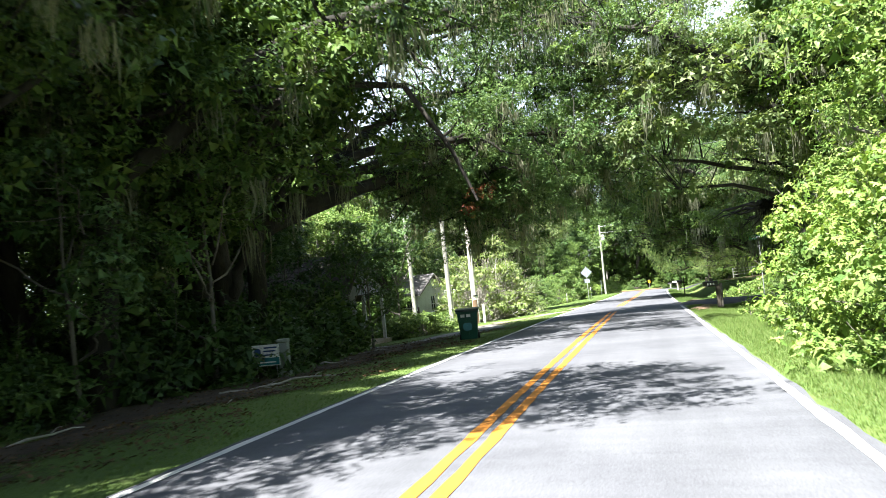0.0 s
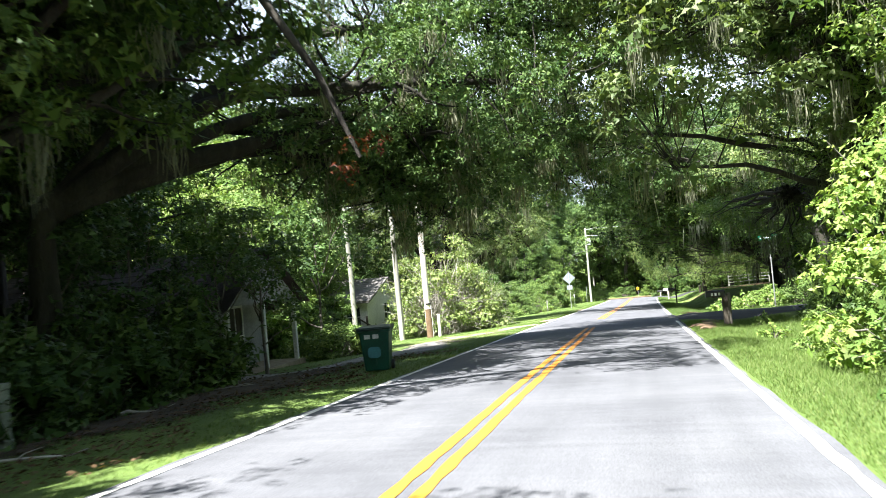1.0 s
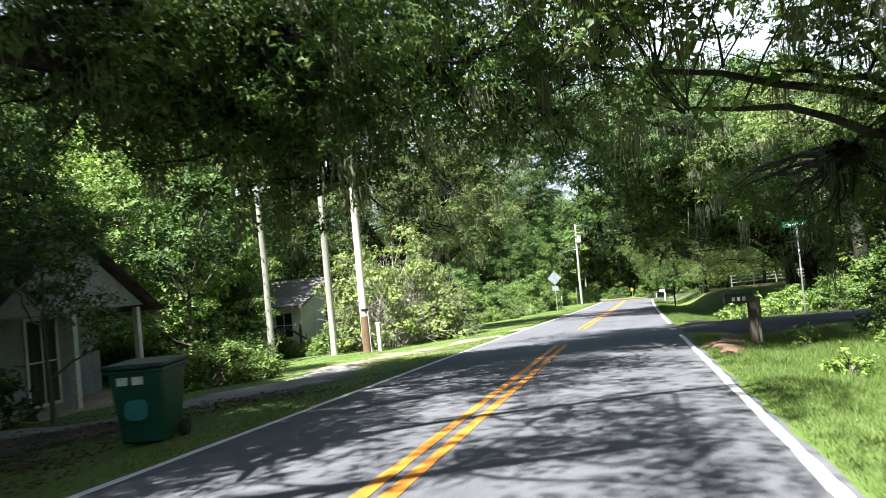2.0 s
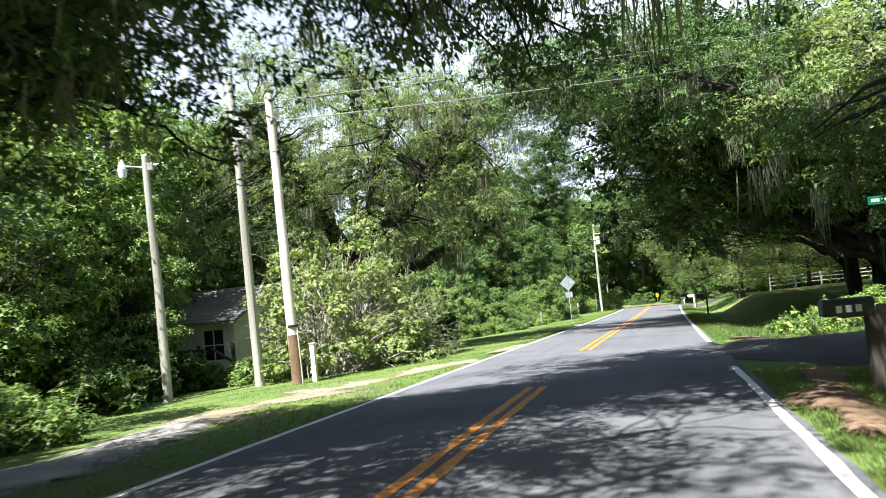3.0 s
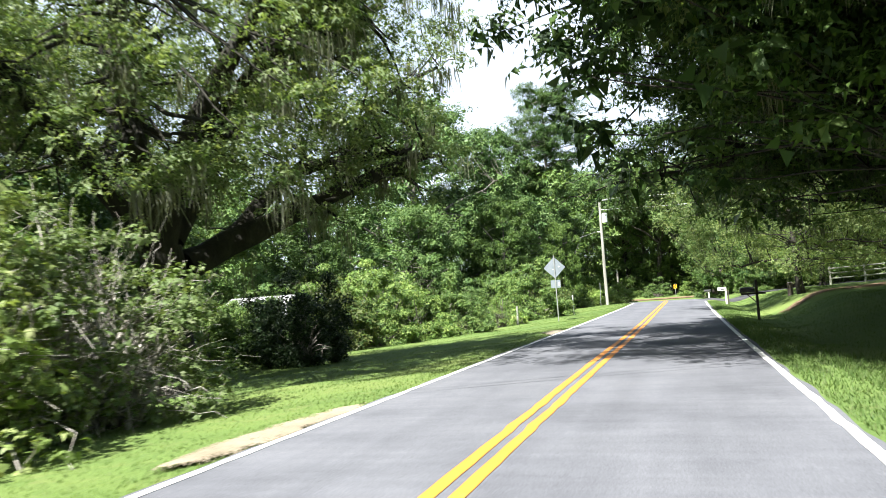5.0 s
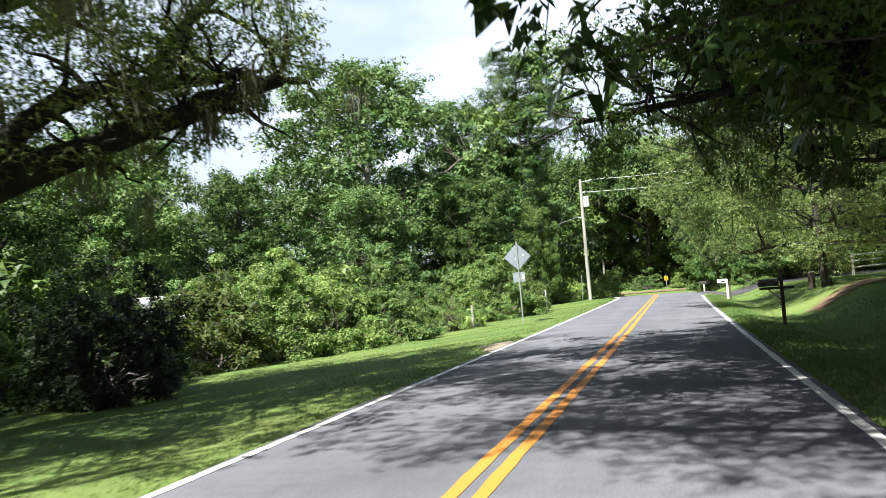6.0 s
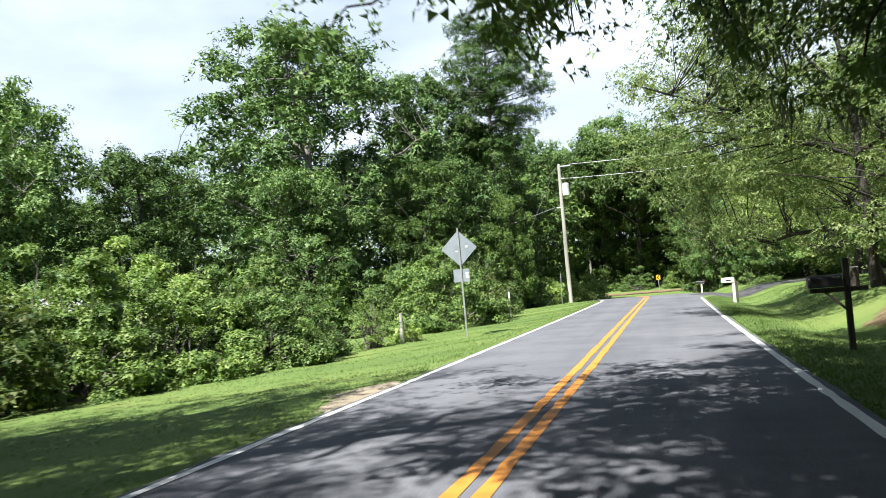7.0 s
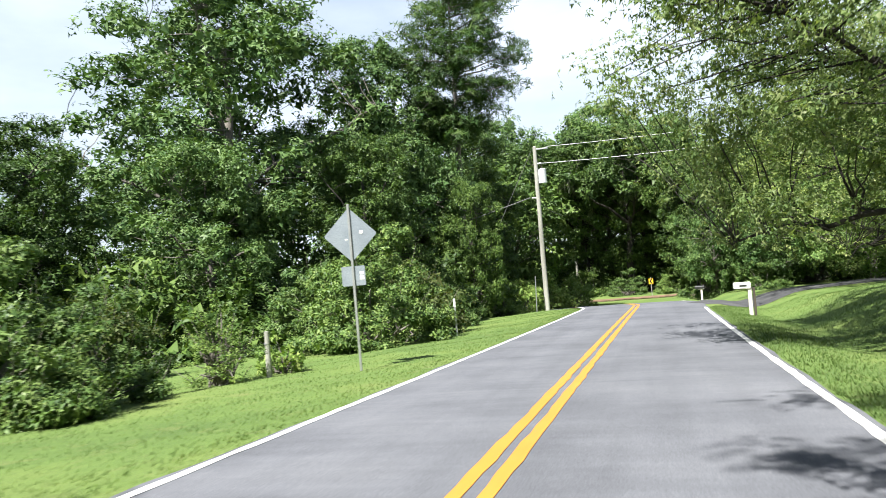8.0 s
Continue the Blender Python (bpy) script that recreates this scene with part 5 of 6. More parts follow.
        e = c[i] * np.array([1.12, 1.12, 1.05]) + rng.normal(size=3) * 0.35
        paths.append((bent(rng, (s[0], s[1], 0.1), e, 14, 0.022 * h, 0.12 * h), np.linspace(0.011, 0.003, 14)))
    v, f = leaf_cloud(rng, np.c_[c, r], per, leaf, 0.62, 0.15, 0.6, 0.1 if full else core, full)
    for i in rng.permutation(clumps)[:shoots]:
        d = unit(p[i] + np.array([0, 0, 0.9]) + rng.normal(size=3) * 0.2)
        e = c[i] + d * rng.uniform(0.5, 1.0) * clump_r * (1.3 if full else 2.2)
        paths.append((bent(rng, c[i], e, 4, 0.02), np.linspace(0.012, 0.004, 4)))
        q = c[i] + (e - c[i]) * rng.random((14, 1))
        lv, lf = (leaf_quads if full else leaf_tris)(q, unit(rng.normal(size=(14, 3)) + np.array([0, 0, 0.6])), rng.normal(size=(14, 3)) + d, np.full(14, leaf), np.full(14, leaf * 0.5))
        f = np.concatenate([f, lf + len(v)])
        v = np.concatenate([v, lv])
    return smooth(fast_mesh("stem", *tubes(paths, 3), twig_mat or GREYBARK)), fast_mesh("foliage", v, f, mat), None


def shrub(shapes, x, y, label, turn=0.0, scale=1.0, wide=1.0, group="", name="shrub"):
    ob = new(name)
    ob.matrix_basis = Matrix.Translation((x, y, ground_z(x, y) - 0.03)) @ Matrix.Rotation(radians(turn), 4, "Z") @ Matrix.Diagonal((scale * wide, scale * wide, scale, 1))
    tagged(ob, label, "shrub", group)
    part("stem", shapes[0], None, ob)["kind"] = "stuff"
    part("foliage", shapes[1], None, ob)
    return ob


HEDGE = [
    shrub_shape(51, 1.95, 1.85, 2.9, 66, 0.46, 280, 0.11, LEAF_HEDGE, shoots=30, core=0.6),
    shrub_shape(52, 2.2, 1.9, 2.7, 70, 0.46, 280, 0.11, LEAF_HEDGE, shoots=34, core=0.6),
    shrub_shape(53, 1.85, 2.1, 3.1, 66, 0.46, 280, 0.11, LEAF_BRIGHT, shoots=34, core=0.6),
]
BRONZE = shrub_shape(54, 1.9, 1.9, 2.9, 84, 0.55, 140, 0.15, LEAF_BRONZE, shoots=30)
DARKBUSH = shrub_shape(55, 1.75, 1.7, 2.75, 150, 0.5, 170, 0.11, LEAF_DARK, shoots=6, egg=0.75)
WILD = shrub_shape(56, 2.4, 2.2, 3.6, 110, 0.55, 300, 0.075, LEAF_WILD, 34, TWIG, 200, 300, full=True)
UNDER = shrub_shape(57, 1.6, 1.6, 1.9, 56, 0.52, 90, 0.17, LEAF_OAK, shoots=16)
LOWBUSH = shrub_shape(58, 1.15, 1.0, 0.95, 70, 0.3, 120, 0.09, LEAF_HEDGE, shoots=8)
VINE = [
    shrub_shape(59, 2.1, 2.4, 3.8, 110, 0.55, 260, 0.095, LEAF_BRIGHT, shoots=50, full=True),
    shrub_shape(60, 1.7, 2.0, 2.6, 80, 0.5, 260, 0.095, LEAF_BRIGHT, shoots=40, full=True),
]
THICKET = shrub_shape(62, 2.6, 2.4, 3.6, 60, 0.8, 90, 0.26, LEAF_OAK, shoots=14)
VASE = shrub_shape(63, 0.75, 0.7, 2.0, 46, 0.3, 110, 0.06, LEAF_HEDGE, 14, shoots=20)
WEED = shrub_shape(61, 0.5, 0.5, 0.75, 24, 0.18, 30, 0.09, LEAF_BRIGHT, 10, shoots=24, full=True)


def limbed_tree(name, label, x, y, seed, trunk_r, fork, limbs, leaf_mat, per, leaf, moss=1, moss_len=1.0, fan=4, group="", bark=None, first=0.3, core=0.3, dome=None, full=False):
    """A spreading tree with its limbs laid out one by one; heights are above the road beside it."""
    rng = np.random.default_rng(seed)
    gz = ground_z(x, y)

    def local(p):
        return np.array([p[0] - x, p[1] - y, road_z(np.array(p[1])) + p[2] - gz])

    ob = new(name)
    ob.matrix_basis = Matrix.Translation((x, y, gz))
    tagged(ob, label, "tree", group)
    rad = np.linspace(1.0, 0.62, 8) * trunk_r
    rad[0] *= 1.35
    part("trunk", smooth(fast_mesh("trunk", *tubes([(bent(rng, (0, 0, -0.3), local(fork), 8, 0.06), rad)], 14), bark or BARK)), None, ob)
    twig, cl, hang, along = [], [], [], []
    for pts, r0, r1 in limbs:
        P = np.array([local(p) for p in pts])
        s = np.r_[0, np.cumsum(np.linalg.norm(np.diff(P, axis=0), axis=1))]
        n = max(9, int(s[-1] / 0.7))
        q = np.linspace(0, s[-1], n)
        w = np.stack([np.interp(q, s, P[:, i]) for i in range(3)], -1)
        for _ in range(2):
            w[1:-1] = (w[:-2] + 2 * w[1:-1] + w[2:]) / 4
        w[1:] += np.cumsum(rng.normal(size=(n - 1, 3)) * 0.05, axis=0) * np.linspace(1, 0.2, n - 1)[:, None]
        rr = np.linspace(r0, r1, n) * rng.uniform(0.92, 1.08, n)
        part("limb", smooth(fast_mesh("limb", *tubes([(w, rr)], 10), bark or BARK)), None, ob)
        along.append(w[n // 3 :])
        for k in range(int(first * n), n):
            for _ in range(fan):
                d = unit(rng.normal(size=3) + np.array([0, 0, 0.3]))
                e = w[k] + d * rng.uniform(0.7, 2.3)
                twig.append((bent(rng, w[k], e, 6, 0.09), np.linspace(min(rr[k] * 0.5, 0.08), 0.012, 6)))
                cl.append((*e, rng.uniform(0.6, 1.15)))
                if rng.random() < 0.6:
                    e2 = e + unit(rng.normal(size=3) + np.array([0, 0, 0.1])) * 1.0
                    cl.append((*e2, rng.uniform(0.45, 0.85)))
            if k % 3 == 0:
                hang += [w[k] - np.array([0, 0, 0.1])] * moss
    along = np.concatenate(along)
    for place, size, count, low, rise in (dome or []):
        centre, radii = local(place), np.array(size)
        for _ in range(count):
            d = unit(rng.normal(size=3) + np.array([0.1, -0.15, 0.1]))
            e = centre + d * radii * rng.uniform(0.6, 1.05) * (1 + 0.15 * math.sin(5 * d[0] + 3 * d[2]))
            if e[2] < low + rise * max(0.0, e[1] - 1.2):
                continue
            near = along[int(np.argmin(np.linalg.norm(along - e, axis=1)))]
            twig.append((bent(rng, near, e, 7, 0.12), np.linspace(0.07, 0.012, 7)))
            cl.append((*e, rng.uniform(0.55, 1.1)))
            for _ in range(2):
                cl.append((*(e + rng.normal(size=3) * np.array([0.9, 0.9, 0.5])), rng.uniform(0.4, 0.8)))
    part("twiggery", smooth(fast_mesh("twiggery", *tubes(twig, 4), bark or BARK)), None, ob)["kind"] = "stuff"
    part("crown", fast_mesh("crown", *leaf_cloud(rng, cl, per, leaf, 0.6, 0.25, 0.55, core, full), leaf_mat), None, ob)
    hang += [np.array(c[:3]) - np.array([0, 0, 0.2]) for c in cl[::6]]
    part("hanging_moss", moss_mesh(rng, np.array(hang), 24, moss_len), None, ob, "grey-green moss beards")["kind"] = "stuff"
    return ob


# dark wood on the left at the start
DARKOAK = "dark-leaved roadside oak hung with grey moss"
for x, y, k, turn, s, w in ((-14.6, 14.6, 0, 40, 1.0, 1.0), (-17.0, 20.5, 0, 10, 1.0, 1.05), (-23.5, 35.5, 0, 5, 1.0, 0.95)):
    plant("oak_tree", OAK[k], x, y, DARKOAK, "tree", turn, s, w, "roadside wood")
# out of view: limbs and dome are placed to shade the road and verge
limbed_tree("oak_tree", DARKOAK, -11.8, 0.0, 78, 0.36, (-11.6, 0.2, 4.2), [
    ([(-11.6, 0.2, 4.0), (-8.0, 3.0, 6.0), (-5.0, 5.0, 6.4), (-1.7, 7.4, 6.4)], 0.24, 0.05),
    ([(-11.6, 0.2, 4.0), (-9.2, 4.2, 5.6), (-7.8, 6.8, 5.8), (-6.8, 8.0, 6.0)], 0.2, 0.05),
    ([(-11.6, 0.2, 4.0), (-9.4, 2.4, 5.6), (-8.0, 4.6, 6.0), (-6.4, 5.6, 6.2)], 0.2, 0.05),
    ([(-11.6, 0.2, 4.2), (-9.0, 4.0, 5.8), (-6.0, 6.2, 6.2), (-3.0, 7.2, 6.4)], 0.22, 0.05),
    ([(-11.6, 0.2, 4.0), (-9.2, 1.5, 6.0), (-6.8, 2.6, 6.8), (-5.0, 3.6, 7.0)], 0.22, 0.05),
    ([(-11.6, 0.2, 4.2), (-11.0, 4.0, 6.0), (-9.4, 7.2, 6.4)], 0.2, 0.05),
    ([(-11.6, 0.2, 4.0), (-9.0, -0.8, 6.6), (-5.6, 0.6, 7.4)], 0.2, 0.05),
    ([(-11.6, 0.2, 4.2), (-12.0, 2.0, 8.0), (-10.0, 4.5, 10.5)], 0.2, 0.05)],
    LEAF_OAK, 190, 0.13, moss_len=0.8, group="roadside wood", bark=LIVEBARK, dome=[((-7.7, 5.8, 6.8), (2.4, 2.6, 1.4), 45, 1.0, 0.0)])
limbed_tree("oak_tree", DARKOAK, -11.8, 21.0, 79, 0.38, (-11.6, 21.3, 4.0), [
    ([(-11.6, 21.3, 3.8), (-9.0, 25.5, 5.6), (-7.2, 29.5, 5.2), (-6.3, 32.0, 4.5), (-5.8, 33.0, 4.1)], 0.24, 0.05),
    ([(-11.6, 21.3, 4.0), (-8.0, 26.0, 6.2), (-5.0, 30.0, 6.6), (-2.5, 34.0, 6.2), (-1.2, 35.8, 5.9)], 0.26, 0.05),
    ([(-11.6, 21.3, 4.0), (-9.8, 25.5, 6.4), (-7.8, 29.5, 5.8), (-7.0, 32.4, 5.2)], 0.22, 0.05),
    ([(-11.6, 21.3, 3.9), (-9.0, 23.5, 6.5), (-5.0, 26.0, 7.0), (-1.6, 28.6, 7.0)], 0.24, 0.05),
    ([(-11.6, 21.3, 4.0), (-8.6, 25.5, 6.6), (-5.0, 30.0, 6.6), (-3.4, 33.4, 6.0)], 0.22, 0.05),
    ([(-11.6, 21.3, 4.0), (-8.0, 26.0, 8.4), (-4.0, 31.0, 9.8), (-1.5, 34.0, 10.2)], 0.22, 0.05),
    ([(-11.6, 21.3, 4.0), (-9.0, 25.0, 9.6), (-4.0, 30.0, 12.4), (0.0, 33.0, 13.0), (2.4, 34.5, 12.8)], 0.12, 0.03)],
    LEAF_MID, 200, 0.12, moss_len=0.9, group="roadside wood", first=0.5, fan=7, core=0.2, bark=LIVEBARK, dome=[((-6.6, 31.2, 6.0), (2.4, 2.4, 1.6), 50, 1.0, 0.0)])
limbed_tree("oak_tree", DARKOAK, -11.4, 13.8, 83, 0.34, (-11.1, 14.2, 4.6), [
    ([(-11.1, 14.2, 4.4), (-8.0, 15.6, 7.4), (-4.0, 17.2, 8.8), (-1.6, 18.2, 9.2)], 0.24, 0.05),
    ([(-11.1, 14.2, 4.6), (-8.2, 16.8, 7.6), (-4.4, 20.0, 9.2), (-0.6, 22.0, 9.8)], 0.24, 0.05),
    ([(-11.1, 14.2, 4.6), (-8.6, 18.0, 7.8), (-5.0, 22.6, 9.6), (-2.2, 25.0, 10.2)], 0.22, 0.05)],
    LEAF_OAK, 190, 0.13, moss_len=0.9, group="roadside wood", first=0.5, fan=3, core=0.1, bark=LIVEBARK)
oak = plant("oak_tree", OAK[0], -11.2, 18.4, "dark-leaved roadside oak with a limb of dim red leaf sprays added", "tree", 0, 1.0, 1.0, "roadside wood")
# limb added to hold three small sprays coloured dim red
rd = np.random.default_rng(3)
way = np.array([(0.4, 0.2, 5.6), (3.0, 0.7, 7.8), (5.4, 1.0, 7.4), (6.4, 1.5, 5.6), (6.9, 1.8, 4.2)])
dead = part("red_spray_limb", smooth(fast_mesh("red_spray_limb", *tubes([(way, np.linspace(0.14, 0.035, 5))], 8), BARK)), None, oak)
part("red_leaves", fast_mesh("red_leaves", *leaf_cloud(rd, [(6.9, 1.8, 4.25, 0.42), (7.2, 2.0, 4.5, 0.36), (6.7, 1.6, 3.9, 0.3)], 70, 0.1, 0.8, 0.5), LEAF_RED), None, dead, "dim red leaf sprays")
# (-15.5, -6) and (-10.4, -9.5) stand unseen behind the start, added only for shade
for x, y, k, turn, s in ((-15.8, 3.0, 1, 120, 0.85), (-17.6, 10.0, 1, 200, 0.9), (-15.5, -6, 1, 70, 0.9), (-10.4, -9.5, 1, 200, 0.85), (-11, -20, 1, 20, 0.9), (-11, -31, 1, 140, 0.95), (9.5, -11, 0, 140, 0.85), (9.5, -22, 0, 240, 0.9), (10, -34, 1, 40, 0.9), (-23, 3, 1, 30, 0.95), (-23, 13, 1, 120, 1.0), (-25, 23, 1, 200, 0.95), (-30, 8, 1, 300, 1.05), (-33, 18, 0, 50, 1.0), (-36, 2, 1, 90, 1.0), (-33, 32, 1, 10, 1.0), (-24, -8, 1, 77, 1.0), (-12, -14, 1, 300, 0.9), (-40, 28, 0, 200, 1.0)):
    plant("woodland_tree", BACK[k], x, y, "shaded broadleaf tree in a roadside wood", "tree", turn, s, 1.0, "roadside wood")
rngp = np.random.default_rng(7)
for x, y in ((-10.3, 16.4), (-11.8, 6.5), (-12.6, 9.6), (-11.4, 13.0), (-13.0, 15.6), (-14.5, 12.0), (-12.5, 22.5), (-14.2, 25.5), (-15.6, 18.8), (-12.2, 36.0), (-11.2, 29.4), (-10.9, 26.4), (-12.9, 25.6), (-18.5, 14.5), (-19.0, 24.5), (-14.0, 1.5), (-18.0, 6.0)):
    plant("sapling", SAPLING, x, y, "slender leafy sapling in the shaded undergrowth", "tree", float(rngp.uniform(0, 360)), float(rngp.uniform(0.75, 1.1)), 1.0, "undergrowth")
for x, y in ((-10.3, 17.8), (-11.6, 8.2), (-12.2, 11.4), (-11.8, 16.0), (-12.4, 19.8), (-11.8, 24.3), (-12.8, 27.4), (-14.6, 7.0), (-15.0, 14.0), (-15.5, 22.0), (-15.0, 26.6), (-18, 19), (-18, 11), (-20, 26.5), (-13, 4.2), (-21.5, 21.5), (-22, 9.5), (-12.2, 2.0), (-11.2, 21.8), (-13.6, 17.6), (-13.4, 10.0), (-17, 25.5), (-18.5, 3.0), (-16.8, 16.0), (-25, 17), (-25, 6)):
    shrub(UNDER, x, y, "dark leafy undergrowth shrub in the shade of trees", float(rngp.uniform(0, 360)), float(rngp.uniform(0.85, 1.35)), 1.1, "undergrowth")

# added high crowns, mostly out of view, that keep the sun off the wood
for x, y, turn, s in ((-12.5, -5.0, 0, 1.0), (-12.2, 10.5, 200, 0.85), (-11.6, 18.0, 290, 1.0), (-13.0, 4.0, 80, 1.0), (-14.0, 12.0, 170, 1.0), (-19.5, 8.0, 260, 1.1), (-20.5, 17.0, 30, 1.1), (-17.0, 25.5, 120, 1.0), (-14.5, 22.5, 60, 0.95), (-22.0, 29.5, 10, 1.1), (-21.0, -2.0, 210, 1.1)):
    plant("oak_tree", CANOPY, x, y, "tall oak with a high closed crown, added for the shade it casts", "tree", turn, s, 1.0, "roadside wood")
for x, y, turn, s in ((-2.5, 153.0, 40, 1.28), (-7.2, 160.0, 200, 1.4), (4.5, 149.0, 130, 1.0), (11.0, 143.0, 220, 0.95), (17.5, 136.5, 310, 0.95), (-15.5, 133.0, 90, 0.9)):
    plant("oak_tree", CANOPY, x, y, "tall dark oak beyond the bend of the road", "tree", turn, s, 1.0, "wood beyond the lawn")
THICKLAB = "dark leafy thicket at the foot of the wood"
for x, y in ((-14.5, 104.5), (-18.0, 101.0), (-21.5, 97.5), (-25.0, 94.0), (-28.5, 90.0), (-31.0, 85.0), (-18.5, 108.0), (-23.0, 104.5), (-27.5, 101.0), (-32.0, 97.0), (-14.0, 113.5), (-19.0, 115.0), (-25.0, 112.0), (-31.0, 110.0), (-13.0, 122.0), (-13.5, 131.0), (-15.0, 140.0), (-15.0, 147.0), (-17.0, 125.0), (-14.5, 156.0), (-4.0, 158.0), (1.5, 156.5), (7.0, 152.0), (11.0, 146.0), (12.0, 139.0), (16.0, 134.0), (22.0, 129.0), (-13.0, 160.0), (6.0, 160.0), (15.0, 152.0), (-34.0, 74.0), (-31.0, 69.0), (-36.0, 84.0), (27.0, 124.0), (-26.0, 73.5)):
    shrub(THICKET, x, y, THICKLAB, float(rngp.uniform(0, 360)), float(rngp.uniform(0.85, 1.25)), 1.1, "thickets below the wood", "thicket")

# around the cottage
for x, y, turn, s in ((-17.6, 40.6, 0, 0.92), (-20.6, 47.0, 100, 1.36), (-19.6, 48.0, 220, 0.88), (-25.6, 45.0, 200, 1.15), (-22.6, 50.4, 40, 1.75), (-20.0, 44.4, 150, 1.1)):
    plant("layered_tree", LAYERED, x, y, "bright green tree with layered drooping branches", "tree", turn, s)
for x, y, k, turn, s in ((-30, 45, 2, 20, 1.5), (-28, 50.5, 1, 75, 1.05), (-31, 56, 1, 140, 0.95), (-22.5, 64.5, 0, 90, 0.95), (-29, 66, 1, 10, 0.9), (-24, 61.5, 0, 70, 0.95)):
    plant("woodland_tree", FAR[k], x, y, "tall broadleaf tree behind a cottage", "tree", turn, s, 1.0, "trees behind the cottage")
for x, y, k, turn, s in ((-38, 50, 0, 280, 1.1), (-40, 62, 1, 20, 1.1)):
    plant("woodland_tree", BACK[k], x, y, "tall broadleaf tree behind a cottage", "tree", turn, s, 1.0, "trees behind the cottage")
shrub(LOWBUSH, -10.9, 35.2, "low clipped green shrub beside a gravel drive", 20, 1.25, 1.1)
shrub(LOWBUSH, -12.6, 36.3, "low clipped green shrub beside a gravel drive", 120, 1.1, 1.1)
shrub(UNDER, -16.6, 43.6, "leafy green shrub behind a lamp pole", 50, 1.0)
shrub(LOWBUSH, -15.8, 49.2, "low green shrub in front of a cottage", 10, 1.0)
for x, y, turn, s in ((-17.0, 46.6, 20, 1.3), (-18.6, 46.0, 100, 1.5), (-20.4, 48.4, 200, 1.5), (-16.0, 42.0, 330, 1.2), (-18.2, 43.6, 60, 1.4)):
    shrub(UNDER, x, y, "dark leafy shrub below bright trees by a cottage", turn, s, 1.1, "shrubs by the cottage")
plant("layered_tree", LAYERED, -17.3, 46.6, "bright green tree with layered drooping branches", "tree", 300, 0.75, 0.85)
shrub(HEDGE[1], -15.6, 70.2, "leafy green shrub on a lawn edge", 150, 0.9)
shrub(LOWBUSH, -13.4, 48.8, "low green shrub beside a utility pole", 160, 1.1)
shrub(WILD, -10.9, 49.9, "tall scraggly shrub with bare grey twigs and pale leaves", 0, 1.3, 1.0)
shrub(WILD, -9.8, 53.0, "scraggly shrub with bare grey twigs and pale leaves", 130, 0.95, 1.05)
shrub(HEDGE[2], -12.6, 52.8, "tall bright green shrub by a utility pole", 60, 1.35, 0.8)


LIVELAB = "spreading live oak with heavy dark limbs and hanging moss"
limbed_tree("live_oak", LIVELAB, -13.2, 59.6, 77, 0.85, (-13.1, 59.6, 3.4), [
    ([(-13.0, 60.4, 2.9), (-12.5, 61.8, 3.5), (-11.4, 63.0, 4.3), (-10.2, 64.2, 4.9), (-8.8, 65.6, 5.9), (-7.8, 66.4, 6.3)], 0.44, 0.14),
    ([(-12.5, 61.8, 3.6), (-12.2, 63.0, 4.5), (-11.4, 64.0, 5.8), (-9.8, 65.0, 6.0), (-8.4, 66.4, 6.4)], 0.3, 0.1),
    ([(-13.1, 59.6, 3.2), (-14.6, 59.4, 5.4), (-16.4, 59.6, 7.8), (-18.6, 60.6, 9.4)], 0.42, 0.08),
    ([(-13.0, 59.5, 3.4), (-12.0, 59.4, 5.6), (-9.6, 59.3, 8.8), (-7.6, 59.6, 11.2)], 0.4, 0.08),
    ([(-13.2, 60.2, 3.6), (-13.0, 63.4, 7.6), (-11.2, 67.2, 9.6)], 0.36, 0.08),
    ([(-13.1, 59.6, 3.6), (-13.6, 58.8, 8.0), (-12.6, 58.4, 13.0)], 0.28, 0.06),
    ([(-13.1, 59.4, 3.6), (-11.6, 56.8, 7.4), (-9.4, 54.2, 9.6)], 0.34, 0.08),
    ([(-13.3, 59.4, 3.8), (-15.0, 56.0, 8.0), (-15.4, 53.6, 10.4)], 0.24, 0.06),
    ([(-12.4, 59.4, 5.0), (-8.8, 60.8, 9.6), (-5.8, 62.0, 11.6), (-3.2, 63.2, 12.2)], 0.34, 0.07),
    ([(-13.0, 63.0, 7.2), (-10.6, 65.4, 10.6), (-8.8, 66.4, 11.4)], 0.26, 0.07),
    ([(-14.6, 59.6, 5.4), (-17.2, 63.4, 9.4), (-17.8, 66.4, 10.4)], 0.26, 0.07),
    ([(-10.2, 64.2, 5.0), (-9.4, 66.4, 8.4), (-7.6, 68.0, 9.6)], 0.2, 0.06)],
    LEAF_LIVE, 170, 0.13, moss=3, moss_len=1.3, fan=4, first=0.4, core=0.06, bark=LIVEBARK, dome=[((-13.6, 59.6, 8.8), (8.6, 6.6, 5.8), 260, 4.4, 0.9)])
shrub(DARKBUSH, -12.7, 66.4, "dense dark evergreen shrub, rounded and tall", 0, 1.08, 0.72)
shrub(UNDER, -14.4, 67.8, "leafy green shrub under a live oak", 210, 1.1)
shrub(UNDER, -16.2, 62.6, "leafy green shrub under a live oak", 40, 1.1)
shrub(UNDER, -19.0, 66.2, "leafy green shrub on a lawn edge", 140, 1.0)

# hedge along the left lawn
HEDGELAB = "leafy green shrub in a loose hedge along the lawn"
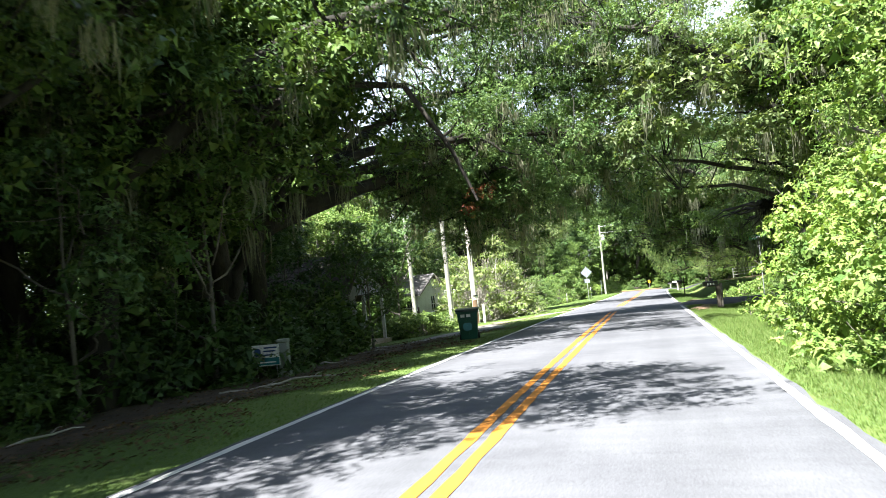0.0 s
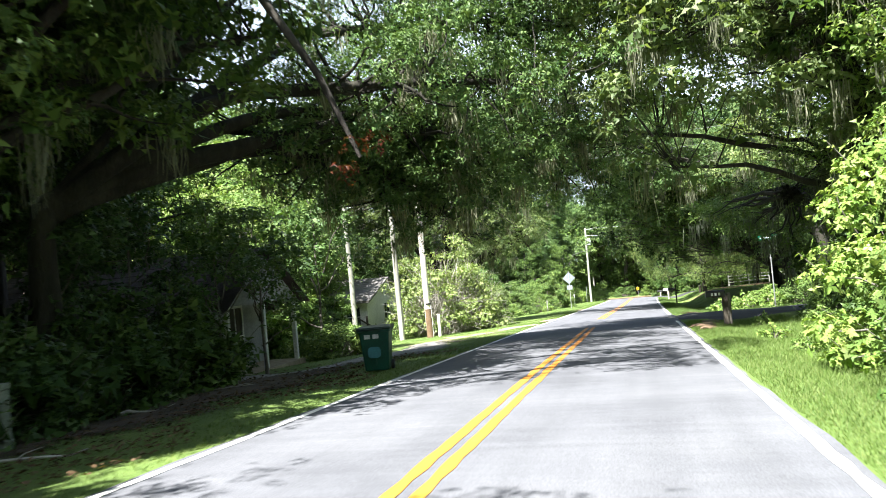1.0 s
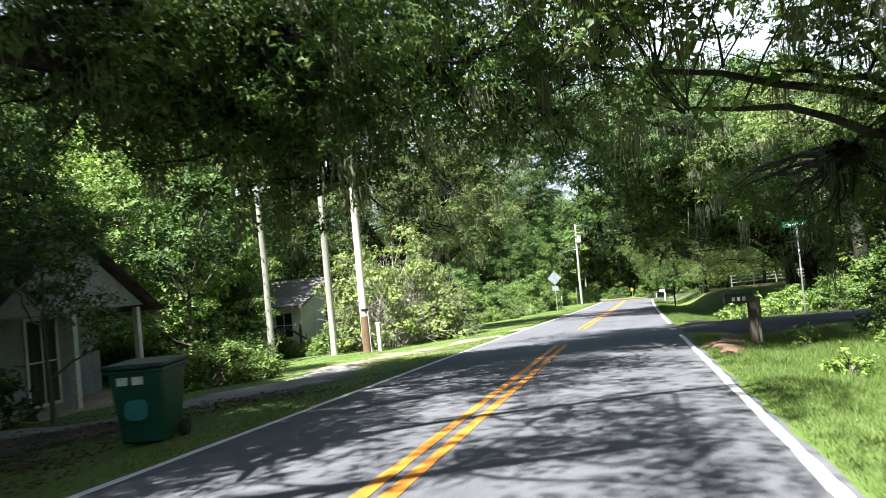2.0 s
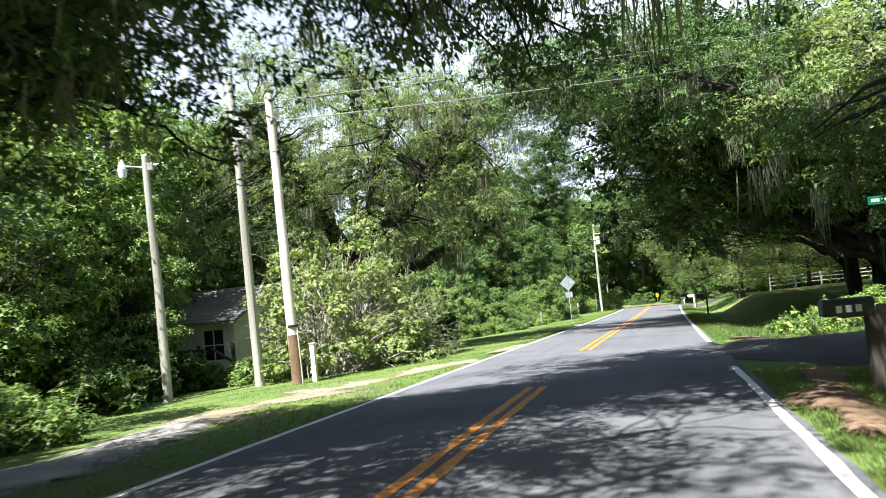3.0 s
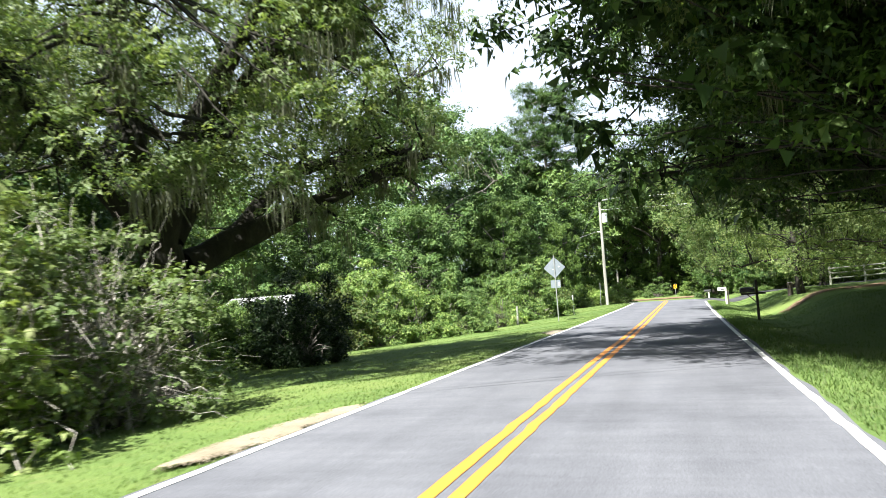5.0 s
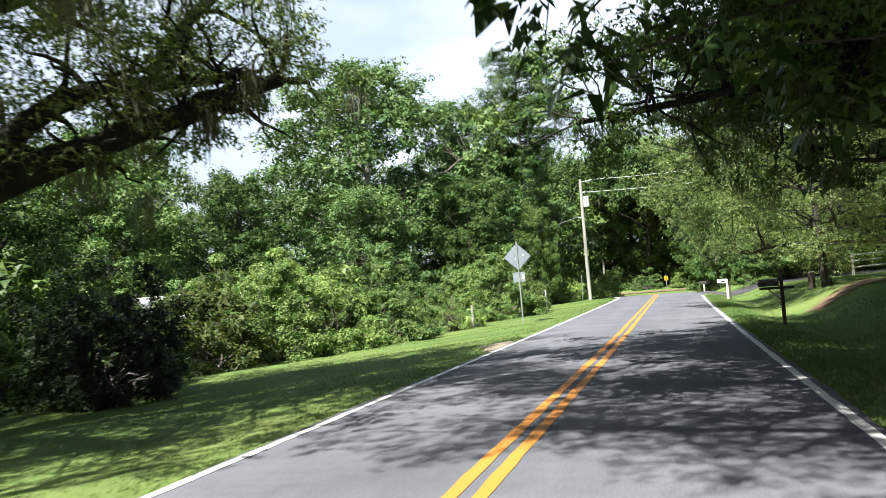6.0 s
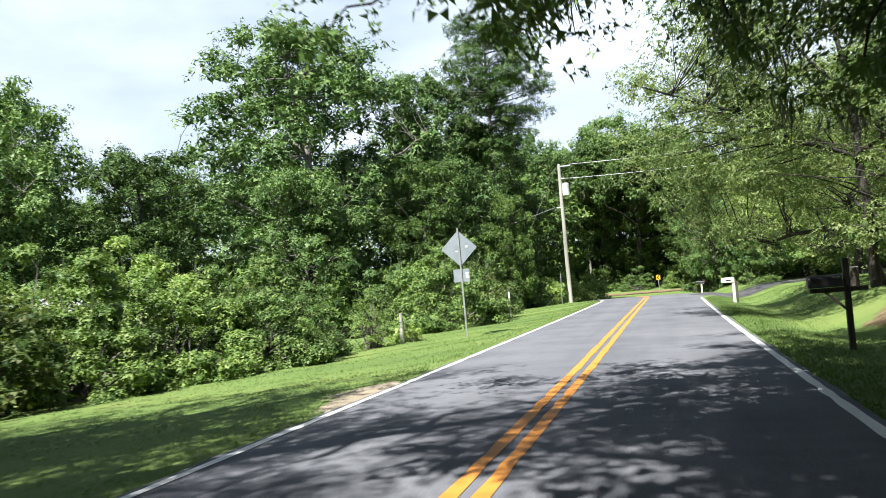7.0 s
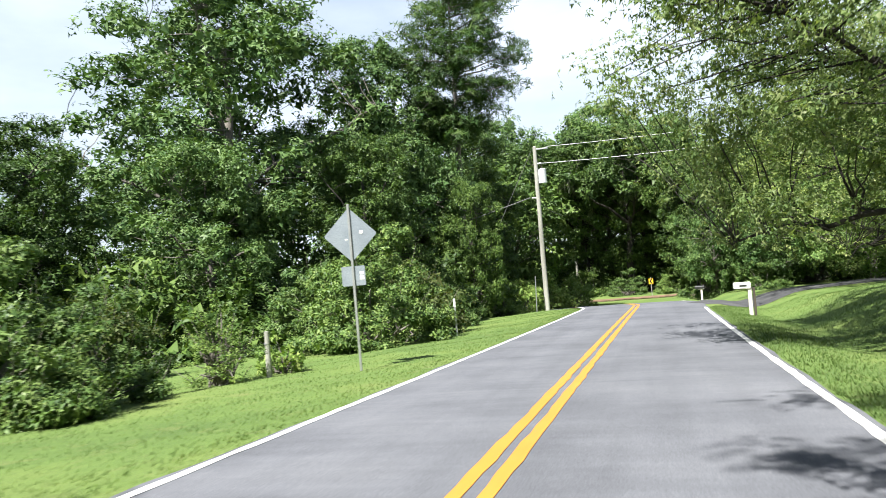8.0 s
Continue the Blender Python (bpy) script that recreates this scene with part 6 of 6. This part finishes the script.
for x, y, sh, turn, s, w in ((-15.7, 75.2, BRONZE, 0, 1.12, 1.05), (-14.6, 77.6, HEDGE[0], 30, 1.1, 1.0), (-13.2, 79.8, HEDGE[1], 80, 1.08, 1.0), (-12.0, 82.0, HEDGE[0], 150, 1.0, 1.0), (-12.0, 83.8, HEDGE[1], 220, 0.9, 0.9),
                             (-17.5, 79.5, HEDGE[2], 40, 1.42, 0.85), (-16.2, 82.4, HEDGE[2], 130, 1.5, 0.85), (-18.8, 74.2, HEDGE[1], 200, 1.0, 1.0), (-20.5, 71.8, HEDGE[2], 20, 0.85, 1.0), (-17.6, 87.0, HEDGE[0], 90, 1.1, 1.0), (-22, 77.5, HEDGE[2], 290, 1.1, 1.0),
                             (-17.4, 91.0, BRONZE, 120, 1.0, 1.0)):
    shrub(sh, x, y, "bronze-tinged shrub at the end of a hedge" if sh is BRONZE else HEDGELAB, turn, s, w, "hedge along the lawn")
shrub(VASE, -10.35, 86.8, "small upright leafy shrub beside a fence post", 0, 1.0, 1.0)
shrub(WEED, -9.75, 88.6, "small pale green plant behind a fence post", 30, 1.3, 0.8)
for x, y, sh, turn, s, w in ((-10.4, 97.4, HEDGE[0], 70, 1.3, 1.05), (-11.8, 99.8, HEDGE[1], 150, 1.35, 1.0), (-10.2, 101.6, BRONZE, 30, 1.1, 1.0), (-13.8, 100.4, HEDGE[1], 260, 1.3, 1.0)):
    shrub(sh, x, y, "large bright green shrub behind a road sign", turn, s, w, "shrubs behind the sign")
for x, y, sh, turn, s in ((-9.4, 124.0, VINE[1], 0, 0.9), (-8.2, 128.0, VINE[1], 90, 0.95), (-10.4, 120.0, HEDGE[1], 180, 0.8), (-6.8, 134.0, VINE[1], 30, 0.9), (-11.5, 113.0, HEDGE[0], 30, 0.9), (-10.8, 107.0, HEDGE[1], 100, 0.95)):
    shrub(sh, x, y, "vine-covered green shrub below a utility pole", turn, s, 1.0, "shrubs by the poles")

# tree wall on the left
WALL = "tall leafy tree in the wood behind the hedge"
for x, y, k, turn, s, w in ((-23.0, 110, 0, 0, 1.45, 1.15), (-17.0, 118, 1, 60, 1.15, 0.95), (-33, 106, 2, 120, 0.98, 1.1), (-20.5, 103, 2, 80, 0.85, 1.0), (-15.6, 128, 3, 10, 1.2, 0.9), (-17.0, 139, 3, 100, 1.3, 0.9), (-10.8, 116.5, 3, 33, 0.62, 0.7),
                            (-14.5, 108, 3, 320, 0.75, 0.95), (-28, 98, 3, 20, 0.85, 1.0), (-32, 90, 2, 70, 0.98, 1.05), (-28.5, 78.5, 3, 140, 0.78, 1.0), (-34, 80, 0, 230, 0.85, 1.0), (-14.5, 151, 1, 40, 1.2, 0.9), (-42, 108, 0, 200, 0.78, 1.1), (-36.5, 97, 2, 15, 1.35, 0.85), (-41.5, 100, 0, 155, 1.15, 0.9)):
    plant("woodland_tree", FAR[k], x, y, WALL, "tree", turn, s, w, "wood behind the hedge")
for x, y, k, turn, s, w in ((-52, 116, 0, 250, 1.0, 1.1), (-64, 116, 1, 20, 1.1, 1.1), (-31, 121, 0, 300, 1.1, 1.0), (-22, 127, 1, 80, 1.2, 1.0), (-24, 142, 0, 100, 1.25, 1.1), (-38, 128, 0, 160, 1.1, 1.1), (-16, 150, 1, 190, 1.3, 1.0), (-39, 90, 1, 140, 0.95, 1.1), (-42, 72, 0, 300, 0.95, 1.0),
                            (-50, 98, 1, 10, 1.0, 1.1), (-50, 84, 0, 99, 1.0, 1.1), (-52, 66, 0, 50, 1.0, 1.1), (-62, 102, 0, 120, 1.1, 1.2), (-9.5, 172, 1, 40, 1.2, 1.0), (-16, 165, 0, 240, 1.2, 1.0), (-26, 160, 1, 140, 1.2, 1.0)):
    plant("woodland_tree", BACK[k], x, y, WALL, "tree", turn, s, w, "wood behind the hedge")


def pine():
    rng = np.random.default_rng(91)
    ob = new("pine_tree")
    x, y = -12.4, 121.0
    ob.matrix_basis = Matrix.Translation((x, y, ground_z(x, y)))
    tagged(ob, "tall pine with a tufted rounded crown above the wood", "tree")
    h = 23.0
    trunk = bent(rng, (0, 0, -0.3), (0.3, 0.2, h - 0.8), 10, 0.05)
    paths, cl = [(trunk, np.linspace(0.3, 0.06, 10))], []
    for i in range(74):
        z = rng.uniform(0.52, 1.0) * h
        r = (1.6 + 3.9 * (1 - abs((z / h - 0.78) / 0.28))) * rng.uniform(0.6, 1.1)
        a = rng.uniform(0, 2 * np.pi)
        p = np.array([0.3 * z / h, 0.2 * z / h, z - 0.5])
        e = p + np.array([math.cos(a) * r, math.sin(a) * r, rng.uniform(0.1, 0.8)])
        paths.append((bent(rng, p, e, 6, 0.06), np.linspace(0.07, 0.015, 6)))
        for f in (0.55, 0.8, 1.0):
            q = p + (e - p) * f + rng.normal(size=3) * 0.2
            cl.append((*q, rng.uniform(0.75, 1.3)))
    part("trunk", smooth(fast_mesh("trunk", *tubes(paths, 7), GREYBARK)), None, ob)
    part("crown", fast_mesh("crown", *leaf_cloud(rng, cl, 260, 0.36, 0.6, -0.2, 0.22), LEAF_PINE), None, ob)


pine()

# right side at the start: vines, shrubs, bright trees
for x, y, k, turn, s in ((4.9, 6.0, 0, 0, 1.0), (4.7, 10.5, 1, 70, 1.15), (4.6, 14.2, 0, 140, 0.95), (4.9, 18.2, 1, 210, 1.1), (5.3, 22.4, 0, 300, 1.0), (7.0, 26.6, 0, 30, 0.85), (5.2, 1.5, 0, 44, 1.0)):
    shrub(VINE[k], x, y, "sunlit bright green shrub overgrown with vines", turn, s, 1.0, "vine-covered roadside shrubs")
for x, y, k, turn, s in ((8.2, 9.0, 0, 0, 1.05), (8.6, 17.5, 1, 80, 1.15), (8.4, 25.5, 0, 160, 1.0), (9.8, 33.0, 1, 240, 1.1), (9.5, 1, 1, 10, 1.2)):
    plant("roadside_tree", BRIGHT[k], x, y, "sunlit bright green tree at the roadside", "tree", turn, s, 1.0, "trees beside the verge")
for x, y, k, turn, s in ((13, 4, 0, 300, 0.8), (13.5, 14, 0, 30, 0.85), (13.5, 23, 0, 120, 0.8), (14, 31, 0, 210, 0.85), (19, 9, 0, 0, 0.95), (19, 21, 1, 70, 1.0), (14.0, 57.5, 1, 300, 0.8), (13.4, 69.5, 1, 130, 0.75), (16.5, 50.5, 1, 10, 0.8), (18.5, 64, 1, 90, 0.8), (20, 33, 0, 140, 1.0), (28, 16, 1, 210, 1.0), (30, 30, 0, 280, 1.0), (20, -4, 1, 10, 1.0)):
    plant("woodland_tree", BACK[k], x, y, "broadleaf tree in the wood across the road", "tree", turn, s, 1.0, "wood across the road")
for i in range(20):
    x, y = float(rngp.uniform(3.2, 5.6)), float(rngp.uniform(20, 37.0))
    shrub(WEED, x, y, "leafy green weed in rough verge grass", float(rngp.uniform(0, 360)), float(rngp.uniform(0.35, 0.85)), 1.0, "verge weeds", "weed")
for i in range(10):
    x, y = float(rngp.uniform(3.6, 7.5)), float(rngp.uniform(47.5, 54))
    shrub(WEED, x, y, "leafy green weed in rough verge grass", float(rngp.uniform(0, 360)), float(rngp.uniform(0.6, 1.3)), 1.0, "verge weeds", "weed")
for x, y, k, turn, s in ((7.6, 49.5, 1, 0, 0.5), (9.2, 52.0, 0, 80, 0.45), (6.6, 52.6, 1, 180, 0.4)):
    shrub(VINE[k], x, y, "low sunlit bright shrub at the junction corner", turn, s, 1.2, "corner shrubs")

shrub(VINE[0], 7.2, 31.0, "tall narrow column of sunlit vines on a dead trunk", 15, 1.35, 0.42, "vine-covered roadside shrubs")

# right side: dark oaks over the road
for x, y, k, turn, s, w in ((9.8, 37.3, 1, 188, 1.0, 1.12), (11.6, 56.6, 2, 172, 1.0, 1.0), (10.2, 60.5, 3, 170, 1.0, 1.0), (10.6, 63.6, 3, 184, 1.36, 1.0), (11.5, 75.5, 3, 190, 0.95, 1.0)):
    plant("oak_tree", OAK[k], x, y, "dark-leaved oak reaching over the road, hung with moss", "tree", turn, s, w, "oaks over the road")
limbed_tree("oak_tree", "dark-leaved oak with high limbs over the road", 9.8, 53.4, 81, 0.36, (9.5, 53.5, 4.4), [
    ([(9.5, 53.5, 4.2), (5.0, 53.6, 7.6), (1.0, 53.4, 9.4), (-2.0, 53.4, 10.0), (-4.4, 53.6, 10.2)], 0.24, 0.05),
    ([(9.5, 53.5, 4.4), (5.4, 55.0, 7.6), (2.0, 56.2, 9.2), (-1.0, 56.8, 9.9), (-4.0, 57.4, 10.2), (-6.4, 57.8, 10.4)], 0.22, 0.05),
    ([(9.5, 53.5, 4.4), (5.8, 56.6, 7.6), (2.4, 59.0, 9.4), (-1.0, 60.4, 10.2), (-4.0, 61.4, 10.6)], 0.22, 0.05),
    ([(9.5, 53.5, 4.4), (6.4, 57.4, 6.4), (3.6, 60.0, 7.0), (1.6, 61.4, 7.4)], 0.2, 0.05)],
    LEAF_MID, 290, 0.115, moss_len=0.9, group="oaks over the road", core=0.0, fan=7, bark=LIVEBARK)
limbed_tree("oak_tree", "dark-leaved oak with a low branch over the road", 9.2, 66.0, 80, 0.36, (8.9, 66.1, 3.8), [
    ([(8.9, 66.1, 3.6), (5.0, 67.5, 5.4), (1.0, 68.6, 5.2), (-2.0, 69.0, 5.1)], 0.24, 0.05),
    ([(8.9, 66.1, 3.8), (5.0, 66.0, 6.2), (1.5, 66.5, 7.2), (-1.2, 67.0, 7.8)], 0.22, 0.05),
    ([(8.9, 66.1, 3.7), (5.5, 69.0, 5.4), (2.5, 71.5, 5.1), (0.5, 73.0, 5.4)], 0.22, 0.05),
    ([(8.9, 66.1, 3.8), (6.0, 64.0, 5.6), (3.4, 62.5, 6.2), (1.8, 61.5, 6.8)], 0.2, 0.05),
    ([(8.9, 66.1, 3.8), (6.0, 67.0, 8.0), (2.0, 68.0, 10.4), (-1.5, 68.5, 11.4)], 0.22, 0.05),
    ([(8.9, 66.1, 3.8), (6.0, 69.0, 9.0), (3.0, 71.0, 11.2), (0.0, 72.5, 12.0)], 0.2, 0.05)],
    LEAF_MID, 230, 0.12, moss_len=0.7, group="oaks over the road", fan=6, bark=LIVEBARK)
limbed_tree("oak_tree", "tall oak reaching across the road, hung with moss", 10.8, 34.6, 82, 0.34, (9.8, 34.4, 4.4), [
    ([(9.0, 34.1, 4.2), (5.4, 32.0, 8.6), (1.0, 30.0, 10.6), (-3.0, 29.2, 11.4), (-5.5, 29.0, 11.6)], 0.24, 0.05),
    ([(9.0, 34.1, 4.4), (5.4, 34.2, 8.6), (1.0, 34.4, 10.8), (-2.5, 34.6, 11.4), (-5.4, 34.6, 11.6)], 0.24, 0.05),
    ([(9.0, 34.1, 4.4), (5.8, 36.2, 8.4), (2.4, 37.4, 10.4), (-1.2, 37.8, 11.0)], 0.2, 0.05),
    ([(9.0, 34.1, 4.4), (5.0, 33.0, 9.4), (0.0, 32.0, 11.8), (-4.0, 31.8, 12.4)], 0.22, 0.05),
    ([(9.0, 34.1, 4.2), (7.4, 35.0, 5.6), (6.0, 35.8, 5.0), (5.2, 36.2, 4.2)], 0.08, 0.02)],
    LEAF_BRIGHT, 170, 0.12, moss=2, moss_len=1.5, group="oaks over the road", fan=4, first=0.4, core=0.1, bark=LIVEBARK, dome=[((6.2, 41.4, 4.0), (2.6, 1.8, 1.3), 44, 1.0, 0.0)])
# added sun-blocker: its crown shades the roadside oaks behind it
plant("oak_tree", CANOPY, 10.0, 31.8, "tall oak with a high closed crown, added for the shade it casts", "tree", 300, 1.0, 1.0, "oaks over the road")
# the small low ones at x 6 to 8 are added to darken the shaded ditch
for x, y, s in ((9.6, 38.4, 1.0), (11.8, 39.6, 1.1), (8.4, 35.6, 0.7), (13.6, 38.2, 1.2), (10.6, 34.4, 0.9), (8.9, 33.4, 1.0), (6.6, 37.4, 0.4), (7.8, 36.6, 0.5), (6.0, 35.4, 0.35), (7.0, 34.0, 0.45)):
    shrub(THICKET, x, y, "dark leafy thicket in deep shade beside a side road", s * 200, s, 1.0, "shaded undergrowth", "thicket")
for x, y, s in ((8.4, 31.0, 1.0), (9.2, 34.6, 1.1), (7.4, 29.0, 0.8), (10.5, 50.5, 1.2), (12.0, 54.0, 1.4), (11.5, 58.5, 1.2), (13.5, 62.0, 1.4), (15.0, 52.0, 1.5), (16.0, 58.0, 1.5), (15.5, 67.0, 1.3), (19, 54, 1.6), (20, 62, 1.6), (20, 70, 1.5)):
    shrub(UNDER, x, y, "dark leafy undergrowth shrub in the shade of oaks", s * 170, s, 1.2, "shaded undergrowth")
LAWNTREE = tree_shape(23, 12.5, 0.6, 6.6, 6.6, 340, 1.15, 400, 0.1, 0.17, 11, leaf_mat=LEAF_LAWN, bark=BARK, lean=(-0.8, 0.0), droop=0.5, core=0.25)
plant("lawn_tree", LAWNTREE, 6.1, 87.6, "broad drooping shade tree on the lawn bank", "tree", 0)
plant("lawn_tree", LAWNTREE, 11.4, 113.0, "broad drooping shade tree on the lawn bank", "tree", 70, 1.15, 1.12)
plant("lawn_tree", LAWNTREE, 11.6, 92.5, "broad drooping shade tree on the lawn bank", "tree", 140, 0.9)
plant("lawn_tree", LAWNTREE, 13.5, 80.5, "broad drooping shade tree on the lawn bank", "tree", 250, 0.95)
for x, y, k, turn, s, w in ((14, 128, 2, 0, 0.95, 1.1), (8.5, 136, 2, 80, 1.0, 1.0), (21, 121, 2, 160, 0.95, 1.1), (4.6, 137.5, 2, 60, 0.85, 0.8), (4.5, 147, 3, 240, 1.0, 0.95), (-1.0, 156, 3, 300, 1.1, 0.95), (-4.6, 160, 1, 20, 1.3, 0.95), (2.6, 163, 1, 140, 1.2, 0.95), (13, 145, 1, 120, 1.0, 1.0)):
    plant("woodland_tree", FAR[k], x, y, "leafy tree in the wood beyond the lawn", "tree", turn, s, w, "wood beyond the lawn")
for x, y, k, turn, s, w in ((-3.5, 166, 1, 30, 1.2, 1.0), (-12.5, 176, 0, 80, 1.3, 1.0), (3, 170, 0, 120, 1.2, 1.0), (12, 160, 1, 120, 1.1, 1.0), (20, 140, 0, 200, 1.05, 1.0), (28, 132, 1, 10, 1.0, 1.1), (30, 112, 0, 70, 0.95, 1.1), (24, 102, 1, 170, 0.9, 1.0), (22, 88, 0, 260, 0.95, 1.0), (24, 74, 1, 40, 1.0, 1.0), (26, 60, 0, 130, 1.0, 1.0), (36, 96, 1, 210, 1.0, 1.1), (36, 80, 0, 20, 1.0, 1.1), (38, 122, 1, 310, 1.0, 1.1)):
    plant("woodland_tree", BACK[k], x, y, "leafy tree in the wood beyond the lawn", "tree", turn, s, w, "wood beyond the lawn")
for x, y, k, turn, s in ((4.0, 139, 1, 0, 0.9), (7.5, 133, 1, 90, 0.8), (1.5, 149, 0, 60, 0.8), (-3.0, 150, 0, 20, 0.8), (-7, 153, 1, 100, 1.0)):
    shrub(HEDGE[k], x, y, "shaded shrub at the foot of the far trees", turn, s, 1.2, "shrubs at the bend")


def far_woods():
    """Distant tree belt closing the view on all sides."""
    rng = np.random.default_rng(5)
    cl = []
    for a in np.linspace(0, 2 * np.pi, 170, endpoint=False):
        r = rng.uniform(0.95, 1.15)
        x, y = 95 * math.cos(a) * r, 75 + 150 * math.sin(a) * r
        z = ground_z(x, y)
        h = rng.uniform(11, 18)
        for _ in range(14):
            cl.append((x + rng.normal() * 4.5, y + rng.normal() * 4.5, z + h * rng.uniform(0.08, 1.0), rng.uniform(2.0, 3.2)))
    return fast_mesh("far_woods", *leaf_cloud(rng, cl, 56, 1.0, 0.8), LEAF_MID)


tagged(part("far_woods", far_woods(), None), "distant belt of leafy trees round the place", "woods", kind="stuff")


# ---- grass ----
def blades(name, rng, x, y, height, width, label):
    n = len(x)
    z = ground_np(x, y) - 0.01
    a = rng.uniform(0, 2 * np.pi, n)
    s = np.stack([np.cos(a), np.sin(a), np.zeros(n)], -1) * width[:, None] * 0.5
    lean = np.stack([rng.normal(size=n) * 0.45, rng.normal(size=n) * 0.45, np.ones(n)], -1)
    base = np.stack([x, y, z], -1)
    v = np.stack([base - s, base + s, base + lean * height[:, None]], 1).reshape(-1, 3)
    ob = part(name, fast_mesh(name, v, np.arange(n * 3).reshape(-1, 3), BLADE), None)
    return tagged(ob, label, "grass", kind="stuff")


rg = np.random.default_rng(17)


def sow(n, x0, x1, y0, y1, power=1.0):
    """Random places beside the road, thicker towards it: x0, x1 are distances from the line."""
    d = x0 + (x1 - x0) * rg.random(n) ** power
    return d, rg.uniform(y0, y1, n)


d, y = sow(110000, 0.12, 9.0, -2, 118, 1.5)
bald = (np.abs(d - 3.0) < 1.3) & (y > 29) & (y < 36) | (np.abs(LINE_L - 0.15 - d - np.interp(y, [36.2, 38.8, 42.2, 47.0], [-8.9, -8.5, -7.2, -5.1])) < rg.uniform(0.1, 0.7, len(d))) & (y > 36) & (y < 47) | (d > 3.6) & (y < 30)
d, y = d[~bald], y[~bald]
x = LINE_L + road_shift(np.minimum(y, 118)) - 0.08 - d
blades("verge_grass", rg, x, y, rg.uniform(0.025, 0.06, len(x)), rg.uniform(0.012, 0.026, len(x)), "short mown green grass on the road verge")
d, y = sow(130000, 0.1, 3.6, -2, 38.5, 1.2)
x = LINE_R + road_shift(y) + 0.1 + d
blades("verge_grass", rg, x, y, rg.uniform(0.04, 0.11, len(x)) * (0.5 + 0.5 * np.clip(d, 0, 2.5)), rg.uniform(0.007, 0.018, len(x)), "rough sunlit green grass on the road verge")
d, y = sow(70000, 0.1, 7.0, 47, 107, 1.5)
soil = (d > 2.4) & (y > 79) & (y < 88)
d, y = d[~soil], y[~soil]
x = LINE_R + road_shift(y) + 0.1 + d
blades("verge_grass", rg, x, y, rg.uniform(0.03, 0.07, len(x)) * np.where((y < 60) & (d > 0.8), 2.2, 1.0), rg.uniform(0.012, 0.03, len(x)), "short green grass on verge and bank")

# fallen leaves under the roadside trees
n = 9000
lx = LINE_L - 0.6 - np.abs(rg.normal(size=n)) * 3.2
ly = rg.uniform(-3, 30, n)
keep = (lx > -15) & (lx < LINE_L - 1.6 + 0.8 * np.sin(ly * 0.9))
lx, ly = lx[keep], ly[keep]
at = np.stack([lx, ly, ground_np(lx, ly) + rg.uniform(0.02, 0.06, len(lx))], -1)
up = unit(rg.normal(size=(len(lx), 3)) * 0.35 + np.array([0, 0, 1.0]))
v, f = leaf_quads(at, up, rg.normal(size=(len(lx), 3)), rg.uniform(0.05, 0.12, len(lx)), rg.uniform(0.03, 0.06, len(lx)))
tagged(part("fallen_leaves", fast_mesh("fallen_leaves", v, f, DEADLEAF), None), "dry brown fallen leaves scattered under roadside trees", "leaves", kind="stuff")
